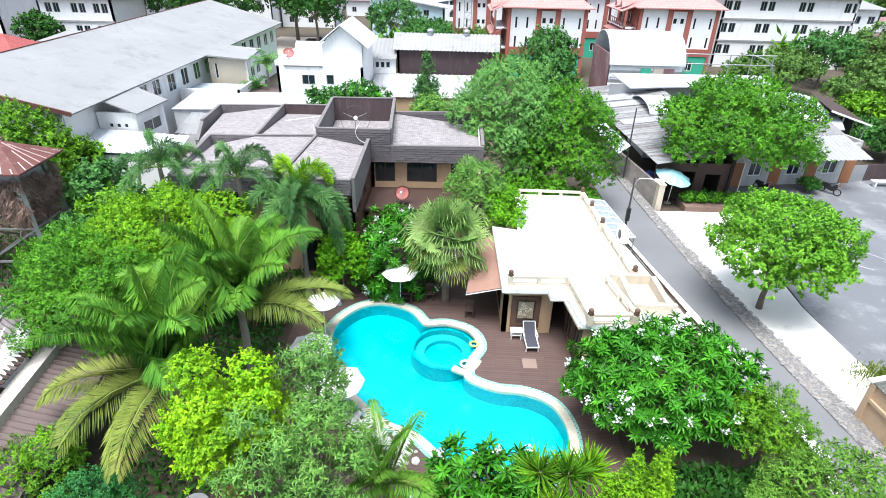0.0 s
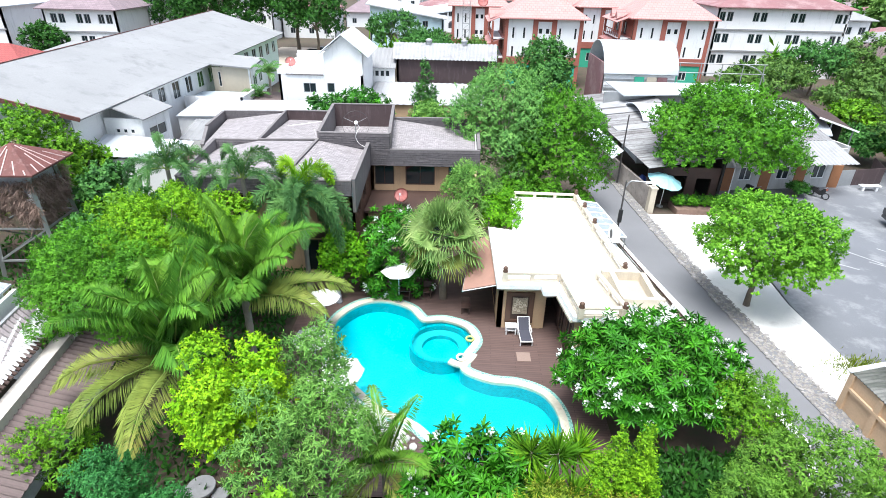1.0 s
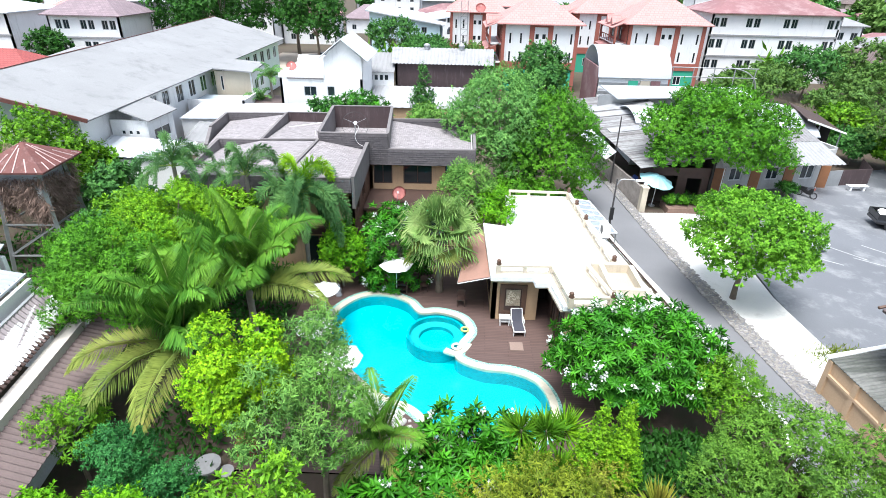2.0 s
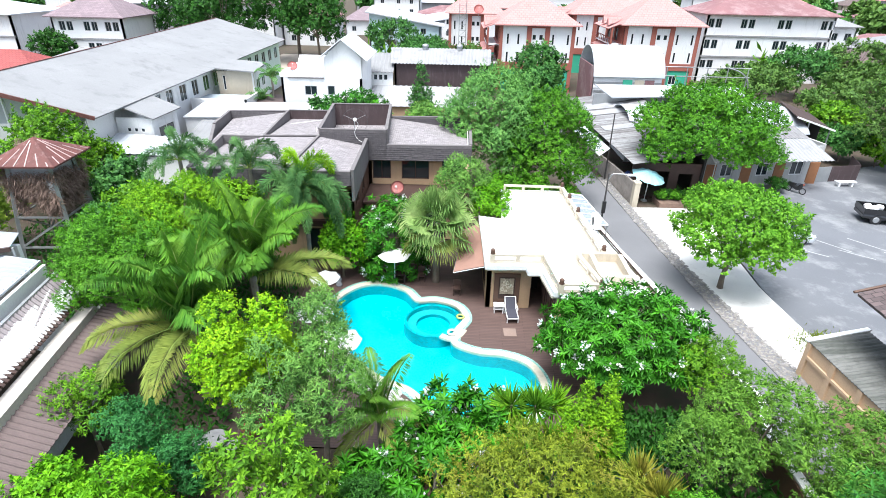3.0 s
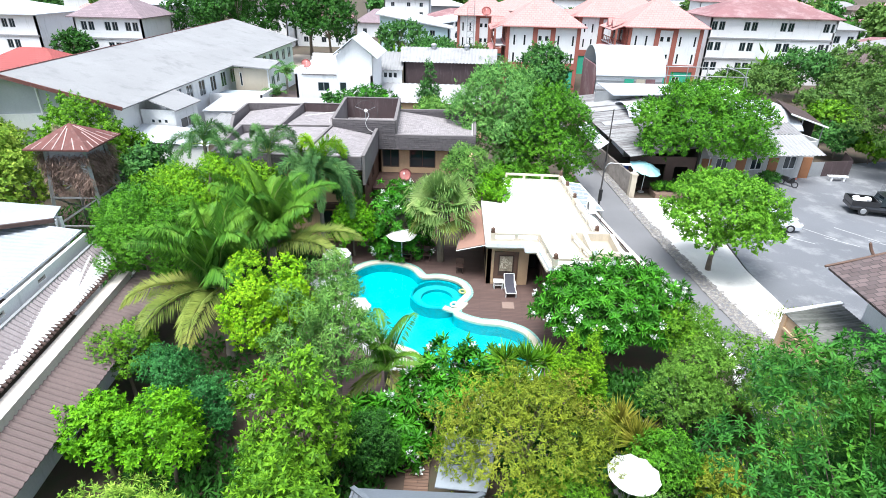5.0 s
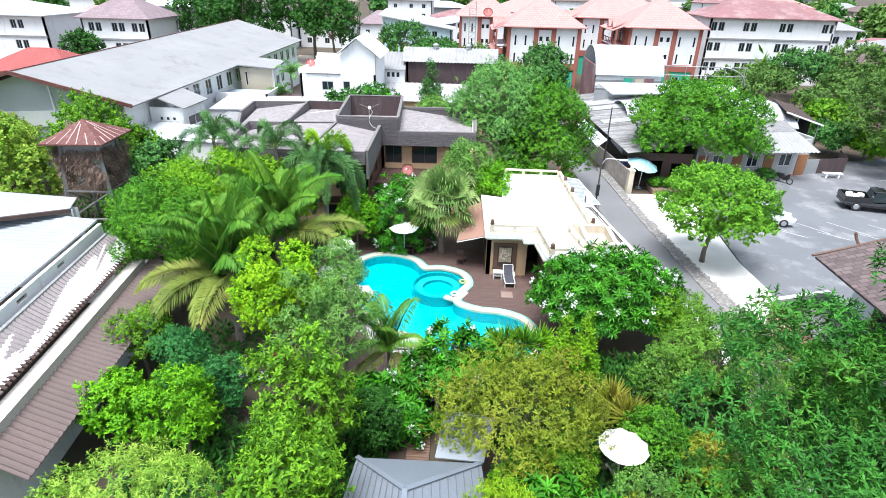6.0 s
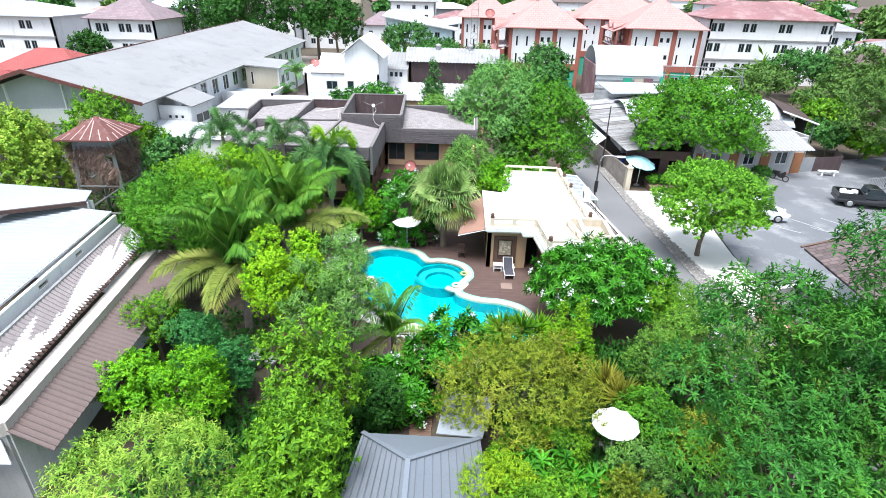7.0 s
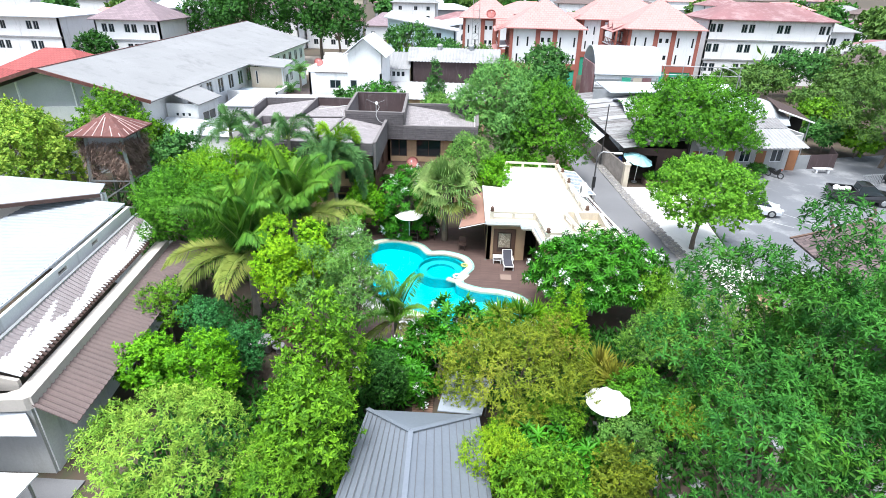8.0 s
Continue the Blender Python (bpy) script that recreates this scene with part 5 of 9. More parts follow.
sheet(bm, (26.8, 6.5, 4.75), (26.8, 17.6, 4.75), (22.5, 17.9, 5.9), (22.5, 6.0, 5.9), 0.14)
part("roof", bm, M_SALA, sala)
bm = bmesh.new()
tube(bm, smooth_loop([(18.4, 17.7, 4.75), (20.4, 17.8, 5.3), (22.5, 18.0, 5.95), (22.6, 18.3, 6.5)], 5, False), [0.07] * 15 + [0.03], 6)
tube(bm, smooth_loop([(20.6, 17.8, 5.35), (20.5, 18.0, 5.6), (20.4, 18.1, 5.95)], 4, False), [0.07] * 8 + [0.02], 6)
part("gable_board", bm, M_TEAK, sala, "carved dark red gable board")
wall("wall", (26.0, 17.0), (20.8, 17.0), -0.06, 4.7, 0.2, M_TEAK, sala, [(2.2, 1.0, 1.4, 1.8)], M_GLASS, M_DARKWOOD)
wall("wall", (20.6, 17.0), (20.6, 15.4), -0.06, 4.9, 0.2, M_WHITE, sala, label="white end wall")
wall("wall", (20.6, 15.4), (20.6, 7.0), -0.06, 4.9, 0.2, M_TEAK, sala, [(0.3, 0.1, 1.6, 4.0), (3.0, 0.1, 1.6, 4.0)], M_DARK, M_TEAK)

# ---- across the lane: sheds, wall, planters, shop houses ----
ls = thing("lane_shed", "long low shed under dirty corrugated sheets along the lane", "shed", (17, 50, 0))
ribbed("roof", (13.0, 63.0, 3.9), (15.2, 40.2, 3.3), (21.5, 40.5, 4.3), (21.5, 62.5, 5.0), M_LANEROOF, ls, 0.3, 0.05, 0.03, "dirty corrugated sheets", (0, 1))
for i, (y, w) in enumerate(((58, 2.2), (55.5, 1.6), (50, 1.4))):
    f = (63 - y) / 22.8
    a = Vector((13.0, 63.0, 4.0)).lerp(Vector((15.2, 40.2, 3.4)), f)
    b = Vector((21.5, 62.5, 5.1)).lerp(Vector((21.5, 40.5, 4.4)), f)
    bm = bmesh.new()
    d = Vector((0.09, -1, -0.03)) * w / 2
    sheet(bm, a.lerp(b, 0.1) - d, a.lerp(b, 0.1) + d, a.lerp(b, 0.6) + d, a.lerp(b, 0.6) - d, 0.02)
    part("patch_sheet", bm, M_FIBRE2, ls, "paler replaced sheet")
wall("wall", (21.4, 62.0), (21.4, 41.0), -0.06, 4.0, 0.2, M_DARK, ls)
wall("wall", (15.6, 41.2), (21.4, 41.2), -0.06, 3.1, 0.2, M_DARKWOOD, ls, [(0.8, 0.1, 2.4, 2.3), (4.0, 0.1, 1.2, 2.1)])
bm = bmesh.new()
sheet(bm, (12.6, 52, 2.9), (13.5, 44.5, 2.6), (14.4, 44.6, 3.3), (13.6, 52, 3.5), 0.02)
part("lower_sheet", bm, M_ZINC, ls)
lw = thing("lane_wall", "grey block wall with a stone gate pier beside the lane", "wall", (14.6, 43, 0), kind="structure")
bm = bmesh.new()
prism(bm, [(14.2, 52.0), (14.4, 52.0), (15.6, 39.6), (15.4, 39.6)], -0.06, [1.55, 1.55, 1.85, 1.85])
part("wall_panel", bm, surface("grey_block", (0.36, 0.32, 0.29), 0.95, 0.2, 0.8, 14, stain=(0.18, 0.155, 0.14), amount=0.6), lw)
bm = bmesh.new()
box(bm, 15.3, 39.0, -0.06, 15.75, 39.6, 2.0)
box(bm, 15.25, 38.95, 2.0, 15.8, 39.65, 2.1)
part("gate_pier", bm, M_CREAM, lw)
bm = bmesh.new()
bmesh.ops.create_uvsphere(bm, u_segments=12, v_segments=8, radius=0.16, matrix=pose(15.52, 39.3, 2.25))
part("globe", bm, M_WHITEP, lw, "white globe lamp", True)
tarp = thing("tarpaulin", "crumpled blue tarpaulin over goods by the lane wall", "tarpaulin", (16.1, 43.4, 0))
bm = bmesh.new()
bmesh.ops.create_icosphere(bm, subdivisions=3, radius=0.65, matrix=pose(16.1, 43.4, 0.9))
for v in bm.verts:
    v.co += Vector((0, 0, 1)) * 0.25 * noise.noise(v.co * 2.2) + Vector((1, 0, 0)) * 0.2 * noise.noise(v.co * 2.9)
    v.co.z = max(v.co.z, 0)
part("cloth", bm, M_BLUEPL, tarp, smooth=True)
# street lamps
def lamp_pole(x, y, h, label, arm):
    ob = thing("street_lamp", label, "street lamp", (x, y, -0.06), group="street lamps")
    bm = bmesh.new()
    tube(bm, [(x, y, -0.06), (x, y, h)], [0.08, 0.05], 8)
    part("pole", bm, surface("dark_pole", (0.07, 0.065, 0.065), 0.6) if not bpy.data.materials.get("dark_pole") else bpy.data.materials["dark_pole"], ob)
    if arm:
        bm = bmesh.new()
        tube(bm, smooth_loop([(x, y, h - 0.5), (x + 0.25, y - 0.05, h - 0.05), (x + 0.7, y - 0.1, h), (x + 1.5, y - 0.2, h - 0.02)], 4, False), 0.04, 6)
        part("arm", bm, M_STEEL, ob)
        bm = bmesh.new()
        box(bm, x + 1.2, y - 0.3, h - 0.08, x + 1.85, y - 0.1, h + 0.03)
        bmesh.ops.bevel(bm, geom=bm.edges, offset=0.03, segments=1)
        part("lamp_head", bm, M_WHITEP, ob)
        bm = bmesh.new()
        box(bm, x - 0.15, y - 0.2, 2.0, x + 0.1, y - 0.05, 2.9)
        part("meter_box", bm, M_BLACK, ob)
lamp_pole(11.1, 32.8, 4.95, "dark curved street lamp with a flat white head", True)
lamp_pole(14.6, 45.5, 6.2, "thin plain dark pole beside the lane wall", False)
# planters and steps before the sheds
pb = thing("planter_bed", "raised brick planter full of green plants before the shed", "planter", (19.8, 39.9, 0))
for i, (x0, x1) in enumerate(((17.5, 19.2), (19.2, 21.0), (21.0, 22.8))):
    bm = bmesh.new()
    box(bm, x0, 38.7, -0.06, x1 - 0.02, 40.6, 0.45)
    part("planter_box", bm, surface("dark_brick", (0.20, 0.13, 0.10), 0.9, 0.25, 2, 14) if not bpy.data.materials.get("dark_brick") else bpy.data.materials["dark_brick"], pb)
shop = thing("shop_house", "single-storey shop row with white walls and a ribbed porch roof", "house", (29, 45, 0))
ribbed("porch_roof", (22.8, 42.0, 2.95), (34.2, 43.7, 2.95), (33.0, 46.3, 4.2), (22.6, 44.6, 4.2), M_FIBRE2, shop, 0.4, 0.09, 0.03, "pale ribbed porch roof", (0, 0, 1))
ribbed("main_roof", (22.6, 44.6, 4.25), (33.0, 46.3, 4.25), (33.4, 50.0, 4.6), (22.6, 49.0, 4.6), M_DIRTYROOF, shop, 0.35, 0.06, 0.03, "dirty ribbed roof", (0, 0, 1))
wall("wall", (22.8, 44.3), (34.6, 46.1), -0.06, 3.6, 0.2, M_SHOPWALL, shop, [(0.5, 0.0, 0.9, 2.1), (2.0, 0.9, 1.2, 1.2), (4.0, 0.0, 0.9, 2.1), (5.6, 0.9, 1.2, 1.2), (7.3, 0.0, 1.0, 2.1), (9.0, 0.9, 1.3, 1.3), (10.9, 0, 0.9, 2.1)], M_GLASS, M_WHITEP, "white wall with wooden doors")
for x in (23.3, 26.8, 30.1, 33.6):
    bm = bmesh.new()
    yy = 44.3 + (x - 22.8) * 0.1525
    box(bm, x, yy - 0.05, 0, x + 0.9, yy + 0.04, 2.1)
    part("door", bm, M_DOORW, shop, "orange-brown wooden door")
wall("wall", (34.6, 46.1), (33.8, 50.0), -0.06, 3.8, 0.2, M_SHOPWALL, shop)
for x, y in ((23.0, 42.2),):
    bm = bmesh.new()
    tube(bm, [(x, y, -0.06), (x, y, 2.9)], 0.04, 8)
    part("post", bm, M_WHITEP, shop)
fc = thing("sheet_fence", "brown and grey sheet metal fence beside the shop", "fence", (37.2, 46.8, 0))
for x0, y0, x1, y1, mm in ((34.8, 46.3, 36.2, 46.6, M_STEEL), (36.2, 46.6, 39.4, 47.3, M_BOARD), (39.4, 47.3, 40.6, 50.5, M_BOARD)):
    bm = bmesh.new()
    prism(bm, [(x0, y0), (x1, y1), (x1, y1 + 0.06), (x0, y0 + 0.06)], -0.06, 1.5)
    part("fence_panel", bm, mm, fc)
bench = thing("bench", "white slab bench on the asphalt before the fence", "bench", (37, 45.6, 0))
bm = bmesh.new()
box(bm, 36.2, 45.2, 0.42, 38.0, 45.7, 0.5)
part("seat", bm, M_WHITE, bench)
for x in (36.4, 37.6):
    bm = bmesh.new()
    box(bm, x, 45.25, 0.0, x + 0.18, 45.65, 0.42)
    part("leg", bm, M_WHITE, bench)
# arched sheds behind the shop
def arched(name, label, x0, x1, y0, y1, z0, rise, material, side=None, parent_cat="shed", lean=0.0):
    """A barrel roof spanning y0 to y1, running from x0 to x1, on end walls."""
    ob = thing(name, label, parent_cat, ((x0 + x1) / 2, (y0 + y1) / 2, 0))
    n = 14
    verts, faces = [], []
    for i in range(n + 1):
        a = math.pi * (0.08 + 0.84 * i / n)
        y = (y0 + y1) / 2 - math.cos(a) * (y1 - y0) / 2
        z = z0 + (math.sin(a) - math.sin(0.08 * math.pi)) * rise
        for x in (x0, x1):
            verts += [(x + lean * (y - y0), y, z), (x + lean * (y - y0), y, z - 0.08)]
    for i in range(n):
        k = 4 * i
        faces += [(k, k + 2, k + 6, k + 4), (k + 1, k + 5, k + 7, k + 3), (k, k + 4, k + 5, k + 1), (k + 2, k + 3, k + 7, k + 6)]
    faces += [(0, 1, 3, 2), (4 * n, 4 * n + 2, 4 * n + 3, 4 * n + 1)]
    adopt("roof", quick("roof", verts, faces), material, ob, "curved pale sheet roof", True)
    if side:
        wall("wall", (x0 + 0.2, y0 + 0.4), (x1 - 0.2, y0 + 0.4), -0.06, z0 - 0.1, 0.15, side, ob, [((x1 - x0) * 0.25, 0.2, 1.6, 2.2), ((x1 - x0) * 0.6, 0.2, 1.4, 2.2)])
        wall("wall", (x1 - 0.3, y0 + 0.5), (x1 - 0.3, y1 - 0.3), -0.06, z0 - 0.1, 0.15, side, ob)
        wall("wall", (x0 + 0.3, y1 - 0.3), (x0 + 0.3, y0 + 0.5), -0.06, z0 - 0.1, 0.15, side, ob)
        wall("wall", (x1 - 0.3, y1 - 0.3), (x0 + 0.3, y1 - 0.3), -0.06, z0 - 0.1, 0.15, side, ob)
    return ob
arched("arched_shed", "white barrel-roofed shed behind the shop row", 28.5, 34.5, 48.5, 61.0, 4.0, 1.9, M_ZINC, M_STEEL)
ds = thing("open_shed", "dark open shed under a sloping brown roof with a pale edge", "shed", (37, 52, 0))
bm = bmesh.new()
sheet(bm, (33.2, 49.2, 5.5), (37.2, 49.5, 4.2), (39.2, 57.0, 4.2), (35.2, 56.5, 5.6), 0.06)
part("roof", bm, M_DARKWOOD, ds, "dark sheet roof")
bm = bmesh.new()
bar(bm, (33.1, 49.15, 5.5), (37.3, 49.45, 4.2), 0.1, 0.16)
part("edge_board", bm, M_WHITE, ds, "pale edge board")
for x, y, z in ((34.6, 49.5, 5.0), (37.0, 49.8, 4.2), (38.9, 56.7, 4.1), (35.3, 56.2, 5.4)):
    bm = bmesh.new()
    tube(bm, [(x, y, -0.06), (x, y, z)], 0.06, 8)
    part("post", bm, M_STEEL, ds)
# near-black back wall stands in for the shade under the roof
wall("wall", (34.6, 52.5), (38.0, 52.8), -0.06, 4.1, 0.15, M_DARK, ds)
wh = arched("warehouse", "tall white barrel-roofed warehouse with striped siding", 16.6, 25.0, 63.0, 72.0, 6.55, 4.1, M_ZINC, M_WHITE)
for i in range(6):
    bm = bmesh.new()
    box(bm, 16.75, 63.32, 3.2 + 0.5 * i, 24.8, 63.39, 3.45 + 0.5 * i)
    part("siding_board", bm, M_STEEL if i % 2 else M_WHITE, wh)
bm = bmesh.new()
prism(bm, [(16.55, 63.8), (16.75, 63.8), (16.75, 71.2), (16.55, 71.2)], -0.06, 7.6)
part("side_tower", bm, M_MAROON, wh, "dark red gable wall")
for x0, mm in ((20.2, M_GREENP), (21.6, M_CREAM), (22.8, M_MAROON)):
    bm = bmesh.new()
    box(bm, x0, 63.25, 4.9, x0 + 1.1, 63.45, 6.2)
    part("shutter", bm, mm, wh)
cn = thing("canopy_shed", "long low white canopy roof before the warehouse", "shed", (24, 60, 0))
bm = bmesh.new()
sheet(bm, (17.6, 57.6, 5.3), (33.5, 60.5, 5.3), (33.5, 63.0, 5.8), (16.6, 61.8, 5.9), 0.12)
part("roof", bm, M_ZINC, cn, "white sheet roof")
wall("wall", (15.8, 58.6), (33.0, 61.2), -0.06, 5.4, 0.15, M_STEEL, cn, [(1.2, 1.0, 2.0, 2.6), (6.0, 1.0, 2.0, 2.6)])
arched("arched_shed", "small white barrel roof over a dark opening", 17.8, 21.2, 51.0, 57.4, 4.3, 1.1, M_ZINC, M_WHITE)
vf = thing("veranda_frame", "thin white steel frame with a curved arm beside the flats", "frame", (31, 68, 0))
for x in (26.5, 29, 31.5, 34, 36.5):
    bm = bmesh.new()
    tube(bm, [(x, 67, -0.06), (x, 67, 7.3)], 0.06, 6)
    part("post", bm, M_STEEL, vf)
for z in (7.3, 6.2):
    bm = bmesh.new()
    tube(bm, [(26.2, 67, z), (36.8, 67, z)], 0.06, 6)
    part("beam", bm, M_STEEL, vf)
bm = bmesh.new()
tube(bm, smooth_loop([(34.0, 67, 7.3), (35.4, 66.8, 6.9), (36.4, 66.7, 6.1), (36.8, 66.7, 5.0)], 5, False), 0.07, 6)
part("curved_arm", bm, M_STEEL, vf)

# ---- the long hall and white houses behind ----
hall = thing("long_hall", "long white hall with a weathered grey gable roof", "hall", (-34, 62, 0))
R0, R1 = Vector((-35.6, 35.6, 9.5)), Vector((-38.6, 91.5, 9.7))
E0, E1 = Vector((-27.2, 37.4, 6.75)), Vector((-27.0, 89.0, 6.95))
W0, W1 = Vector((-44.0, 34.0, 6.75)), Vector((-50.0, 94.0, 6.95))
bm = bmesh.new()
sheet(bm, E0, E1, R1, R0, 0.12)
part("roof_slope", bm, M_FIBRE, hall, "weathered grey roof sheets")
bm = bmesh.new()
sheet(bm, W0, W1, R1, R0, 0.12)
part("roof_slope", bm, M_FIBRE, hall)
bm = bmesh.new()
bar(bm, R0 + Vector((0, -0.1, 0.0)), E0 + Vector((0, -0.1, -0.03)), 0.12, 0.3)
bar(bm, R0 + Vector((0, -0.1, 0.0)), W0 + Vector((0, -0.1, -0.03)), 0.12, 0.3)
bar(bm, R0 + Vector((0, 0, 0.05)), R1 + Vector((0, 0, 0.02)), 0.1, 0.06)
part("barge_board", bm, M_RUST, hall, "dull red barge board and ridge")
opens = [(8.5, 4.6, 1.3, 1.5), (10.4, 4.6, 1.2, 1.5), (12.6, 4.6, 1.4, 1.5)] + [(15.5 + 2.9 * i, 4.4, 1.5, 1.7) for i in range(12)]
wall("wall", (-28.6, 38.4), (-28.0, 88.4), -0.06, 6.8, 0.25, M_WHITE, hall, opens, M_GLASS, M_WHITEP, "white wall with a row of windows")
bm = bmesh.new()
gv = [(-28.6, 38.3, -0.06), (-43.2, 35.6, -0.06), (-43.2, 35.6, 6.6), (-35.6, 36.9, 9.2), (-28.6, 38.3, 6.6)]
fs = [bm.verts.new(v) for v in gv]
bk = [bm.verts.new((x, y + 0.25, z)) for x, y, z in gv]
bm.faces.new(fs)
bm.faces.new(bk[::-1])
for i in range(5):
    bm.faces.new((fs[i], bk[i], bk[(i + 1) % 5], fs[(i + 1) % 5]))
bmesh.ops.recalc_face_normals(bm, faces=bm.faces)
part("gable_wall", bm, surface("dim_gable", (0.47, 0.49, 0.52), 0.6, 0.1, 0.4, 10), hall, "grey glazed gable")
for f in (0.06, 0.36, 0.66, 0.94):
    bm = bmesh.new()
    x = -28.6 + (-43.2 + 28.6) * f
    y = 38.3 + (35.6 - 38.3) * f
    top = 6.6 + 2.6 * (1 - abs(x + 35.6) / 7.3)
    bar(bm, (x, y - 0.06, 0), (x, y - 0.06, top), 0.3, 0.12)
    part("mullion", bm, M_WHITE, hall)
bm = bmesh.new()
bar(bm, (-28.6, 38.22, 5.6), (-43.2, 35.52, 5.4), 0.12, 1.3)
part("gable_band", bm, M_WHITE, hall)
wall("wall", (-28.0, 88.4), (-49.0, 93.5), -0.06, 6.8, 0.25, M_WHITE, hall)
# wing of the hall
wing = thing("hall_wing", "white wing with a grey lean-to roof and a stained wall", "building", (-26, 44.5, 0))
bm = bmesh.new()
sheet(bm, (-24.9, 41.3, 5.78), (-24.55, 45.7, 5.82), (-27.3, 46.1, 6.74), (-27.5, 41.4, 6.72), 0.1)
part("roof", bm, M_FIBRE, wing, "weathered grey sheets")
wall("wall", (-28.4, 41.8), (-25.3, 41.7), -0.06, 5.7, 0.2, M_WHITE, wing, [(0.8, 4.5, 0.35, 0.35), (1.4, 4.5, 0.35, 0.35), (2.0, 4.5, 0.35, 0.35)], M_GLASS, M_WHITEP, "stained white wall")
wall("wall", (-25.3, 41.7), (-24.95, 45.5), -0.06, 5.6, 0.2, M_WHITE, wing, [(0.8, 3.8, 2.4, 1.0)], M_GLASS, M_WHITEP)
wall("wall", (-24.95, 45.5), (-28.0, 45.6), -0.06, 5.7, 0.2, M_WHITE, wing)
cs = thing("yard_roofs", "pale patched sheet roofs in the yard beside the hall", "shed", (-27, 43, 0))
ribbed("roof", (-28.2, 37.6, 4.0), (-20.9, 37.8, 3.7), (-21.2, 41.4, 4.1), (-28.3, 41.4, 4.5), M_ZINC, cs, 0.6, 0.05, 0.03, "pale blue-white sheets", (0, 0, 1))
ribbed("roof", (-24.5, 45.5, 3.0), (-19.2, 44.8, 2.9), (-19.6, 50.0, 3.5), (-24.8, 50.0, 3.6), M_FIBRE, cs, 0.5, 0.05, 0.03, "grey patched sheets", (0, 0, 1))
wall("wall", (-28.0, 37.9), (-21.0, 38.0), -0.06, 3.6, 0.15, M_WHITE, cs)
wall("wall", (-21.0, 38.2), (-19.6, 50.0), -0.06, 2.8, 0.15, M_WHITE, cs)
an = thing("annex", "cream annex with a small grey roof beside the hall", "building", (-25, 66, 0))
bm = bmesh.new()
sheet(bm, (-27.6, 60.6, 6.9), (-22.6, 60.4, 6.6), (-23.2, 66.8, 6.7), (-28.0, 67.0, 7.0), 0.15)
part("roof", bm, M_FIBRE, an)
wall("wall", (-27.2, 61.0), (-23.0, 61.0), -0.06, 6.5, 0.2, M_CREAM, an, [(0.6, 4.4, 0.3, 1.6)], M_GLASS, M_WHITEP)
wall("wall", (-23.0, 61.0), (-23.2, 66.6), -0.06, 6.4, 0.2, M_WHITE, an, [(1.0, 4.3, 1.4, 1.2), (3.2, 4.3, 1.4, 1.2)], M_GLASS, M_WHITEP)
bl = thing("low_roof_tank", "low white-walled roof with a pale blue parapet", "roof", (-24.5, 57, 0))
wall("wall", (-28, 55.0), (-22.0, 55.0), -0.06, 4.6, 0.2, M_WHITE, bl)
wall("wall", (-22.0, 55.0), (-22.0, 59.6), -0.06, 4.6, 0.2, M_WHITE, bl)
bm = bmesh.new()
box(bm, -28, 55.2, 4.0, -22.2, 59.6, 4.15)
part("flat_roof", bm, surface("bluish_roof", (0.45, 0.52, 0.58), 0.7), bl)
st = thing("white_roof_strip", "long low white metal roof running behind the house", "shed", (-18, 52, 0))
bm = bmesh.new()
sheet(bm, (-27.0, 50.6, 3.7), (-8.2, 52.2, 3.7), (-8.4, 56.3, 4.3), (-26.5, 54.9, 4.3), 0.1)
part("roof", bm, M_ZINC, st, "white metal sheets")
wall("wall", (-26.9, 50.8), (-8.3, 52.4), -0.06, 3.6, 0.15, M_WHITE, st)
br = thing("brown_shed", "small brown-roofed shed among palms", "shed", (-20.5, 58.5, 0))
bm = bmesh.new()
sheet(bm, (-23.4, 56.6, 3.6), (-18.6, 56.8, 3.6), (-18.8, 60.5, 4.1), (-23.4, 60.5, 4.1), 0.1)
part("roof", bm, M_BROWNROOF, br)
wall("wall", (-23.2, 57.0), (-18.8, 57.0), -0.06, 3.5, 0.15, M_CREAM, br)
wt = thing("white_house", "white two-storey house with a tall gabled stair tower", "house", (-14, 60, 0))
wall("wall", (-18.6, 57.0), (-9.8, 57.0), -0.06, 6.7, 0.25, M_WHITE, wt, [(2.5, 4.85, 1.35, 1.0), (5.0, 4.9, 0.8, 1.0)], M_GLASS, M_STEEL, "white wall")
wall("wall", (-9.8, 57.0), (-9.8, 64.0), -0.06, 8.8, 0.25, M_WHITE, wt)
wall("wall", (-18.6, 65.0), (-18.6, 57.0), -0.06, 7.2, 0.25, M_WHITE, wt)
wall("wall", (-13.8, 57.03), (-9.8, 57.03), 6.7, 8.8, 0.25, M_WHITE, wt)
wall("wall", (-13.8, 64.0), (-13.8, 57.3), 6.7, 8.8, 0.25, M_WHITE, wt)
wall("wall", (-9.8, 64.5), (-18.6, 65.0), -0.06, 7.6, 0.25, M_WHITE, wt)
bm = bmesh.new()
box(bm, -18.4, 57.3, 6.3, -13.9, 64.8, 6.5)
part("flat_roof", bm, M_WROOF, wt)
wall("parapet", (-18.7, 56.95), (-13.8, 56.95), 6.7, 7.15, 0.2, M_WHITE, wt)
wall("parapet", (-17.6, 61.5), (-13.8, 61.5), 6.5, 8.4, 0.2, M_WHITE, wt)
bm = bmesh.new()
box(bm, -17.8, 56.85, 6.62, -13.9, 56.97, 6.74)
part("string_course", bm, M_COPING, wt)
bm = bmesh.new()
vs = [(-13.8, 57.04, 8.8), (-9.8, 57.04, 8.8), (-11.8, 57.04, 10.6)]
a = [bm.verts.new(v) for v in vs]
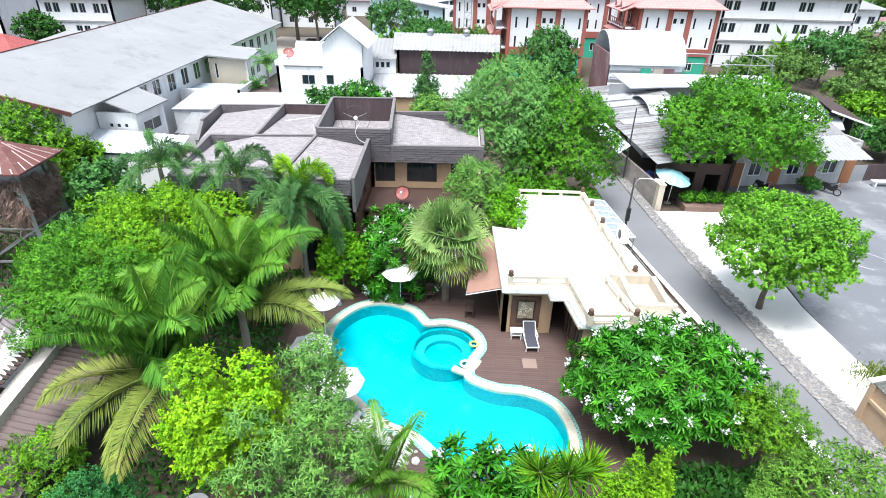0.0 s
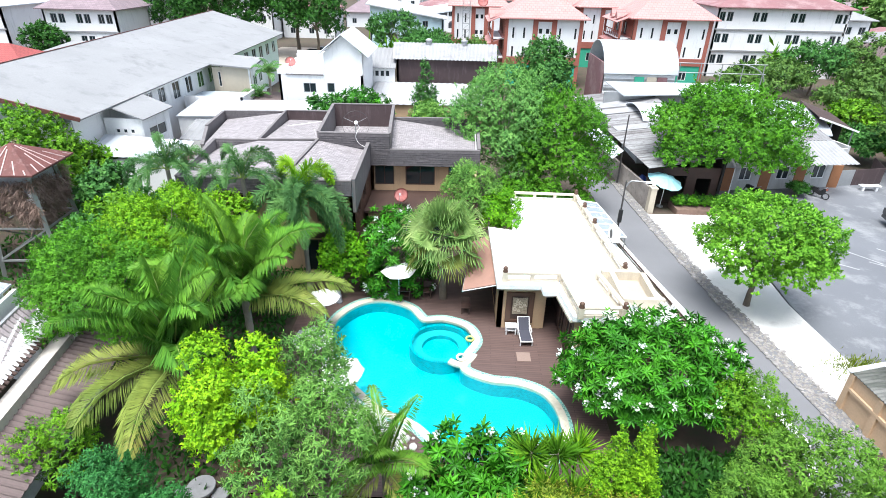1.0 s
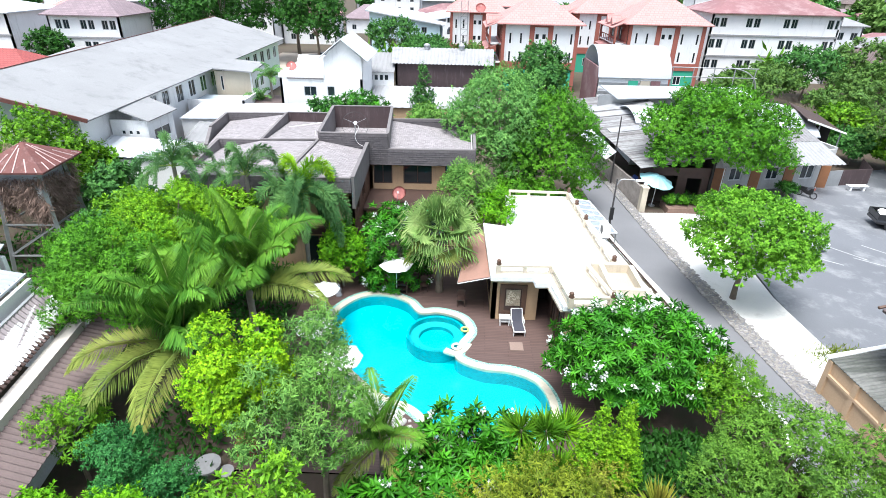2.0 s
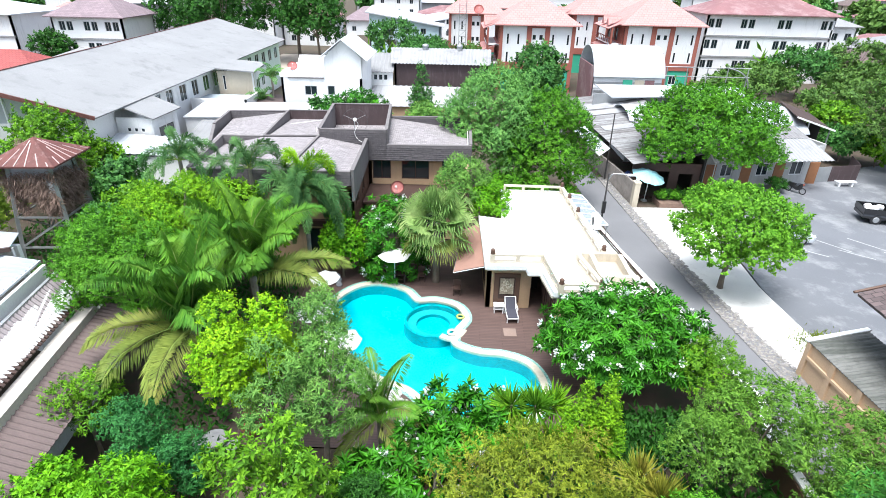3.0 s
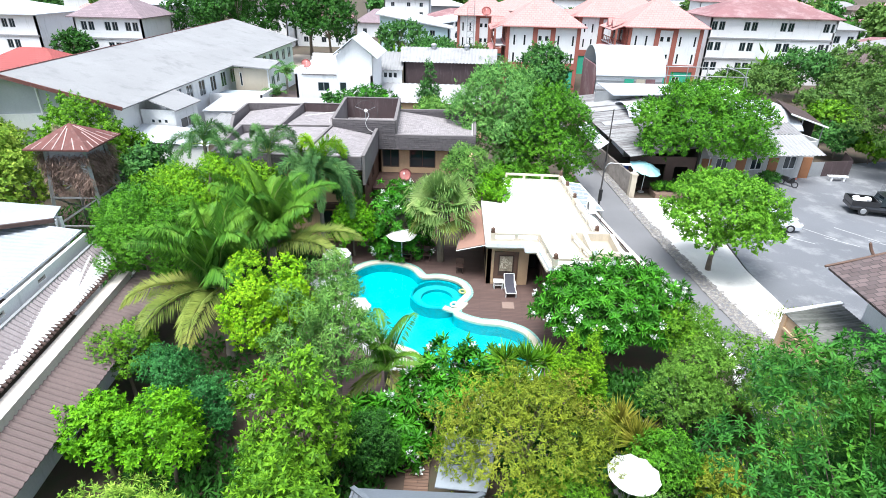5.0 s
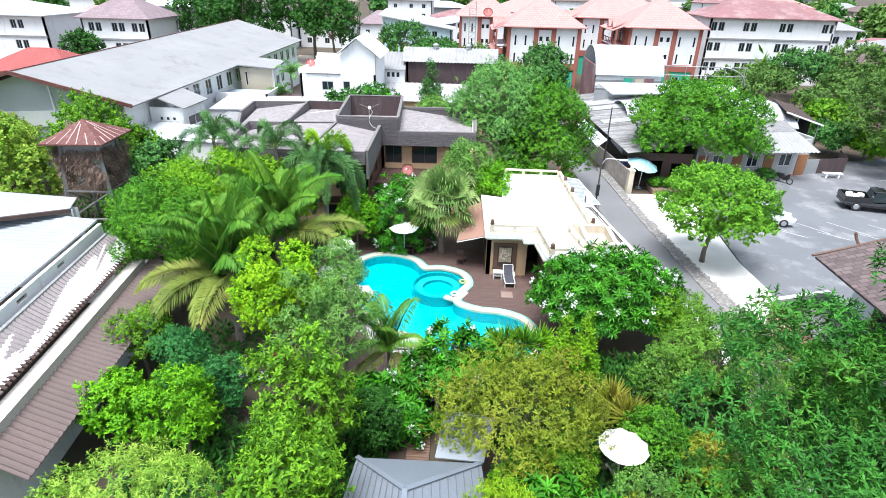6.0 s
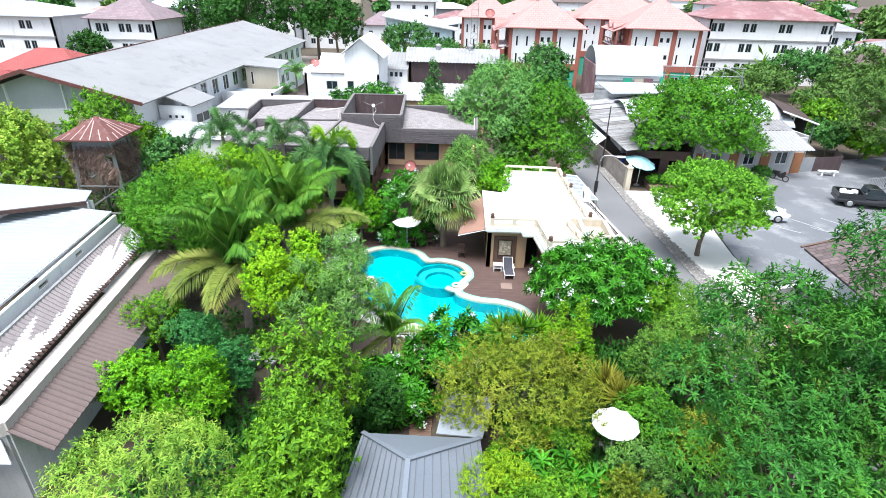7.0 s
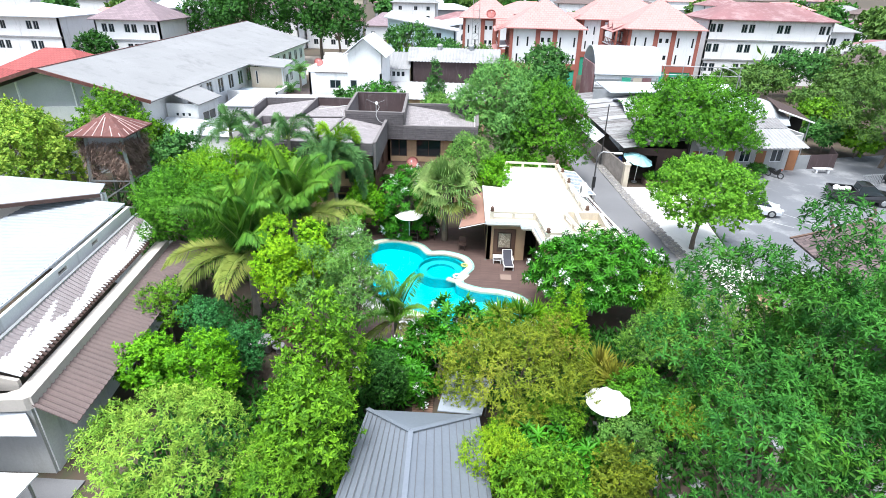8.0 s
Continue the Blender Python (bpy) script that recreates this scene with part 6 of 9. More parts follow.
b = [bm.verts.new((x, y + 0.25, z)) for x, y, z in vs]
bm.faces.new(a)
bm.faces.new(b[::-1])
for i in range(3):
    bm.faces.new((a[(i + 1) % 3], a[i], b[i], b[(i + 1) % 3]))
part("gable", bm, M_WHITE, wt)
ribbed("gable_roof", (-14.5, 56.5, 8.6), (-14.5, 64.4, 8.6), (-11.8, 64.4, 10.7), (-11.8, 56.5, 10.7), M_ZINC, wt, 0.4, 0.05, 0.04, "pale ribbed gable roof", (0, 0, 1))
ribbed("gable_roof", (-9.1, 64.4, 8.6), (-9.1, 56.5, 8.6), (-11.8, 56.5, 10.7), (-11.8, 64.4, 10.7), M_ZINC, wt, 0.4, 0.05, 0.04, "", (0, 0, 1))
dish_ob("satellite_dish", "faded red satellite dish on the flat roof edge", (-18.2, 60.5, 6.5), 0.55, M_PINKDISH, 50, 20)
sd = thing("brown_hall", "dark brown walled hall with a ribbed grey roof", "hall", (-1.5, 68, 0))
ribbed("roof", (-7.6, 65.6, 7.1), (4.6, 65.6, 7.1), (4.8, 69.2, 8.5), (-7.8, 69.2, 8.5), M_FIBRE2, sd, 0.45, 0.09, 0.04, "ribbed grey sheets", (0, 1))
ribbed("roof", (4.8, 73.0, 7.1), (-7.8, 73.0, 7.1), (-7.8, 69.2, 8.5), (4.8, 69.2, 8.5), M_FIBRE2, sd, 0.45, 0.09, 0.04, "", (0, 1))
wall("wall", (-7.2, 66.1), (4.3, 66.1), -0.06, 7.1, 0.25, M_BOARD, sd, label="dark brown boarded wall")
wall("wall", (-7.2, 72.6), (-7.2, 66.1), -0.06, 7.1, 0.25, M_BOARD, sd)
wall("wall", (4.3, 66.1), (4.3, 72.6), -0.06, 7.1, 0.25, M_BOARD, sd)
for x in (-3.5, 0.8):
    bm = bmesh.new()
    tube(bm, [(x, 68.9, 8.2), (x, 68.9, 8.75)], 0.3, 12)
    bmesh.ops.create_uvsphere(bm, u_segments=12, v_segments=6, radius=0.42, matrix=pose(x, 68.9, 8.85) @ Matrix.Diagonal((1, 1, 0.6, 1)))
    part("roof_vent", bm, M_STEEL, sd, "round metal vent", True)
lk = thing("link_roof", "weathered ribbed roof over a tiled link building", "building", (-9, 67, 0))
ribbed("roof", (-11.4, 64.6, 6.2), (-7.2, 64.6, 6.2), (-7.2, 69.5, 7.8), (-11.6, 69.5, 7.8), M_FIBRE, lk, 0.45, 0.08, 0.04, "weathered ribbed sheets", (0, 1))
wall("wall", (-11.2, 65.0), (-7.3, 65.0), -0.06, 6.2, 0.2, M_WHITE, lk, [(0.3 + 0.62 * i, 5.2, 0.5, 0.7) for i in range(5)], M_GLASS, M_WHITEP)
gf = thing("grey_flat_roof", "wide low pale grey sheet roof beyond the house", "shed", (-4, 60, 0))
ribbed("roof", (-9.5, 56.6, 3.9), (3.0, 56.9, 3.9), (3.0, 65.0, 4.6), (-9.6, 65.0, 4.6), surface("pale_grey_sheets", (0.37, 0.37, 0.38), 0.9, 0.08, 0.2, 8, stain=(0.28, 0.27, 0.27), amount=0.4), gf, 0.7, 0.05, 0.04, "pale grey sheets", (0, 0, 1))
wall("wall", (-9.3, 56.9), (2.8, 57.1), -0.06, 3.8, 0.2, M_BEIGE, gf, [(8.0, 1.2, 2.2, 1.2)], M_GLASS, M_DARKWOOD)

# ---- plants ----
def leaf_mesh(name, pos, way, side, length, width, fold=0.25):
    """Many leaves as one mesh: each a folded blade from its base along way, side across it."""
    k = len(pos)
    normal = np.cross(way, side)
    L, W = length[:, None], width[:, None]
    mid = pos + way * L * 0.5
    v = np.empty((k, 4, 3))
    v[:, 0] = pos
    v[:, 1] = mid + side * W * 0.5 + normal * W * fold
    v[:, 2] = pos + way * L - normal * L * 0.12
    v[:, 3] = mid - side * W * 0.5 + normal * W * fold
    me = bpy.data.meshes.new(name)
    me.vertices.add(4 * k)
    me.vertices.foreach_set("co", v.ravel())
    me.loops.add(6 * k)
    base = np.arange(k)[:, None] * 4
    me.loops.foreach_set("vertex_index", (base + np.array([0, 2, 1, 0, 3, 2])).ravel())
    me.polygons.add(2 * k)
    me.polygons.foreach_set("loop_start", np.arange(2 * k) * 3)
    me.update(calc_edges=True)
    return me


def unit(v):
    return v / np.maximum(np.linalg.norm(v, axis=-1, keepdims=True), 1e-6)


def across(way, rs):
    s = np.cross(way, unit(rs.normal(size=way.shape) * 0.5 + np.array([0, 0, 1.0])))
    return unit(s)


def limbs(bm, base, top, tips, r, rs, sides=7):
    """A tapered, slightly bent trunk and limbs to the tips."""
    base, top = np.array(base, float), np.array(top, float)
    bend = rs.normal(size=3) * 0.15 * np.linalg.norm(top - base) * np.array([1, 1, 0.1]) * 0.5
    trunk = [base, base * 0.6 + top * 0.4 + bend * 0.6, top + bend * 0.2]
    tube(bm, trunk, [r * 1.35, r, r * 0.75], sides)
    r *= min(1.0, math.sqrt(7 / len(tips)))
    for t in tips:
        t = np.array(t, float)
        start = trunk[1] * 0.35 + trunk[2] * 0.65
        mid = start * 0.5 + t * 0.5 + np.array([0, 0, 0.12 * np.linalg.norm(t - start)])
        tube(bm, [start, mid, t], [r * 0.5, r * 0.3, r * 0.1], 5)


def tuft_points(centre, axis, per, leaf, wide, rs, opening=(0.5, 1.75), droop=0.0, untidy=False):
    """Rosettes of leaves: the leaves of one tuft share their base point; an untidy tuft has leaves of uneven length at chance angles."""
    k = len(centre)
    leaf = np.broadcast_to(leaf, (k,))
    u = unit(np.cross(axis, rs.normal(size=axis.shape)))
    w = np.cross(axis, u)
    a = (np.arange(per) * 2.399)[None, :] + rs.uniform(0, 6.28, (k, 1))
    th = np.linspace(opening[0], opening[1], per)[None, :] + rs.uniform(-0.25, 0.25, (k, per))
    if untidy:
        a = a + rs.uniform(-0.7, 0.7, (k, per))
        th = th + rs.uniform(-0.25, 0.25, (k, per))
    rad = u[:, None] * np.cos(a)[..., None] + w[:, None] * np.sin(a)[..., None]
    way = axis[:, None] * np.cos(th)[..., None] + rad * np.sin(th)[..., None]
    side = unit(np.cross(way, axis[:, None] + rs.normal(size=way.shape) * 0.12))
    way = unit(way + np.array([0, 0, -droop]))
    over = np.cross(side, way)
    L = (leaf[:, None] * (rs.uniform(0.6, 1.4, (k, per)) if untidy else rs.uniform(0.7, 1.25, (k, per))))[..., None]
    c = centre[:, None]
    v = np.empty((k, 1 + 3 * per, 3))
    v[:, 0] = centre
    mid = c + way * L * 0.5 + over * L * 0.06
    v[:, 1::3] = mid + side * L * wide * 0.5
    v[:, 2::3] = c + way * L - over * L * 0.12
    v[:, 3::3] = mid - side * L * wide * 0.5
    return v


def tufts_to_mesh(name, v):
    k, per = len(v), (v.shape[1] - 1) // 3
    one = np.concatenate([[0, 1 + 3 * j, 2 + 3 * j, 0, 2 + 3 * j, 3 + 3 * j] for j in range(per)])
    me = bpy.data.meshes.new(name)
    me.vertices.add(k * (1 + 3 * per))
    me.vertices.foreach_set("co", v.ravel())
    me.loops.add(6 * k * per)
    me.loops.foreach_set("vertex_index", (np.arange(k)[:, None] * (1 + 3 * per) + one).ravel())
    me.polygons.add(2 * k * per)
    me.polygons.foreach_set("loop_start", np.arange(2 * k * per) * 3)
    me.update(calc_edges=True)
    return me


def tuft_mesh(name, centre, axis, per, leaf, wide, rs, opening=(0.5, 1.75), droop=0.0, untidy=False):
    return tufts_to_mesh(name, tuft_points(centre, axis, per, leaf, wide, rs, opening, droop, untidy))


def even_directions(k, rs):
    """Directions spread evenly over a sphere, each a little astray."""
    i = np.arange(k) + 0.5
    z = 1 - 2 * i / k
    a = i * 2.39996 + rs.uniform(0, 6.28)
    q = np.sqrt(1 - z * z)
    return unit(np.stack([q * np.cos(a), q * np.sin(a), z], 1) + rs.normal(size=(k, 3)) * 0.55 / math.sqrt(k))


def broad_tree(label, at, height, radius, leaves, bark=None, crown_low=None, flat=1.0, leaf=0.2, wide=0.4, lobes=9, density=1.0, seed=1, droop=0.0, ground=-0.06, name="tree", category="tree", squash=1.0, per=5, ragged=0.14, clump=1.0, tops=(), layered=False, lift=0.6, stem=0.0):
    """A spreading tree: boughs of uneven size on limbs, each set with leafy shoots that stand apart, older leaves inside and new leaves at the shoots' ends. at: trunk foot; squash: depth of the crown against its width."""
    rs = np.random.RandomState(seed)
    x, y = at
    low = height * 0.35 if crown_low is None else crown_low
    centre = np.array([x, y, (low + height) / 2])
    half = np.array([radius, radius * squash, (height - low) / 2])
    ob = thing(name, label, category, (x, y, ground))
    n = lobes + 4
    i = np.arange(n)
    h = np.clip((-0.2 if layered else -0.62) + (1.16 if layered else 1.58) * (i + 0.5) / n + rs.uniform(-0.1, 0.1, n), -0.75, 0.97)
    a = 2 * math.pi * i * 0.618 + rs.uniform(-0.5, 0.5, n)
    ring = np.sqrt(1 - h * h)
    size = clump * 0.86 * math.sqrt(3.2 / n) * rs.uniform(0.58, 1.3, n)
    reach = np.clip(1.0 - size * 0.82, 0.35, 0.85) * rs.uniform(0.88, 1.12, n)
    lobe_c = centre + half * np.stack([np.cos(a) * ring, np.sin(a) * ring, h * flat], 1) * reach[:, None]
    mean = (half[0] * half[1] * half[2]) ** (1 / 3)
    stretch = half / mean
    stretch = stretch / stretch.mean() * (np.array([1.05, 1.05, 0.7]) if layered else np.array([1, 1, 0.85]))
    lobe_r = size * mean
    for dx, dy, z, rr in tops:
        lobe_c = np.vstack([lobe_c, (x + dx, y + dy, z - rr * 0.8)])
        lobe_r = np.append(lobe_r, rr)
    n = len(lobe_r)
    step = leaf * 2.35 / math.sqrt(density)
    P, A, I = [], [], []
    for j in range(n):
        k = int(4 * math.pi * lobe_r[j] ** 2 / step ** 2) + 8
        d = even_directions(k, rs)
        d = d[(d[:, 2] > (-0.05 if layered else -0.3)) | (rs.uniform(size=k) < (0.12 if layered else 0.3))]
        nk = int(np.clip(4 * math.pi * lobe_r[j] ** 2 / max(0.5, 4.6 * leaf) ** 2, 8, 46))
        knob = unit(even_directions(nk, rs) + rs.normal(size=(nk, 3)) * 0.3 / math.sqrt(nk))
        near = d @ knob.T
        which = near.argmax(axis=1)
        rise = np.clip(1 - np.arccos(np.clip(near.max(axis=1), -1, 1)) / (0.62 * math.sqrt(4 * math.pi / nk)), 0, 1)
        tall = rs.uniform(0.8, 1.18, nk)[which]
        keep0 = (rise > 0.12) | (rs.uniform(size=len(d)) < 0.35)
        d, rise, tall = d[keep0], rise[keep0], tall[keep0]
        r = lobe_r[j] * (0.58 + 0.5 * np.sqrt(rise) * tall) * rs.uniform(0.93, 1.08, len(d))
        loose = rs.uniform(size=len(d)) < ragged * 0.7
        r[loose] *= rs.uniform(1.05, 1.25, loose.sum())
        p = lobe_c[j] + d * r[:, None] * stretch
        keep = np.ones(len(p), bool)
        for q in range(n):
            if q != j:
                keep &= np.linalg.norm((p - lobe_c[q]) / stretch, axis=1) > 0.74 * lobe_r[q]
        P.append(p[keep])
        A.append(d[keep])
        I.append(lobe_c[j] + (d * (r * rs.uniform(0.45, 0.78, len(d)))[:, None] * stretch)[keep & (rs.uniform(size=len(d)) < (0.2 if layered else 0.36))] if keep.any() else p[keep])
    P, A, I = np.concatenate(P), np.concatenate(A), np.concatenate([q for q in I if q.ndim == 2])
    A = unit(A * (0.45 if layered else 0.9) + unit(P - centre) * 0.25 + np.array([0, 0, lift]) + rs.normal(size=A.shape) * 0.22)
    sz = leaf * rs.uniform(0.8, 1.25, len(P))
    sit = A * (sz * 0.75)[:, None]
    low_w = tuft_points(P - sit * 0.35, A, per, sz * 1.15, wide, rs, (1.1, 1.95), droop + 0.1, True)
    mid_w = tuft_points(P + sit * 0.3, A, per, sz * 1.05, wide, rs, (0.75, 1.45), droop, True)
    tip_w = tuft_points(P + sit, A, per, sz * 0.85, wide, rs, (0.25, 1.1), droop, True)
    up = unit(unit(I - centre) * 0.6 + np.array([0, 0, 0.7]) + rs.normal(size=I.shape) * 0.3)
    inn = tuft_points(I, up, per, leaf * 1.5, wide * 1.15, rs, (0.7, 1.8), droop, True)
    bm = bmesh.new()
    limbs(bm, (x, y, ground - 0.1), (x + rs.uniform(-0.2, 0.2), y, low + (height - low) * 0.35), lobe_c, stem or max(0.06, (0.008 if layered else 0.018) * height), rs)
    part("trunk", bm, bark or M_BARK, ob)
    crown = tagged(adopt("crown", tufts_to_mesh("crown", np.concatenate([low_w, mid_w, inn])), leaves, ob), kind="stuff")
    tagged(adopt("new_leaves", tufts_to_mesh("new_leaves", tip_w), NEW_LEAVES[leaves.name], crown, "paler young leaves at the shoot ends"), kind="stuff")
    return ob


def frangipani(label, at, height, radius, seed=2, tips=110, low=0.9, flowers=0.4, leaf=0.42, squash=1.0):
    """A low domed tree: rosettes of long leaves at the ends of thick forked branches, white flower heads."""
    rs = np.random.RandomState(seed)
    x, y = at
    ob = thing("frangipani_tree", label, "tree", (x, y, -0.06))
    d = unit(rs.normal(size=(tips, 3)) * np.array([1, 1, 0.75]) + np.array([0, 0, 0.45]))
    d[:, 2] = np.maximum(d[:, 2], -0.25 if radius < 3 else 0.05)
    r = rs.uniform(0.72, 1.06, (tips, 1)) * (1 + 0.09 * np.sin(d[:, :1] * 9 + seed) * np.cos(d[:, 1:2] * 8 + d[:, 2:] * 5))
    r[: tips // 6] *= 0.7
    c = np.array([x, y, low]) + d * r * np.array([radius, radius * squash, height - low])
    ax = unit(d + np.array([0, 0, 0.5]) + rs.normal(size=d.shape) * 0.2)
    adopt("crown", tuft_mesh("crown", c, ax, 15, leaf * 1.05, 0.26, rs, (0.45, 1.75), 0.1), L_FRANG, ob)
    k = int(tips * flowers)
    if k:
        pick = rs.choice(tips, k, replace=False)
        idx = np.repeat(pick, 18)
        pos = c[idx] + ax[idx] * 0.2 + rs.normal(size=(len(idx), 3)) * 0.08
        way = unit(ax[idx] + rs.normal(size=(len(idx), 3)) * 0.8)
        ln = 0.13 * rs.uniform(0.7, 1.2, len(idx))
        tagged(adopt("blossom", leaf_mesh("blossom", pos, way, across(way, rs), ln, ln * 0.8, 0.1), L_PETAL, ob, "white flower clusters"), kind="stuff")
    bm = bmesh.new()
    limbs(bm, (x, y, -0.15), (x, y, low + 0.3), c[::3] - ax[::3] * 0.1, 0.12, rs)
    part("trunk", bm, M_PALE_BARK, ob)
    return ob


def frond(rs, start, way, length, droop, leaflets, leaflet, hang=0.3, plume=False):
    """Leaflets of one feather frond (two pieces each, the outer one hanging), and its rib."""
    pts = []
    p, d = np.array(start, float), unit(np.array(way, float))
    steps = 12
    for i in range(steps + 1):
        pts.append(p.copy())
        p = p + d * length / steps
        sag, push = (0.3 + 1.7 * (i / steps), 0.12) if plume else (0.1 + 1.8 * (i / steps) ** 1.5, 0.5)
        d = unit(d + np.array([0, 0, -droop * sag / steps * 2.2]) + unit(np.array([way[0], way[1], 0.0]) + 1e-6) * droop * push / steps)
    pts = np.array(pts)
    f = np.linspace(0.1, 0.99, leaflets)
    i = np.minimum((f * steps).astype(int), steps - 1)
    w = (f * steps - i)[:, None]
    pos = pts[i] * (1 - w) + pts[i + 1] * w
    tan = unit(pts[i + 1] - pts[i])
    flatways = np.array([way[0], way[1], 0.0]) + 1e-6
    side = unit(np.cross(flatways, np.array([0, 0, 1.0])) + rs.normal(size=3) * 0.1)[None, :] * np.ones((leaflets, 1))
    up = unit(np.cross(side, tan))
    prof = np.sin(np.pi * np.clip(0.2 + 0.76 * f, 0, 1)) ** 0.6
    P, W, S, N = [], [], [], []
    for s in (-1, 1):
        if plume:
            t = rs.uniform(0, 2 * math.pi, leaflets)[:, None]
            wv = unit(side * np.cos(t) + up * np.sin(t) + tan * 0.7)
        else:
            wv = unit(side * s * 0.75 + up * 0.3 + tan * (0.75 + 0.6 * f[:, None] ** 2) + rs.normal(size=side.shape) * 0.06)
        n = leaflet * prof * rs.uniform(0.8, 1.15, leaflets)
        sd = unit(np.cross(wv, up + 0.25 * side * s))
        wv2 = unit(wv + np.array([0, 0, -hang * 2.2]) + rs.normal(size=side.shape) * 0.08)
        P += [pos, pos + wv * (n * 0.5)[:, None]]
        W += [wv, wv2]
        S += [sd, unit(np.cross(wv2, up + 0.25 * side * s))]
        N += [n * 0.58, n * 0.6]
    return pts, np.concatenate(P), np.concatenate(W), np.concatenate(S), np.concatenate(N)


def palm(name, label, at, crown_z, fronds=14, length=3.0, leaflets=46, leaflet=0.7, droop=0.9, leaves=None, seed=3, trunk_r=0.14, top_tilt=1.4, low_tilt=-0.1, hang=0.3, width=0.07, dry=2, lean=(0, 0), plume=False, dry_at=(), spear=None):
    """A feather palm: upright young fronds in the middle, older ones spreading and hanging, each a part of its own."""
    rs = np.random.RandomState(seed)
    x, y = at
    ob = thing(name, label, "palm", (x, y, -0.06))
    top = np.array([x + lean[0], y + lean[1], crown_z])
    for i in range(fronds):
        a = i * 2.399 + rs.uniform(-0.2, 0.2)
        e = top_tilt + (low_tilt - top_tilt) * (i / (fronds - 1)) ** (0.85 if plume else 1.3) + rs.uniform(-0.1, 0.1)
        old = i >= fronds - dry
        if dry_at and old:
            a, e = dry_at[(i - fronds + dry) % len(dry_at)], low_tilt - 0.3
        way = (math.cos(a) * math.cos(e), math.sin(a) * math.cos(e), math.sin(e))
        pts, p, w, sd, n = frond(rs, top + rs.normal(size=3) * 0.05, way, length * rs.uniform(0.85, 1.1), droop * rs.uniform(0.8, 1.2), leaflets, leaflet, hang, plume)
        mat = L_DRY if old else spear if spear and i < 2 else leaves or L_PALM
        fr = adopt("frond", leaf_mesh("frond", p, w, sd, n, np.full(len(n), width) * rs.uniform(0.8, 1.2, len(n)), 0.2), mat, ob, "yellowing old frond" if old else "")
        bm = bmesh.new()
        tube(bm, [pts[0], pts[3], pts[6], pts[9], pts[12]], [0.04, 0.032, 0.024, 0.015, 0.006], 4)
        part("rib", bm, L_RIB, fr)
    bm = bmesh.new()
    b0 = np.array([x, y, -0.15])
    n = 10
    path = [b0 + (top - b0) * (i / n) + np.array([lean[0], lean[1], 0]) * (-(i / n) * (1 - i / n)) for i in range(n + 1)]
    tube(bm, path, [trunk_r * (1.5 - 0.5 * min(1, 3 * i / n)) * (1.06 if i % 2 else 0.97) for i in range(n + 1)], 9)
    part("trunk", bm, M_PALE_BARK, ob)
    return ob


def fan_palm(at, crown_z, leaves=34, reach=1.25, blade=1.15, seed=5):
    """Stalks with wide split fans whose narrow tips hang straight down; each fan is a part of its own."""
    rs = np.random.RandomState(seed)
    x, y = at
    ob = thing("fan_palm", "fan palm with wide split leaves and hanging tips", "palm", (x, y, -0.06))
    for i in range(leaves):
        a = i * 2.399
        e = 1.35 - 1.95 * (i / leaves) ** 0.9 + rs.uniform(-0.2, 0.2)
        way = unit(np.array([math.cos(a) * math.cos(e), math.sin(a) * math.cos(e), math.sin(e)]))
        hub = np.array([x, y, crown_z]) + way * reach * rs.uniform(0.55, 1.12) + np.array([0, 0, -0.2 * (1 - math.sin(e))])
        side = unit(np.cross(way, np.array([0, 0, 1.0]) + rs.normal(size=3) * 0.2))
        over = unit(np.cross(side, way))
        lean = rs.uniform(-0.8, 0.8)
        side, over = side * math.cos(lean) + over * math.sin(lean), over * math.cos(lean) - side * math.sin(lean)
        segs = 24
        t = (np.arange(segs) / (segs - 1) - 0.5) * 3.3
        w = unit(way * np.cos(t)[:, None] + side * np.sin(t)[:, None] + np.array([0, 0, -0.18]) + over * 0.1)
        sd = unit(np.cross(w, over + 0.3 * side * np.where(np.arange(segs) % 2, 1, -1)[:, None]))
        ln = blade * (0.75 + 0.25 * np.cos(t * 0.7)) * rs.uniform(0.9, 1.1, segs)
        tip = hub + w * ln[:, None] * 0.86
        w2 = unit(w * 0.7 + np.array([0, 0, -1.0]) + rs.normal(size=w.shape) * 0.08)
        sd2 = unit(np.cross(w2, over))
        P = np.concatenate([np.tile(hub, (segs, 1)), tip])
        W = np.concatenate([w, w2])
        S = np.concatenate([sd, sd2])
        N = np.concatenate([ln, blade * rs.uniform(0.35, 0.75, segs)])
        old = i > leaves - 6
        fan = adopt("fan", leaf_mesh("fan", P, W, S, N, np.concatenate([np.full(segs, 0.12), np.full(segs, 0.055)]), 0.2), L_DRY if old else L_FAN, ob, "dry hanging fan" if old else "")
        bm = bmesh.new()
        tube(bm, [(x, y, crown_z), hub], 0.022, 4)
        part("stalk", bm, L_FAN, fan)
    bm = bmesh.new()
    tube(bm, [(x, y, -0.15), (x, y, crown_z * 0.5), (x, y, crown_z)], [0.24, 0.2, 0.2], 9)
    part("trunk", bm, M_BARK, ob)


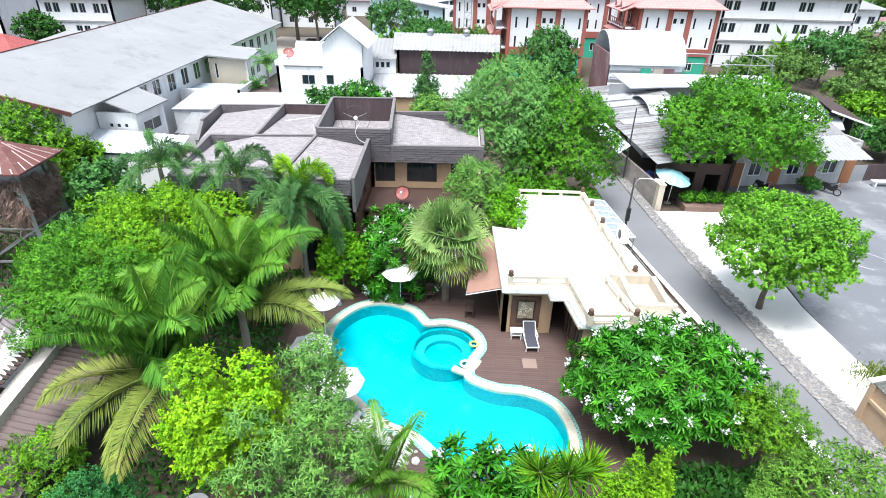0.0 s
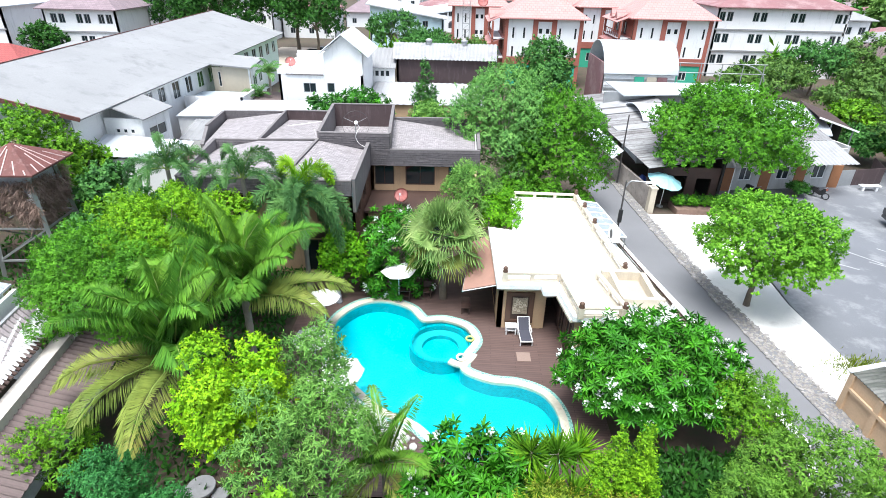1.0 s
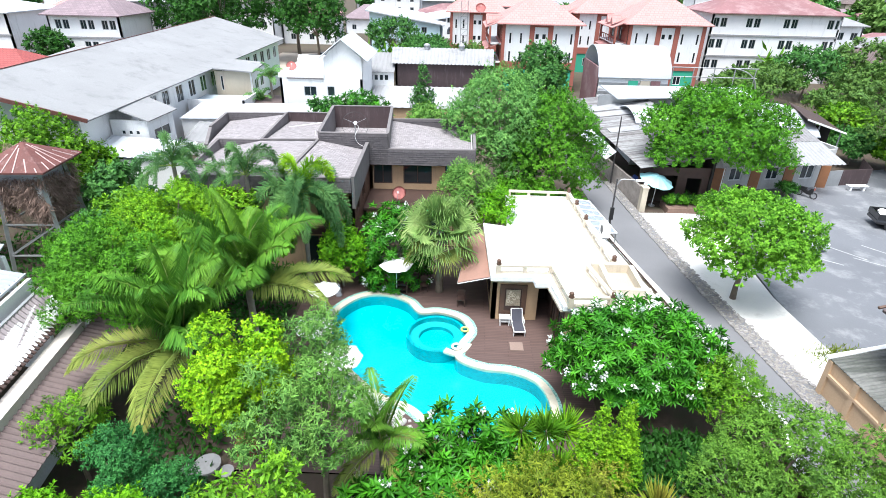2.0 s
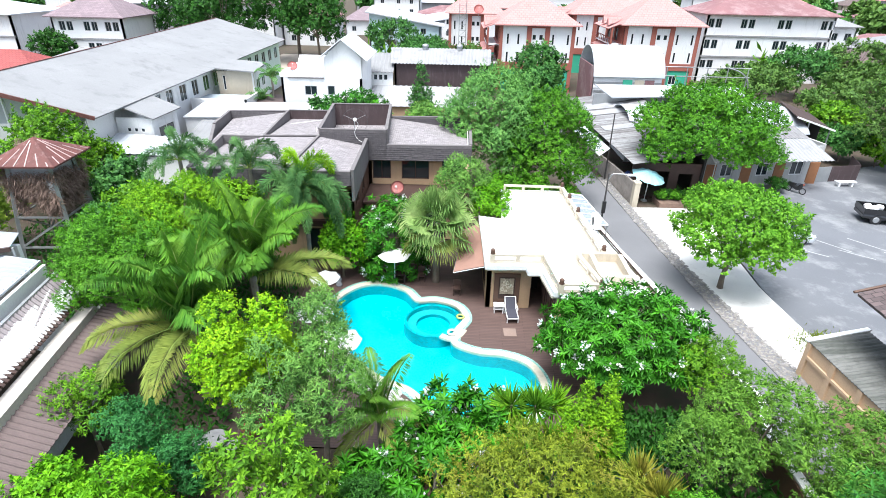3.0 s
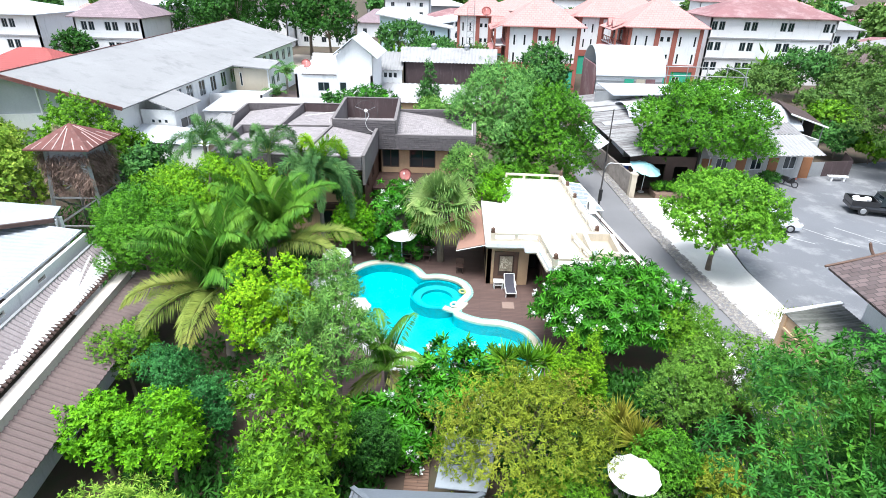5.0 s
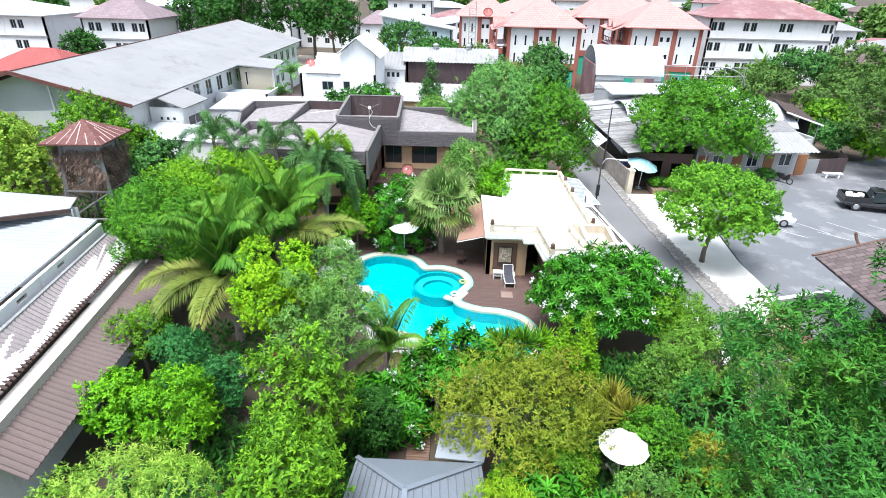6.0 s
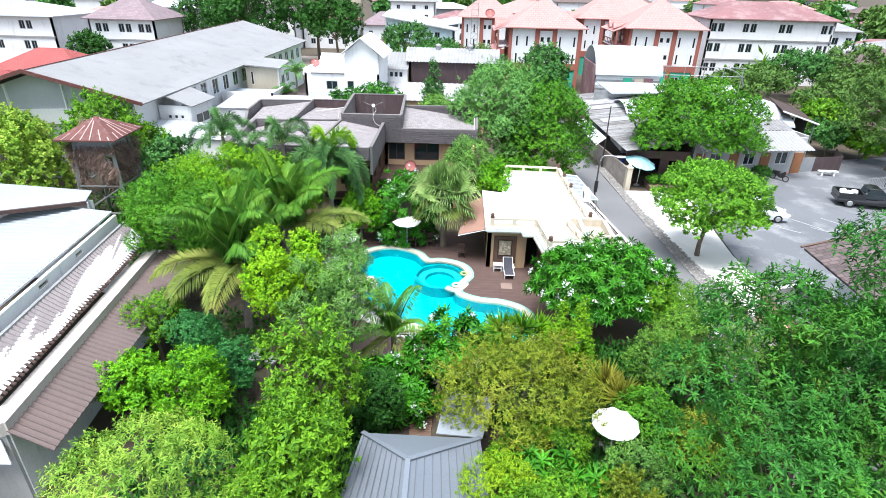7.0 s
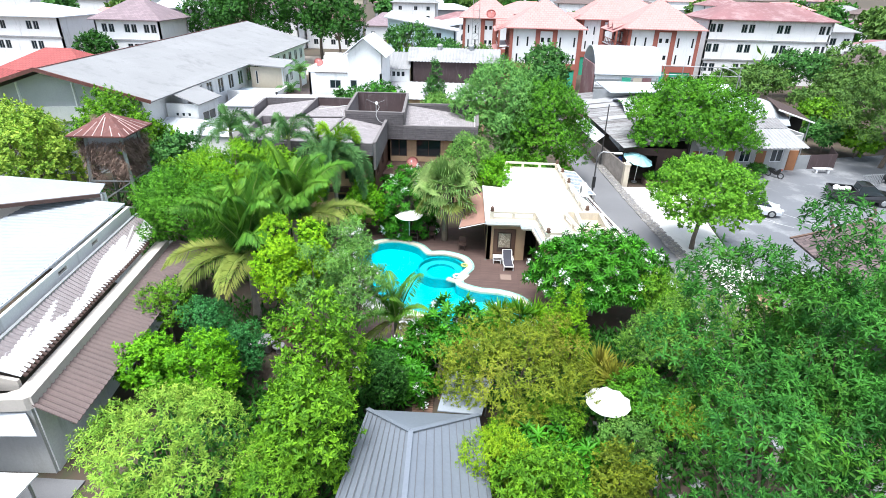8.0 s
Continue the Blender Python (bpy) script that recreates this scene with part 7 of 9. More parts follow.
def spiky(label, at, z, r, blades=120, seed=6, leaves=None, name="spiky_shrub"):
    """A rosette of narrow arching blades on a short stem."""
    rs = np.random.RandomState(seed)
    x, y = at
    ob = thing(name, label, "shrub", (x, y, -0.06))
    way = unit(rs.normal(size=(blades, 3)) + np.array([0, 0, 0.55]))
    pos = np.tile(np.array([x, y, z]), (blades, 1)) + way * 0.05
    ln = r * rs.uniform(0.75, 1.15, blades)
    adopt("foliage", leaf_mesh("foliage", pos, way, across(way, rs), ln, np.full(blades, 0.07), 0.2), leaves or L_MID, ob)
    bm = bmesh.new()
    tube(bm, [(x, y, -0.15), (x, y, z + 0.05)], [0.08, 0.06], 7)
    part("stem", bm, M_BARK, ob)


# ---- garden trees round the pool ----
broad_tree("dense green mango tree beside the neighbouring roof", (-14.8, 17.6), 7.6, 2.7, L_MID, leaf=0.107, lobes=14, seed=11, crown_low=2.0)
broad_tree("bright feathery green tree behind the palms", (-14.2, 22.4), 7.9, 2.9, L_YELLOWG, leaf=0.12, lobes=13, seed=12, crown_low=2.6)
broad_tree("leafy lime-green creeper-covered tree by the house", (-11.0, 22.8), 7.3, 2.7, L_YELLOWG, leaf=0.139, wide=0.6, lobes=9, seed=13, crown_low=2.4)
broad_tree("shrubby green tree beside the water tower", (-18.2, 21.8), 6.2, 2.2, L_MID, leaf=0.107, seed=14, crown_low=1.0)
broad_tree("yellow-green shrub against the house wall", (-6.5, 26.0), 4.3, 1.5, L_LUSH, leaf=0.15, wide=0.55, lobes=7, seed=15, crown_low=0.4, name="shrub", category="shrub")
frangipani("white-flowered frangipani in front of the house terrace", (-3.5, 27.2), 4.9, 2.35, seed=21, tips=420, low=1.2, flowers=0.1, leaf=0.34)
fan_palm((-0.7, 25.7), 4.2)
broad_tree("small bushy tree between house and pavilion", (0.9, 30.8), 6.6, 1.8, L_GREY, leaf=0.097, lobes=11, seed=17, crown_low=2.8)
broad_tree("bright green shrub growing through the roof notch", (2.8, 30.2), 5.2, 1.5, L_LUSH, leaf=0.12, lobes=8, seed=18, crown_low=1.8)
broad_tree("large pale green fine-leaved tree behind the pavilion", (3.7, 41.2), 11.3, 4.4, L_HAZY, leaf=0.16, wide=0.42, lobes=30, density=0.95, seed=19, crown_low=0.6, clump=1.3, bark=M_PALE_BARK)
broad_tree("spreading mid-green tree beside the lane", (7.9, 39.4), 9.3, 3.8, L_MID, leaf=0.16, wide=0.45, lobes=28, density=0.95, seed=20, crown_low=0.3, clump=1.3, bark=M_PALE_BARK)
for i, (x, y, h, r) in enumerate(((4.2, 36.8, 3.6, 1.7), (6.6, 36.4, 3.4, 1.7), (9.0, 36.6, 2.6, 1.2))):
    broad_tree("dense green shrub at the foot of the large trees", (x, y), h, r, L_MID, leaf=0.17, wide=0.5, lobes=10, seed=84 + i, crown_low=0.2, name="shrub", category="shrub")
palm("foxtail_palm", "foxtail palm with bushy drooping plumes and a bright new frond", (-8.3, 25.3), 6.3, 17, 4.0, 380, 0.52, 2.3, L_FOX, 31, 0.13, 1.35, -0.45, 0.12, 0.026, 0, plume=True, spear=L_LIME)
palm("foxtail_palm", "slim foxtail palm with arching plumes by the roof", (-11.5, 26.0), 7.0, 9, 3.6, 320, 0.36, 1.7, L_FOX, 32, 0.11, 1.4, 0.3, 0.12, 0.026, 0, plume=True)
palm("foxtail_palm", "tall foxtail palm among shrubs", (-15.6, 26.3), 7.2, 9, 3.6, 320, 0.36, 1.7, L_FOX, 33, 0.11, 1.4, 0.3, 0.12, 0.026, 0, plume=True)
palm("coconut_palm", "coconut palm with long arching fronds", (-9.1, 18.3), 4.4, 15, 4.6, 130, 1.25, 0.8, L_PALM, 34, 0.16, 1.5, 0.75, 0.75, 0.03, 2, dry_at=(-0.35, 0.1))
palm("coconut_palm", "coconut palm with yellowing lower fronds beside the pool", (-10.5, 14.8), 4.0, 15, 4.6, 130, 1.25, 0.8, L_PALM, 35, 0.17, 1.5, 0.65, 0.75, 0.03, 3, dry_at=(-2.75, -2.1, -1.45))
palm("coconut_palm", "young coconut palm with a pale dry frond by the pool", (-2.4, 11.7), 2.3, 11, 2.7, 80, 0.75, 0.75, L_PALM, 36, 0.12, 1.45, 0.3, 0.6, 0.03, 3, dry_at=(0.1, -0.9, -2.2))
broad_tree("lime-green tree with pale new shoots", (-7.0, 11.5), 6.6, 1.75, L_LIME, tops=((-0.7, 0.2, 7.4, 0.62), (0.75, 0.5, 7.2, 0.6), (-0.2, -0.8, 6.9, 0.6), (1.2, -0.3, 6.7, 0.5)), ragged=0.25, leaf=0.102, wide=0.55, lobes=10, density=1.1, seed=41, crown_low=3.0)
broad_tree("grey-green feathery tree by the pool", (-5.4, 10.0), 5.7, 1.45, L_SPRAY, tops=((-0.4, 0.3, 6.9, 0.5), (0.5, -0.3, 6.6, 0.5)), leaf=0.135, wide=0.26, droop=0.25, ragged=0.5, clump=0.8, lobes=11, seed=42, crown_low=3.2)
broad_tree("pale green feathery tree at the pool's edge", (-3.9, 10.3), 6.2, 1.5, L_SPRAY, tops=((0.3, 0.4, 6.9, 0.5), (-0.5, 0.2, 6.7, 0.45)), leaf=0.135, wide=0.26, droop=0.25, ragged=0.5, clump=0.8, lobes=11, seed=43, crown_low=3.0)
broad_tree("slender pale green tree overhanging the pool", (-4.9, 13.4), 6.9, 1.25, L_SPRAY, leaf=0.135, wide=0.26, droop=0.25, ragged=0.3, lobes=8, seed=44, crown_low=2.0)
frangipani("broad frangipani dotted with white flowers near the lane", (8.05, 16.6), 5.0, 3.8, seed=22, tips=980, low=2.1, flowers=0.06, leaf=0.33, squash=0.72)
for i, (x, y, h, r) in enumerate(((0.1, 12.7, 3.0, 1.2), (1.2, 12.6, 2.9, 1.1), (2.2, 12.4, 2.7, 1.0), (-1.1, 11.2, 2.8, 1.2), (-0.2, 10.4, 2.4, 1.1), (1.5, 11.2, 2.5, 1.1), (-1.7, 9.6, 2.6, 1.1), (-2.8, 9.6, 2.4, 1.0), (-1.4, 8.8, 2.0, 0.8))):
    frangipani("glossy frangipani shrub at the pool's edge", (x, y), h, r, seed=51 + i, tips=60, low=0.7, flowers=0.12, leaf=0.42)
for i, (x, y, z, r) in enumerate(((2.6, 12.2, 2.5, 1.0), (3.5, 12.1, 2.6, 1.0), (4.3, 12.6, 2.2, 1.0), (3.0, 11.2, 2.0, 0.9), (3.9, 11.0, 1.9, 0.9), (5.9, 11.3, 1.6, 0.9))):
    spiky("spiky dark green pandanus with arching blades", (x, y), z, r, 110, 61 + i, L_YELLOWG if i in (2, 5) else L_BRIGHT, "pandanus")
for i, (x, y, h) in enumerate(((4.95, 11.0, 4.6), (5.8, 11.0, 4.8))):
    broad_tree("upright yellow-green conical bush", (x, y), h - 0.5, 0.75, L_YELLOWG, tops=((0.05, 0, h + 0.1, 0.3), (0, 0, h - 0.3, 0.42)), leaf=0.090, wide=0.4, lobes=11, density=1.2, seed=71 + i, crown_low=0.5, name="bush", category="bush", droop=-0.5, ragged=0.3)
broad_tree("olive and brown leaved tree above the boardwalk", (2.9, 7.8), 4.4, 3.3, L_OLIVE, tops=((0.0, 0.1, 4.9, 0.9), (-0.9, -0.2, 4.7, 0.8), (0.9, 0.3, 4.9, 0.8), (0.2, -1.2, 4.3, 0.85), (-1.7, 0.4, 5.0, 0.5), (-0.5, 0.7, 5.3, 0.45), (0.5, -0.2, 5.2, 0.5), (1.6, 0.5, 5.2, 0.45), (2.3, -0.3, 4.7, 0.5), (-0.9, -1.3, 4.3, 0.55)), ragged=0.6, clump=1.05, leaf=0.1, wide=0.3, lobes=24, density=0.75, seed=45, crown_low=1.0, squash=0.8)
broad_tree("open-branched green tree near the gate", (9.1, 10.0), 4.5, 1.5, L_SOFT, leaf=0.086, lobes=11, density=0.55, seed=46, crown_low=1.2, bark=M_PALE_BARK)
broad_tree("rounded green tree beside the garden wall", (10.9, 10.6), 5.4, 1.95, L_SOFT, ragged=0.3, leaf=0.125, wide=0.34, lobes=13, seed=47, crown_low=0.8)
broad_tree("dark green shrub filling the garden corner", (14.2, 9.6), 5.0, 1.9, L_SOFT, ragged=0.3, leaf=0.125, wide=0.34, lobes=11, seed=50, crown_low=0.6)
broad_tree("bright green shrub beside the frangipani", (11.2, 14.6), 4.2, 1.5, L_BRIGHT, leaf=0.102, wide=0.34, lobes=9, seed=48, crown_low=0.8)
broad_tree("pale light-green tree with fine leaves", (-7.6, 0.9), 6.6, 2.3, L_PALEL, layered=True, droop=0.2, leaf=0.112, wide=0.26, lobes=17, seed=49, crown_low=2.0)
broad_tree("round bright green small tree", (-9.7, 7.3), 4.2, 1.4, L_LUSH, leaf=0.145, lobes=10, seed=52, crown_low=0.7)
broad_tree("bright green shrub beside the brown roof", (-12.2, 7.6), 3.8, 1.3, L_LUSH, leaf=0.15, wide=0.5, lobes=8, seed=53, crown_low=0.6)
broad_tree("bluish-green bushy shrub in the garden", (-10.9, 10.2), 4.2, 1.2, L_TEAL, leaf=0.086, lobes=9, seed=54, crown_low=0.6)
broad_tree("dark bluish-green shrub by the stone seats", (-9.2, 9.6), 3.2, 1.1, L_TEAL, leaf=0.086, lobes=8, seed=55, crown_low=0.4)
broad_tree("light green shrub over the brown tiles", (-13.5, 11.6), 4.1, 1.35, L_BRIGHT, leaf=0.097, lobes=8, density=0.7, seed=56, crown_low=1.2)
broad_tree("tall leafy green tree by the garden room", (-4.6, 6.5), 5.7, 1.7, L_BRIGHT, tops=((0.2, 0.5, 6.5, 0.6), (-0.9, 0.1, 6.0, 0.6), (0.9, -0.2, 6.0, 0.55), (-1.7, 0.3, 5.4, 0.5)), ragged=0.3, leaf=0.165, wide=0.4, density=0.85, lobes=14, seed=57, crown_low=1.0)
broad_tree("leafy green tree leaning over the metal roof", (-4.4, 3.0), 5.6, 1.7, L_BRIGHT, ragged=0.3, leaf=0.165, wide=0.4, density=0.85, lobes=13, seed=58, crown_low=1.0)
broad_tree("dark conifer-like bush beside the boardwalk", (-2.4, 7.8), 3.6, 0.95, L_DARK, leaf=0.084, lobes=9, density=1.1, seed=59, crown_low=0.2, name="bush", category="bush")
broad_tree("yellow-green weeping bamboo bush by the metal roof", (2.1, 3.5), 3.6, 1.5, L_BAMBOO, leaf=0.102, wide=0.28, lobes=11, density=1.0, seed=60, crown_low=0.4, droop=0.9, name="bush", category="bush")
broad_tree("bright green bush near the garden room", (3.3, 1.7), 4.6, 1.5, L_BRIGHT, leaf=0.12, lobes=11, seed=62, crown_low=0.8)
frangipani("glossy green shrub below the garden parasol", (5.0, 4.2), 2.6, 1.5, seed=63, tips=80, low=0.5, flowers=0.0, leaf=0.4)
broad_tree("bright green shrub below the olive tree", (4.4, 6.5), 2.6, 1.25, L_BRIGHT, leaf=0.11, lobes=9, seed=77, crown_low=0.2, ragged=0.25, name="shrub", category="shrub")
broad_tree("leafy shrub beside the metal roof", (2.9, 5.9), 2.3, 1.1, L_MID, leaf=0.11, lobes=9, seed=78, crown_low=0.2, ragged=0.25, name="shrub", category="shrub")
broad_tree("yellow-green shrub among the flagstones", (9.6, 7.0), 2.6, 1.0, L_OLIVE, leaf=0.11, lobes=8, seed=79, crown_low=0.2, ragged=0.3, name="shrub", category="shrub")
frangipani("glossy green shrub beside the bamboo", (3.7, 5.3), 2.4, 1.4, seed=69, tips=70, low=0.4, flowers=0.0, leaf=0.4)
broad_tree("yellow-green shrub with fine leaves below the parasol", (6.2, 3.4), 3.0, 1.2, L_OLIVE, leaf=0.12, lobes=9, seed=74, crown_low=0.3, ragged=0.3, name="shrub", category="shrub")
broad_tree("loose green tree between path and wall", (12.4, 6.6), 4.6, 1.8, L_SOFT, leaf=0.11, lobes=13, density=0.8, seed=75, crown_low=0.8, ragged=0.3)
broad_tree("mid-green shrub against the beige wall", (15.6, 8.0), 3.6, 1.7, L_SOFT, leaf=0.12, lobes=10, seed=76, crown_low=0.4, name="shrub", category="shrub")
broad_tree("variegated pale shrub beside the parasol", (6.9, 5.0), 2.9, 1.2, L_GREY, leaf=0.109, lobes=8, seed=66, crown_low=0.3, name="shrub", category="shrub")
broad_tree("low green shrub on the garden path", (8.0, 7.6), 3.2, 1.2, L_MID, leaf=0.109, lobes=8, seed=67, crown_low=0.3, name="shrub", category="shrub")
for i, (x, y) in enumerate(((7.4, 8.9), (6.9, 9.7))):
    spiky("yellowing arching palm-like shrub", (x, y), 1.6, 1.1, 160, 90 + i, L_OLIVE, "arching_shrub")
broad_tree("very large feathery green tree towering over the garden path", (8.0, -1.0), 10.6, 2.7, L_FEATH, tops=((-1.6, 2.2, 11.7, 0.6), (-0.6, 2.2, 11.8, 0.6), (0.4, 1.2, 11.5, 0.8), (-2.3, 2.1, 9.8, 0.8), (-2.0, 1.6, 8.0, 0.9), (-0.9, 1.7, 10.2, 0.9), (1.2, -1.8, 11.2, 0.9), (-0.2, 2.4, 11.5, 0.8), (-1.4, 2.1, 11.2, 0.8), (0.9, 1.8, 11.3, 0.8), (0.3, 2.7, 10.7, 1.0), (-0.9, 2.7, 10.5, 1.0), (-1.9, 2.4, 11.2, 0.6)), leaf=0.115, wide=0.3, lobes=13, density=1.15, seed=64, crown_low=3.2, ragged=0.3, clump=1.0, droop=0.15, layered=True)
broad_tree("tall feathery green tree with a pointed top", (9.6, 0.3), 11.7, 2.4, L_FEATH, tops=((-1.0, 0.7, 13.0, 0.75), (-0.4, 0.6, 12.2, 0.9), (0.9, 0.2, 12.4, 0.8), (-1.9, 0.4, 11.2, 0.7)), leaf=0.115, wide=0.3, lobes=11, density=1.15, seed=68, crown_low=4.5, ragged=0.3, clump=1.0, droop=0.15, layered=True)
broad_tree("large green tree at the garden corner", (12.9, 1.6), 12.0, 2.9, L_FEATH, leaf=0.115, wide=0.3, lobes=14, density=1.1, seed=65, crown_low=3.0, ragged=0.3, clump=1.0, droop=0.15, layered=True)
broad_tree("feathery bright green shrub beside the pale tree", (-4.9, 1.2), 5.0, 1.2, L_BRIGHT, leaf=0.1, wide=0.28, lobes=10, seed=87, crown_low=0.6, layered=True)
broad_tree("yellow-green feathery tree below the large trees", (5.6, -2.6), 6.6, 1.9, L_YELLOWG, leaf=0.09, wide=0.28, lobes=16, seed=88, crown_low=1.5, layered=True, ragged=0.3)
# trees beyond the garden
broad_tree("flat-topped green shade tree beside the car park", (17.0, 25.8), 6.9, 3.65, L_SHADE, leaf=0.15, wide=0.6, lobes=36, density=1.3, clump=1.25, seed=81, crown_low=0.2, squash=0.95, layered=True, stem=0.15, ragged=0.3)
broad_tree("large rounded tree in front of the shop houses", (21.9, 43.0), 9.6, 5.8, L_MID, clump=1.15, leaf=0.19, wide=0.5, lobes=34, density=1.0, tops=((3.8, -2.8, 5.6, 1.6), (5.0, -0.6, 5.0, 1.5), (-4.4, -2.2, 5.4, 1.5)), seed=82, crown_low=1.4, squash=0.95)
broad_tree("tall drooping tree at the far side of the car park", (44.6, 48.0), 11.0, 5.8, L_TOWNPALE, leaf=0.26, lobes=22, density=0.9, seed=83, crown_low=0.4, droop=0.4, ragged=0.3)

# ---- poolside things ----
def parasol(label, x, y, z, r, canopy, tilt=(0, 0), pole_to=0.0, sides=8, name="parasol"):
    """A ribbed canopy with a scalloped edge on a pole with a round foot."""
    ob = thing(name, label, "parasol", (x, y, pole_to))
    m = Matrix.Translation((x, y, z)) @ pose(0, 0, 0, tilt[0], tilt[1], 10)
    bm = bmesh.new()
    n = sides * 4
    top = bm.verts.new((0, 0, r * 0.34))
    rings = []
    for i in range(1, 6):
        f = i / 5
        ring = []
        for k in range(n):
            a = 2 * math.pi * k / n
            sag = 0.065 * r * f * (0.5 - 0.5 * math.cos(2 * math.pi * (k % 4) / 4))
            rr = r * f * math.cos(math.pi / sides) / math.cos(((k % 4) / 4 - 0.5) * 2 * math.pi / sides)
            ring.append(bm.verts.new((rr * math.cos(a), rr * math.sin(a), r * 0.34 * (1 - f ** 1.25) - sag)))
        rings.append(ring)
    for k in range(n):
        j = (k + 1) % n
        bm.faces.new((top, rings[0][k], rings[0][j]))
        for a, b in zip(rings, rings[1:]):
            bm.faces.new((a[k], b[k], b[j], a[j]))
    bmesh.ops.recalc_face_normals(bm, faces=bm.faces)
    bmesh.ops.solidify(bm, geom=bm.faces, thickness=0.015)
    bmesh.ops.transform(bm, matrix=m, verts=bm.verts)
    part("canopy", bm, canopy, ob)
    bm = bmesh.new()
    tube(bm, [(x, y, pole_to), m @ Vector((0, 0, r * 0.34))], 0.03, 8)
    part("pole", bm, M_WHITEP, ob)
    for k in range(sides):
        a = 2 * math.pi * k / sides
        bm = bmesh.new()
        tube(bm, [m @ Vector((0, 0, 0.05)), m @ Vector((r * 0.93 * math.cos(a), r * 0.93 * math.sin(a), r * 0.02 - 0.02))], 0.012, 4)
        part("rib", bm, M_STEEL, ob)
    bm = bmesh.new()
    tube(bm, [(x, y, pole_to), (x, y, pole_to + 0.07), (x, y, pole_to + 0.1)], [0.28, 0.27, 0.06], 16)
    part("foot", bm, M_STEEL, ob)
parasol("white canvas parasol over a small poolside table", -3.2, 25.2, 2.05, 1.0, M_CANVAS, sides=6)
parasol("white canvas parasol at the pool's rounded end", -6.75, 22.2, 2.1, 0.85, M_CANVAS)
parasol("white canvas parasol half hidden by palms", -6.5, 18.8, 2.1, 0.95, M_CANVAS)
parasol("white canvas parasol behind the pool-side tree", -4.9, 16.7, 2.0, 1.05, M_CANVAS)
parasol("white canvas parasol over a garden table", 6.5, 6.6, 2.4, 0.88, M_CANVAS, sides=10)
parasol("large pale blue parasol beside the lane gate", 16.75, 40.4, 2.25, 1.42, M_BLUECAN, (13, 9), sides=10)

def table_ob(label, x, y, w, d, h, material, name="table"):
    ob = thing(name, label, "table", (x, y, 0))
    bm = bmesh.new()
    box(bm, x - w / 2, y - d / 2, h - 0.04, x + w / 2, y + d / 2, h)
    bmesh.ops.bevel(bm, geom=bm.edges, offset=0.01, segments=1)
    part("tabletop", bm, material, ob)
    for sx in (-1, 1):
        for sy in (-1, 1):
            bm = bmesh.new()
            bar(bm, (x + sx * (w / 2 - 0.06), y + sy * (d / 2 - 0.06), 0), (x + sx * (w / 2 - 0.04), y + sy * (d / 2 - 0.04), h - 0.03), 0.05)
            part("leg", bm, material, ob)
    bm = bmesh.new()
    box(bm, x - w / 2 + 0.05, y - d / 2 + 0.05, h * 0.45, x + w / 2 - 0.05, y + d / 2 - 0.05, h * 0.45 + 0.02)
    part("shelf", bm, material, ob)
    return ob
table_ob("small white plastic side table beside the lounger", 2.98, 22.5, 0.6, 0.45, 0.5, M_WHITEP, "side_table")
table_ob("dark wooden table under the white parasol", -3.0, 25.55, 0.9, 0.8, 0.72, M_DARKWOOD)
def lounger(x, y, turn):
    ob = thing("sun_lounger", "white-framed sun lounger with dark mesh and a raised back", "lounger", (x, y, 0))
    m = Matrix.Translation((x, y, 0)) @ pose(0, 0, 0, 0, 0, turn)
    for name, p, q in [("side_rail", (s, -0.62, 0.32), (s, 0.35, 0.32)) for s in (-0.3, 0.3)] + [("back_rail", (s, 0.35, 0.32), (s, 0.8, 0.86)) for s in (-0.3, 0.3)] + [("end_rail", (-0.32, -0.62, 0.32), (0.32, -0.62, 0.32)), ("end_rail", (-0.32, 0.8, 0.86), (0.32, 0.8, 0.86))]:
        bm = bmesh.new()
        bar(bm, m @ Vector(p), m @ Vector(q), 0.05)
        part(name, bm, M_WHITEP, ob)
    for sx in (-0.3, 0.3):
        for yy in (-0.54, 0.45):
            bm = bmesh.new()
            bar(bm, m @ Vector((sx, yy, 0)), m @ Vector((sx, yy, 0.32)), 0.05)
            part("leg", bm, M_WHITEP, ob)
        bm = bmesh.new()
        bar(bm, m @ Vector((sx * 1.12, 0.0, 0.52)), m @ Vector((sx * 1.12, 0.5, 0.52)), 0.06, 0.03)
        bar(bm, m @ Vector((sx * 1.12, 0.02, 0.52)), m @ Vector((sx, 0.02, 0.32)), 0.04)
        part("armrest", bm, M_WHITEP, ob)
    bm = bmesh.new()
    sheet(bm, *(m @ Vector(v) for v in ((-0.28, -0.6, 0.35), (0.28, -0.6, 0.35), (0.28, 0.35, 0.35), (-0.28, 0.35, 0.35))), 0.02)
    part("seat", bm, surface("dark_mesh", (0.055, 0.055, 0.075), 0.8, 0.1, 2, 40), ob)
    bm = bmesh.new()
    sheet(bm, *(m @ Vector(v) for v in ((-0.28, 0.35, 0.35), (0.28, 0.35, 0.35), (0.28, 0.78, 0.88), (-0.28, 0.78, 0.88))), 0.02)
    part("backrest", bm, bpy.data.materials["dark_mesh"], ob)
lounger(3.66, 21.95, 3)
hb = thing("deck_hatch", "pale square hatch cover set in the deck", "hatch", (3.45, 20.5, 0))
bm = bmesh.new()
box(bm, 3.12, 20.15, 0.002, 3.8, 20.85, 0.02)
part("cover", bm, surface("faded_hatch", (0.25, 0.18, 0.15), 0.8), hb)
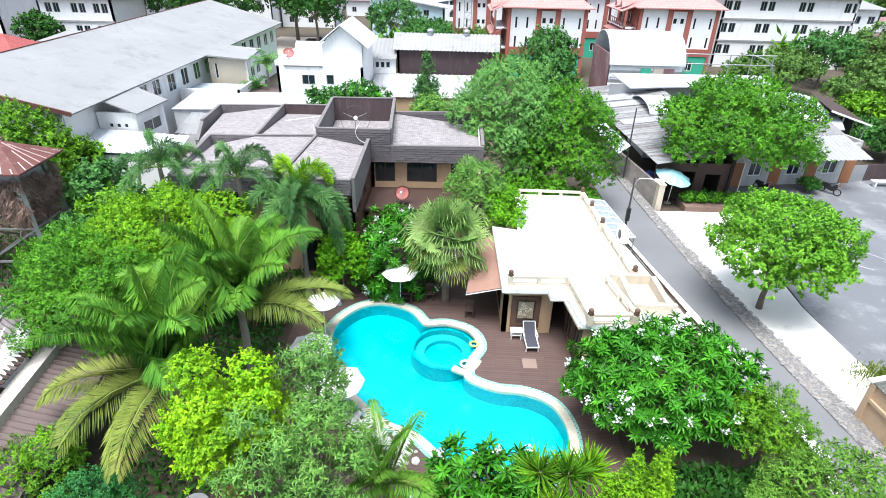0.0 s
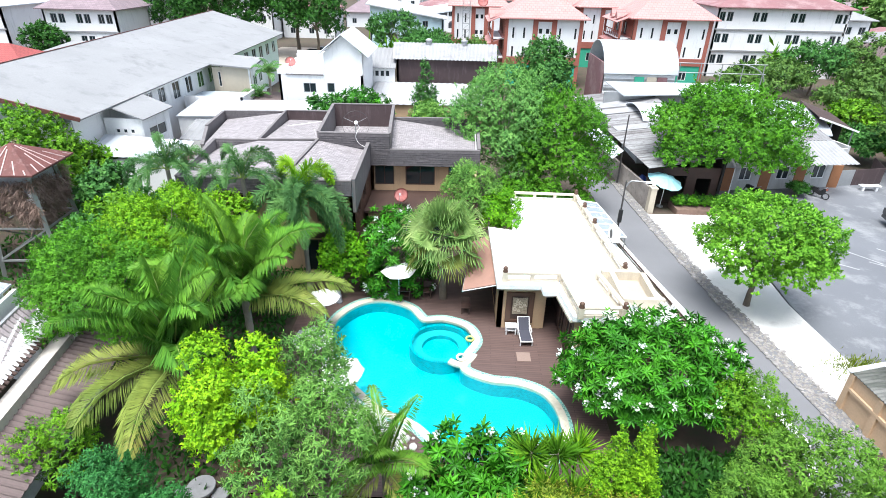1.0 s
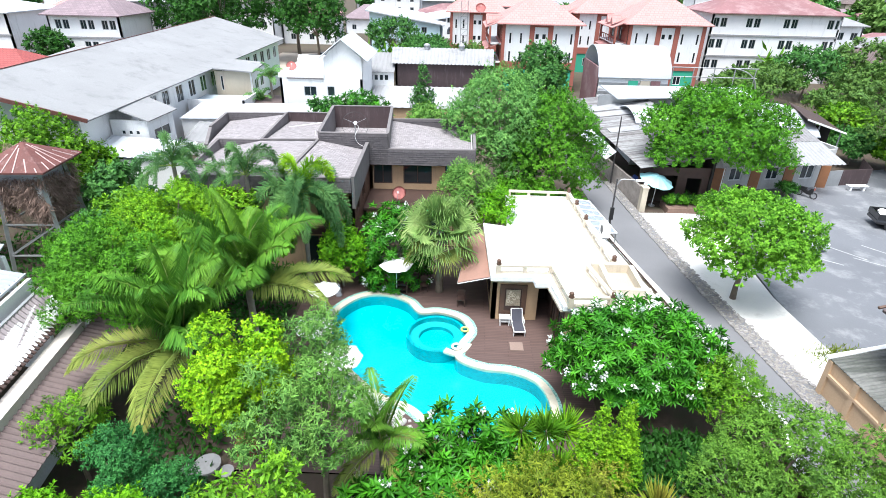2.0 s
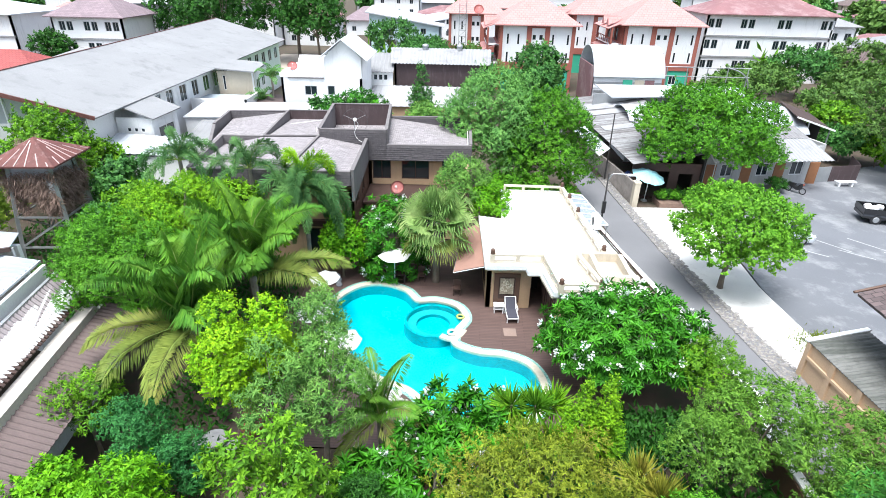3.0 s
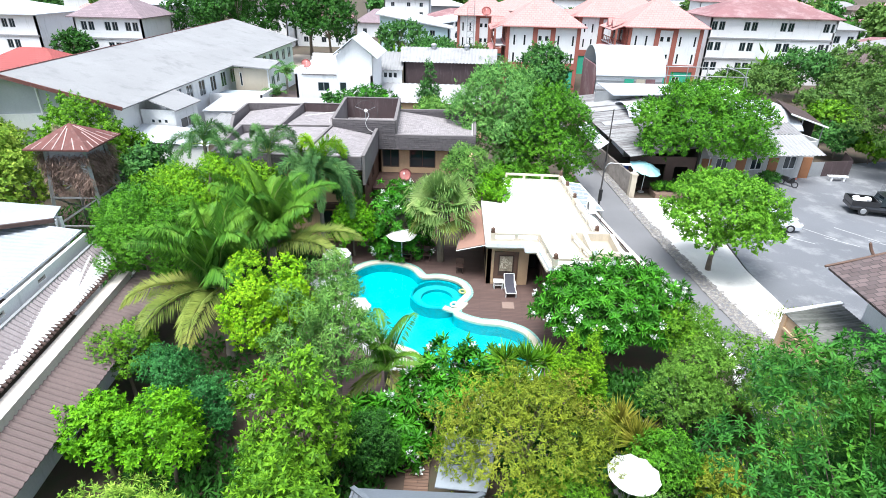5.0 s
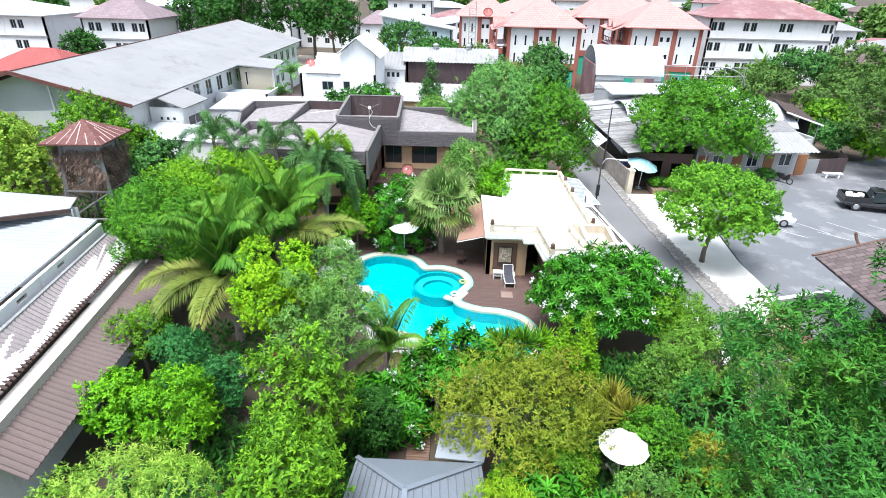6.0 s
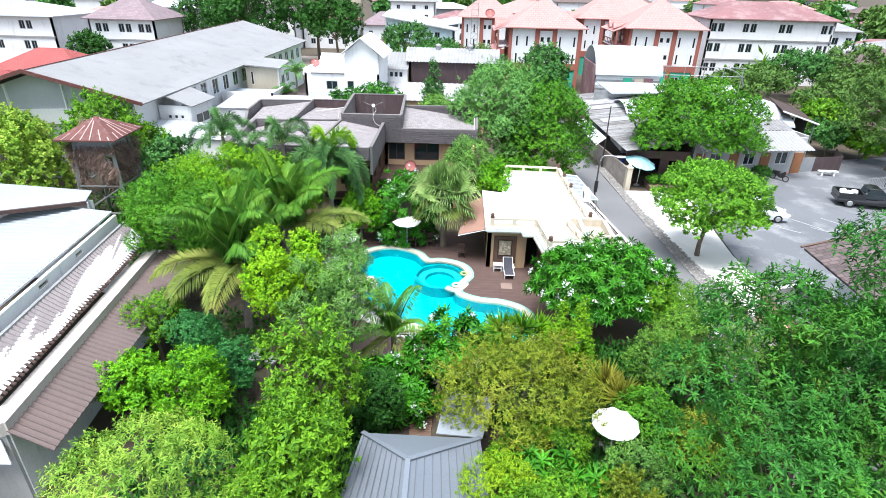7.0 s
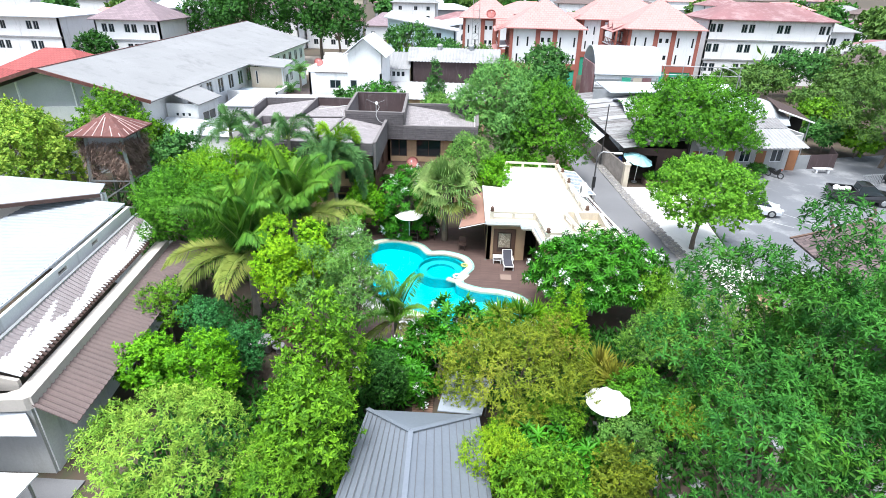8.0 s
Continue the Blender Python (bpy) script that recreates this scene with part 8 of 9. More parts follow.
# chairs by the house, potted plants
for i, (x, y) in enumerate(((-2.2, 26.0), (-1.6, 25.8), (0.6, 24.3))):
    ob = thing("deck_chair", "dark wooden chair on the poolside deck", "chair", (x, y, 0), group="deck chairs")
    bm = bmesh.new()
    box(bm, x - 0.24, y - 0.24, 0.4, x + 0.24, y + 0.24, 0.45)
    part("seat", bm, M_DARKWOOD, ob)
    bm = bmesh.new()
    box(bm, x - 0.24, y + 0.2, 0.5, x + 0.24, y + 0.25, 0.9)
    part("backrest", bm, M_DARKWOOD, ob)
    for sx in (-0.2, 0.2):
        for sy in (-0.2, 0.2):
            bm = bmesh.new()
            box(bm, x + sx - 0.025, y + sy - 0.025, 0, x + sx + 0.025, y + sy + 0.025, 0.9 if sy > 0 else 0.4)
            part("leg", bm, M_DARKWOOD, ob)
st_ = thing("garden_ornament", "small dark stone ornament standing on the deck", "ornament", (-6.6, 24.9, 0))
bm = bmesh.new()
tube(bm, [(-6.6, 24.9, h) for h in (0, 0.12, 0.2, 0.45, 0.6, 0.72, 0.85)], [0.2, 0.2, 0.13, 0.18, 0.1, 0.13, 0.03], 12)
part("body", bm, surface("mottled_stone", (0.25, 0.25, 0.27), 0.8, 0.5, 5, 20), st_, smooth=True)
fl = thing("pool_float", "small yellow-green inflatable ring lying on the spa edge", "float", (0.55, 21.8, 0.04))
bm = bmesh.new()
ringp = [(0.8 + 0.19 * math.cos(a), 21.75 + 0.19 * math.sin(a), 0.09) for a in (2 * math.pi * k / 18 for k in range(19))]
tube(bm, ringp, 0.06, 8)
part("ring", bm, plain("yellow_vinyl", (0.45, 0.50, 0.16), 0.35), fl, smooth=True)
fl = thing("pool_float", "white ring float with a blue stripe by the pool steps", "float", (0.35, 20.2, 0.06))
bm = bmesh.new()
tube(bm, [(0.35 + 0.22 * math.cos(a), 20.2 + 0.22 * math.sin(a), 0.12) for a in (2 * math.pi * k / 18 for k in range(19))], 0.06, 8)
part("ring", bm, M_WHITEP, fl, smooth=True)
# stepping stones under the coconut palm
for i, (x, y, r) in enumerate(((-9.05, 11.9, 0.5), (-9.75, 11.75, 0.3), (-8.35, 11.8, 0.3))):
    ob = thing("garden_stool" if i else "stone_table", "round pale stone slab on the dark garden floor", "garden seat", (x, y, -0.06))
    bm = bmesh.new()
    tube(bm, [(x, y, -0.06), (x, y, 0.35 + 0.2 * (not i))], r * 0.5, 12)
    part("base", bm, M_STONE, ob)
    bm = bmesh.new()
    tube(bm, [(x, y, 0.35 + 0.2 * (not i)), (x, y, 0.42 + 0.22 * (not i))], r, 20)
    part("slab", bm, M_FIBRE2, ob)
ob = thing("terracotta_urn", "large terracotta urn under the trees", "urn", (-7.9, 12.9, -0.06))
bm = bmesh.new()
tube(bm, [(-7.9, 12.9, h) for h in (-0.06, 0.1, 0.45, 0.8, 0.95, 1.0)], [0.25, 0.35, 0.5, 0.4, 0.28, 0.34], 16)
part("body", bm, surface("terracotta", (0.33, 0.10, 0.06), 0.8, 0.15, 2, 16), ob, smooth=True)
gp = thing("garden_path", "irregular pale flagstones under the trees", "path", (9.0, 8.0, 0), kind="structure")
rng = random.Random(12)
for i in range(46):
    x, y = rng.uniform(6.5, 10.2), rng.uniform(3.5, 12.5)
    bm = bmesh.new()
    k = rng.randint(5, 7)
    prism(bm, [(x + rng.uniform(0.25, 0.42) * math.cos(2 * math.pi * j / k), y + rng.uniform(0.25, 0.42) * math.sin(2 * math.pi * j / k)) for j in range(k)], -0.08, -0.02)
    part("flagstone", bm, M_FIBRE2, gp)

# ---- vehicles ----
def wheel(parent, x, y, r, w, m):
    bm = bmesh.new()
    bmesh.ops.create_cone(bm, cap_ends=True, segments=20, radius1=r, radius2=r, depth=w, matrix=m @ pose(x, y, r, 90, 0, 0))
    bmesh.ops.bevel(bm, geom=[e for e in bm.edges if e.calc_face_angle(0) > 0.8], offset=0.03, segments=1)
    t = part("tyre", bm, M_BLACK, parent)
    bm = bmesh.new()
    s = 1 if y > 0 else -1
    bmesh.ops.create_cone(bm, cap_ends=True, segments=16, radius1=r * 0.62, radius2=r * 0.55, depth=0.03, matrix=m @ pose(x, y + s * (w / 2 + 0.012), r, -90 * s, 0, 0))
    part("rim", bm, M_STEEL, t, "silver rim")
def loft(bm, sections, m):
    """A body from cross-sections (x, half width, bottom, top)."""
    rings = []
    for x, hw_, z0, z1 in sections:
        rings.append([bm.verts.new(m @ Vector((x, y, z))) for y, z in ((-hw_, z0), (-hw_ * 1.02, z0 + (z1 - z0) * 0.5), (-hw_ * 0.93, z1), (hw_ * 0.93, z1), (hw_ * 1.02, z0 + (z1 - z0) * 0.5), (hw_, z0))])
    for a, b in zip(rings, rings[1:]):
        for i in range(6):
            j = (i + 1) % 6
            bm.faces.new((a[i], a[j], b[j], b[i]))
    bm.faces.new(rings[0][::-1])
    bm.faces.new(rings[-1])
    bmesh.ops.recalc_face_normals(bm, faces=bm.faces)
def paint(name, base):
    m_, n_, l_, p_ = node_mat(name)
    p_.inputs["Base Color"].default_value = (*base, 1)
    p_.inputs["Roughness"].default_value, p_.inputs["Coat Weight"].default_value, p_.inputs["Metallic"].default_value = 0.35, 0.8, 0.2
    return m_
def saloon(label, x, y, turn, colour):
    ob = thing("car", label, "car", (x, y, 0.012))
    m_ = Matrix.Translation((x, y, 0.012)) @ pose(0, 0, 0, 0, 0, turn)
    bm = bmesh.new()
    loft(bm, [(-2.2, 0.72, 0.4, 0.75), (-2.05, 0.84, 0.25, 0.92), (-1.2, 0.87, 0.22, 0.98), (0.6, 0.87, 0.22, 0.95), (1.5, 0.86, 0.22, 0.85), (2.05, 0.8, 0.25, 0.7), (2.2, 0.68, 0.35, 0.6)], m_)
    part("body", bm, colour, ob, smooth=False)
    bm = bmesh.new()
    loft(bm, [(-1.75, 0.72, 0.93, 1.0), (-1.0, 0.7, 0.95, 1.4), (-0.2, 0.69, 0.95, 1.46), (0.5, 0.7, 0.93, 1.35), (1.25, 0.74, 0.85, 0.92)], m_)
    part("cabin_glass", bm, M_GLASS, ob)
    bm = bmesh.new()
    loft(bm, [(-1.05, 0.66, 1.38, 1.43), (-0.2, 0.66, 1.43, 1.49), (0.42, 0.66, 1.33, 1.4)], m_)
    part("roof_panel", bm, colour, ob)
    for wx in (-1.35, 1.35):
        for wy in (-0.8, 0.8):
            wheel(ob, wx, wy, 0.32, 0.2, m_)
    for wy in (-0.6, 0.6):
        bm = bmesh.new()
        box(bm, 2.1, wy - 0.15, 0.58, 2.2, wy + 0.15, 0.7, m_)
        part("headlight", bm, M_WHITEP, ob)
        bm = bmesh.new()
        box(bm, -2.2, wy - 0.15, 0.7, -2.1, wy + 0.15, 0.85, m_)
        part("tail_light", bm, M_ORANGE, ob)
def pickup(label, x, y, turn, colour, z=0.012, load=True):
    ob = thing("pickup_truck", label, "pickup", (x, y, z))
    m_ = Matrix.Translation((x, y, z)) @ pose(0, 0, 0, 0, 0, turn)
    bm = bmesh.new()
    loft(bm, [(-2.6, 0.85, 0.5, 0.75), (-2.5, 0.9, 0.45, 0.8), (0.0, 0.92, 0.4, 0.8), (1.6, 0.92, 0.4, 1.05), (2.35, 0.88, 0.4, 0.98), (2.6, 0.78, 0.5, 0.85)], m_)
    part("body", bm, colour, ob)
    for r in ((-2.6, -0.92, -0.55, -0.84), (-2.6, 0.84, -0.55, 0.92), (-2.6, -0.84, -2.52, 0.84), (-0.63, -0.84, -0.55, 0.84)):
        bm = bmesh.new()
        box(bm, r[0], r[1], 0.8, r[2], r[3], 1.22, m_)
        part("bed_side", bm, colour, ob)
    bm = bmesh.new()
    loft(bm, [(-0.55, 0.82, 0.82, 1.1), (-0.4, 0.76, 0.85, 1.7), (0.5, 0.74, 0.9, 1.75), (1.35, 0.8, 0.95, 1.1)], m_)
    part("cabin_glass", bm, M_GLASS, ob)
    bm = bmesh.new()
    loft(bm, [(-0.45, 0.72, 1.66, 1.72), (0.0, 0.72, 1.7, 1.78), (0.5, 0.7, 1.68, 1.76)], m_)
    part("roof_panel", bm, colour, ob)
    for wx in (-1.6, 1.55):
        for wy in (-0.82, 0.82):
            wheel(ob, wx, wy, 0.38, 0.24, m_)
    if load:
        for i, (lx, ly) in enumerate(((-2.2, -0.4), (-1.6, -0.1), (-1.9, 0.4), (-1.1, 0.3))):
            sk = thing("sack", "white plastic sack in the truck bed", "sack", tuple(m_ @ Vector((lx, ly, 0.8))), group="sacks in the truck")
            bm = bmesh.new()
            bmesh.ops.create_icosphere(bm, subdivisions=2, radius=0.3, matrix=m_ @ pose(lx, ly, 1.05) @ Matrix.Diagonal((1.1, 0.9, 0.8, 1)))
            for v in bm.verts:
                v.co += Vector((1, 1, 1)) * 0.06 * noise.noise(v.co * 4)
            part("bag", bm, M_WHITEP, sk, smooth=True)
saloon("silver saloon car parked in a bay", 24.6, 33.5, -12, paint("silver_paint", (0.62, 0.65, 0.68)))
pickup("black pickup truck loaded with white sacks", 35.6, 37.0, -14, paint("black_paint", (0.012, 0.012, 0.014)))
saloon("silver car parked behind the pickup", 43.5, 41.5, -20, paint("grey_paint", (0.45, 0.48, 0.52)))
pickup("black pickup on the far track", -27.0, 113.0, 0, paint("black_paint_two", (0.015, 0.015, 0.016)), 0.0, False)
def motorbike(label, x, y, turn):
    ob = thing("motorbike", label, "motorbike", (x, y, 0.012))
    m_ = Matrix.Translation((x, y, 0.012)) @ pose(0, 0, 0, 0, 0, turn)
    for wx in (-0.62, 0.62):
        bm = bmesh.new()
        tube(bm, [m_ @ Vector((wx + 0.27 * math.cos(a), 0, 0.29 + 0.27 * math.sin(a))) for a in (2 * math.pi * k / 16 for k in range(17))], 0.05, 6)
        part("wheel", bm, M_BLACK, ob)
    bm = bmesh.new()
    loft(bm, [(-0.75, 0.1, 0.6, 0.75), (-0.3, 0.14, 0.45, 0.8), (0.1, 0.12, 0.3, 0.6), (0.4, 0.14, 0.35, 0.95), (0.55, 0.1, 0.7, 1.0)], m_)
    part("body", bm, M_BLACK, ob)
    bm = bmesh.new()
    tube(bm, [m_ @ Vector((0.45, -0.32, 1.02)), m_ @ Vector((0.5, 0, 0.98)), m_ @ Vector((0.45, 0.32, 1.02))], 0.02, 5)
    tube(bm, [m_ @ Vector((0.5, 0, 0.98)), m_ @ Vector((0.62, 0, 0.3))], 0.035, 6)
    part("handlebar", bm, M_STEEL, ob)
    bm = bmesh.new()
    box(bm, -0.7, -0.12, 0.76, -0.05, 0.12, 0.84, m_)
    part("seat", bm, M_BLACK, ob)
    bm = bmesh.new()
    box(bm, 0.5, -0.1, 0.8, 0.62, 0.1, 0.95, m_)
    part("headlight", bm, M_ORANGE, ob)
motorbike("dark motorbike with a red front parked by the shop", 31.3, 43.4, -55)
motorbike("dark motorbike parked near the shop doors", 25.6, 43.3, -70)
motorbike("red motorbike at the edge of the car park", 41.5, 42.8, 30)

# leaning trunk with a red plate, and the bamboo gate beside it
tp = thing("sign_tree", "leaning bare tree trunk with a square red plate", "tree", (39.0, 37.6, -0.06))
bm = bmesh.new()
tube(bm, [(38.6, 37.4, -0.1), (39.2, 37.6, 1.6), (40.2, 38.0, 3.6), (40.6, 38.2, 5.4)], [0.34, 0.26, 0.22, 0.16], 9)
part("trunk", bm, M_BARK, tp)
plate = bmesh.new()
box(plate, -0.5, -0.03, -0.4, 0.5, 0.03, 0.4, pose(39.3, 37.2, 2.2, 0, 0, 12))
sign = part("plate", plate, surface("red_plate", (0.55, 0.03, 0.03), 0.4, 0.05, 1, 10), tp, "square red plate")
for x0, z0, x1, z1 in ((-0.3, -0.2, -0.2, 0.2), (-0.3, 0.1, 0.2, 0.2), (0.1, -0.2, 0.2, 0.2)):
    bm = bmesh.new()
    box(bm, x0, -0.045, z0, x1, -0.03, z1, pose(39.3, 37.2, 2.2, 0, 0, 12))
    part("mark", bm, M_WHITEP, sign)
gate = thing("bar_gate", "grey upright-bar gate at the edge of the asphalt", "gate", (39.2, 41.2, 0))
for i in range(12):
    bm = bmesh.new()
    bar(bm, (38.2 + 0.2 * i, 41.0 + 0.06 * i, -0.02), (38.2 + 0.2 * i, 41.0 + 0.06 * i, 1.3), 0.05)
    part("bar", bm, M_STEEL, gate)
for z in (0.2, 1.2):
    bm = bmesh.new()
    bar(bm, (38.1, 41.0, z), (40.5, 41.7, z), 0.06)
    part("rail", bm, M_STEEL, gate)

# dry vines on the water tower
pos, k, rs = VINES
way = unit(rs.normal(size=(k, 3)) * np.array([0.5, 0.5, 0.4]) + np.array([0, 0, -0.9]))
adopt("stems", leaf_mesh("stems", pos, way, across(way, rs), rs.uniform(0.2, 0.6, k), np.full(k, 0.014), 0.2), L_DRYV, vn)

# ---- far buildings ----
def flats(label, x0, x1, y0, y1, eave, ridge, balcony=True):
    """Three-storey flats: white panels between terracotta pilasters, mint ground floor, red hipped roof."""
    ob = thing("apartment_block", label, "apartment building", ((x0 + x1) / 2, (y0 + y1) / 2, 0), group="red-roofed flats")
    w = x1 - x0
    slits = []
    for z in (eave - 2.9, eave - 5.6):
        for f in (0.10, 0.24, 0.70, 0.90):
            slits.append((w * f, z, 0.28, 1.5))
        slits += [(w * 0.44, z + 0.7, 0.5, 0.7), (w * 0.53, z + 0.7, 0.5, 0.7)]
    wall("wall", (x0, y0), (x1, y0), 4.5, eave, 0.3, M_WHITE, ob, slits, M_GLASS, M_DARKWOOD, "white panelled wall", 0.06)
    wall("ground_floor", (x0, y0), (x1, y0), -0.06, 3.4, 0.3, M_GREENP, ob, [(w * 0.2, 1.2, 1.2, 1.4), (w * 0.45, 0.1, 1.0, 2.2), (w * 0.7, 1.2, 1.2, 1.4)], M_GLASS, M_WHITEP, "mint green ground floor")
    bm = bmesh.new()
    box(bm, x0 - 0.05, y0 - 0.12, 3.4, x1 + 0.05, y0 + 0.3, 4.5)
    part("band", bm, M_ORANGE, ob, "terracotta band")
    for f, pw in ((0.0, 0.5), (0.36, 0.75), (0.60, 0.75), (0.955, 0.55)):
        bm = bmesh.new()
        box(bm, x0 + w * f, y0 - 0.18, -0.06, x0 + w * f + pw, y0 - 0.002, eave)
        part("pilaster", bm, M_ORANGE, ob)
    bm = bmesh.new()
    box(bm, x0 + w * 0.36, y0 - 0.12, eave - 0.5, x0 + w * 0.66, y0 - 0.003, eave)
    part("lintel_band", bm, M_ORANGE, ob)
    wall("wall", (x1, y0), (x1, y1), -0.06, eave, 0.3, M_ORANGE, ob)
    wall("wall", (x1, y1), (x0, y1), -0.06, eave, 0.3, M_WHITE, ob)
    wall("wall", (x0, y1), (x0, y0), -0.06, eave, 0.3, M_ORANGE, ob, [(1.0 + 2.4 * i, z, 1.5, 1.9) for i in range(3) for z in (eave - 2.8, eave - 5.6)], M_GLASS, M_DARKWOOD)
    bm = bmesh.new()
    hip_roof(bm, x0 - 0.8, x1 + 0.9, y0 - 0.8, y1 + 0.8, eave, ridge)
    part("roof", bm, M_REDTILE, ob, "red hipped tile roof")
    if balcony:
        for z in (eave, eave - 3.2):
            bm = bmesh.new()
            sheet(bm, (x0 - 2.6, y0 + 0.6, z - 0.7), (x0 - 2.6, y1 - 0.6, z - 0.7), (x0, y1 - 0.6, z + 0.3), (x0, y0 + 0.6, z + 0.3), 0.12)
            part("balcony_roof", bm, M_REDTILE, ob)
        for i in range(2):
            y = y0 + 1.6 + 3.0 * i
            bm = bmesh.new()
            a = [bm.verts.new(v) for v in ((x0 - 2.3, y, eave - 0.3), (x0 - 2.3, y + 1.8, eave - 0.3), (x0 - 2.3, y + 0.9, eave + 0.9), (x0 + 0.2, y + 0.9, eave + 0.9))]
            bm.faces.new((a[0], a[2], a[1]))
            bm.faces.new((a[0], a[3], a[2]))
            bm.faces.new((a[1], a[2], a[3]))
            part("dormer", bm, M_REDTILE, ob)
        for z in (eave - 3.2, eave - 6.0):
            bm = bmesh.new()
            box(bm, x0 - 1.9, y0 + 0.6, z, x0 + 0.02, y1 - 0.6, z + 0.18)
            part("balcony_floor", bm, M_WHITE, ob)
            bm = bmesh.new()
            for kx in range(9):
                yy = y0 + 0.7 + kx * (y1 - y0 - 1.5) / 8
                box(bm, x0 - 1.9, yy, z + 0.18, x0 - 1.8, yy + 0.08, z + 1.05)
            box(bm, x0 - 1.92, y0 + 0.6, z + 1.0, x0 - 1.8, y1 - 0.6, z + 1.1)
            part("balcony_rail", bm, M_ORANGE, ob)
        for yy in (y0 + 0.6, y1 - 0.9):
            bm = bmesh.new()
            box(bm, x0 - 1.95, yy, -0.06, x0 - 1.65, yy + 0.3, eave - 0.6)
            part("balcony_pier", bm, M_ORANGE, ob)
    return ob
flats("three-storey white and terracotta flats with a red tiled roof", 7.2, 19.0, 88, 99, 10.1, 14.2)
flats("terracotta and white flats with a red hipped roof", 27.2, 39.2, 90, 101, 10.3, 14.5)
flats("white flats with a red roof standing further back", -1.0, 9.0, 108, 119, 10.3, 14.5, False)
flats("red-roofed flats behind the front block", 22.5, 33.0, 108, 119, 10.6, 15.0)

def white_block(label, x0, x1, y0, y1, eave, ridge, storeys, roof, groups, name="white_building", body=None):
    ob = thing(name, label, "building", ((x0 + x1) / 2, (y0 + y1) / 2, 0))
    opens = []
    for s in range(storeys):
        z = eave - 2.3 - 3.5 * s
        if z > 0.3:
            for g in groups:
                opens += [((x1 - x0) * g, z, 1.05, 1.5), ((x1 - x0) * g + 1.35, z, 1.05, 1.5)]
    wall("wall", (x0, y0), (x1, y0), -0.06, eave, 0.3, body or M_WHITE, ob, opens, M_GLASS, M_STEEL, "white rendered wall")
    wall("wall", (x1, y0), (x1, y1), -0.06, eave, 0.3, body or M_WHITE, ob)
    wall("wall", (x1, y1), (x0, y1), -0.06, eave, 0.3, body or M_WHITE, ob)
    wall("wall", (x0, y1), (x0, y0), -0.06, eave, 0.3, body or M_WHITE, ob, [(2 + 3.5 * i, eave - 2.3, 1.0, 1.4) for i in range(int((y1 - y0 - 2) / 3.5))], M_GLASS, M_STEEL)
    for s in range(1, storeys):
        bm = bmesh.new()
        box(bm, x0 - 0.05, y0 - 0.2, eave - 3.5 * s - 0.25, x1 + 0.05, y0 - 0.003, eave - 3.5 * s)
        part("ledge", bm, M_FIBRE2, ob)
    bm = bmesh.new()
    hip_roof(bm, x0 - 0.8, x1 + 0.8, y0 - 0.8, y1 + 0.8, eave, ridge)
    part("roof", bm, roof, ob)
    return ob
white_block("long white three-storey building with a faded maroon roof", 45.0, 67.5, 102, 114, 11.5, 14.3, 3, M_MAROON, (0.01, 0.27, 0.56, 0.9))
white_block("white house with a mauve tiled hipped roof", -70.5, -58.0, 98, 109, 8.9, 12.6, 2, M_MAUVE, (0.1, 0.45, 0.75), "white_house")
white_block("white house with a plain roof near the red roofs", -92, -76, 96, 110, 9.2, 11.2, 2, M_ZINC, (0.2, 0.6), "white_house")
bb = thing("blue_house", "pale blue bungalow with low sloping white roofs", "house", (-11, 134, 0))
wall("wall", (-19.0, 128), (-3.0, 128), -0.06, 6.2, 0.3, M_PALEBLUE, bb, [(2.5, 4.0, 3.0, 1.3), (7.0, 4.4, 2.6, 1.1), (11.5, 4.4, 1.2, 1.2)], M_GLASS, M_STEEL, "pale blue rendered wall")
wall("wall", (-3.0, 128), (-3.0, 140), -0.06, 6.0, 0.3, M_PALEBLUE, bb)
wall("wall", (-19.0, 140), (-19.0, 128), -0.06, 8.6, 0.3, M_PALEBLUE, bb)
bm = bmesh.new()
prism(bm, [(-19.0, 128.01), (-3.0, 128.01), (-3.0, 128.29), (-19.0, 128.29)], 6.2, [8.8, 6.3, 6.3, 8.8])
part("gable_wall", bm, M_PALEBLUE, bb)
bm = bmesh.new()
sheet(bm, (-19.8, 127.3, 8.9), (-2.2, 127.3, 6.2), (-2.2, 140.5, 6.9), (-19.8, 140.5, 9.6), 0.25)
part("roof", bm, M_ZINC, bb, "low white sheet roof")
bm = bmesh.new()
sheet(bm, (-7.5, 132, 6.6), (2.0, 131, 8.2), (2.0, 143, 9.0), (-7.5, 143, 7.4), 0.25)
part("roof", bm, M_ZINC, bb, "second white roof sloping the other way")

def simple_house(label, x, y, w, d, eave, ridge, roof, body, name="house", opens=True):
    ob = thing(name, label, "house", (x, y, 0))
    hw_, hd = w / 2, d / 2
    o = [(w * f, 1.0 + 3.0 * s, 1.2, 1.3) for f in (0.15, 0.5, 0.78) for s in range(int(eave // 3))] if opens else []
    wall("wall", (x - hw_, y - hd), (x + hw_, y - hd), -0.06, eave, 0.25, body, ob, o, M_GLASS, M_STEEL)
    wall("wall", (x + hw_, y - hd), (x + hw_, y + hd), -0.06, eave, 0.25, body, ob)
    wall("wall", (x + hw_, y + hd), (x - hw_, y + hd), -0.06, eave, 0.25, body, ob)
    wall("wall", (x - hw_, y + hd), (x - hw_, y - hd), -0.06, eave, 0.25, body, ob)
    bm = bmesh.new()
    hip_roof(bm, x - hw_ - 0.7, x + hw_ + 0.7, y - hd - 0.7, y + hd + 0.7, eave, ridge)
    part("roof", bm, roof, ob)
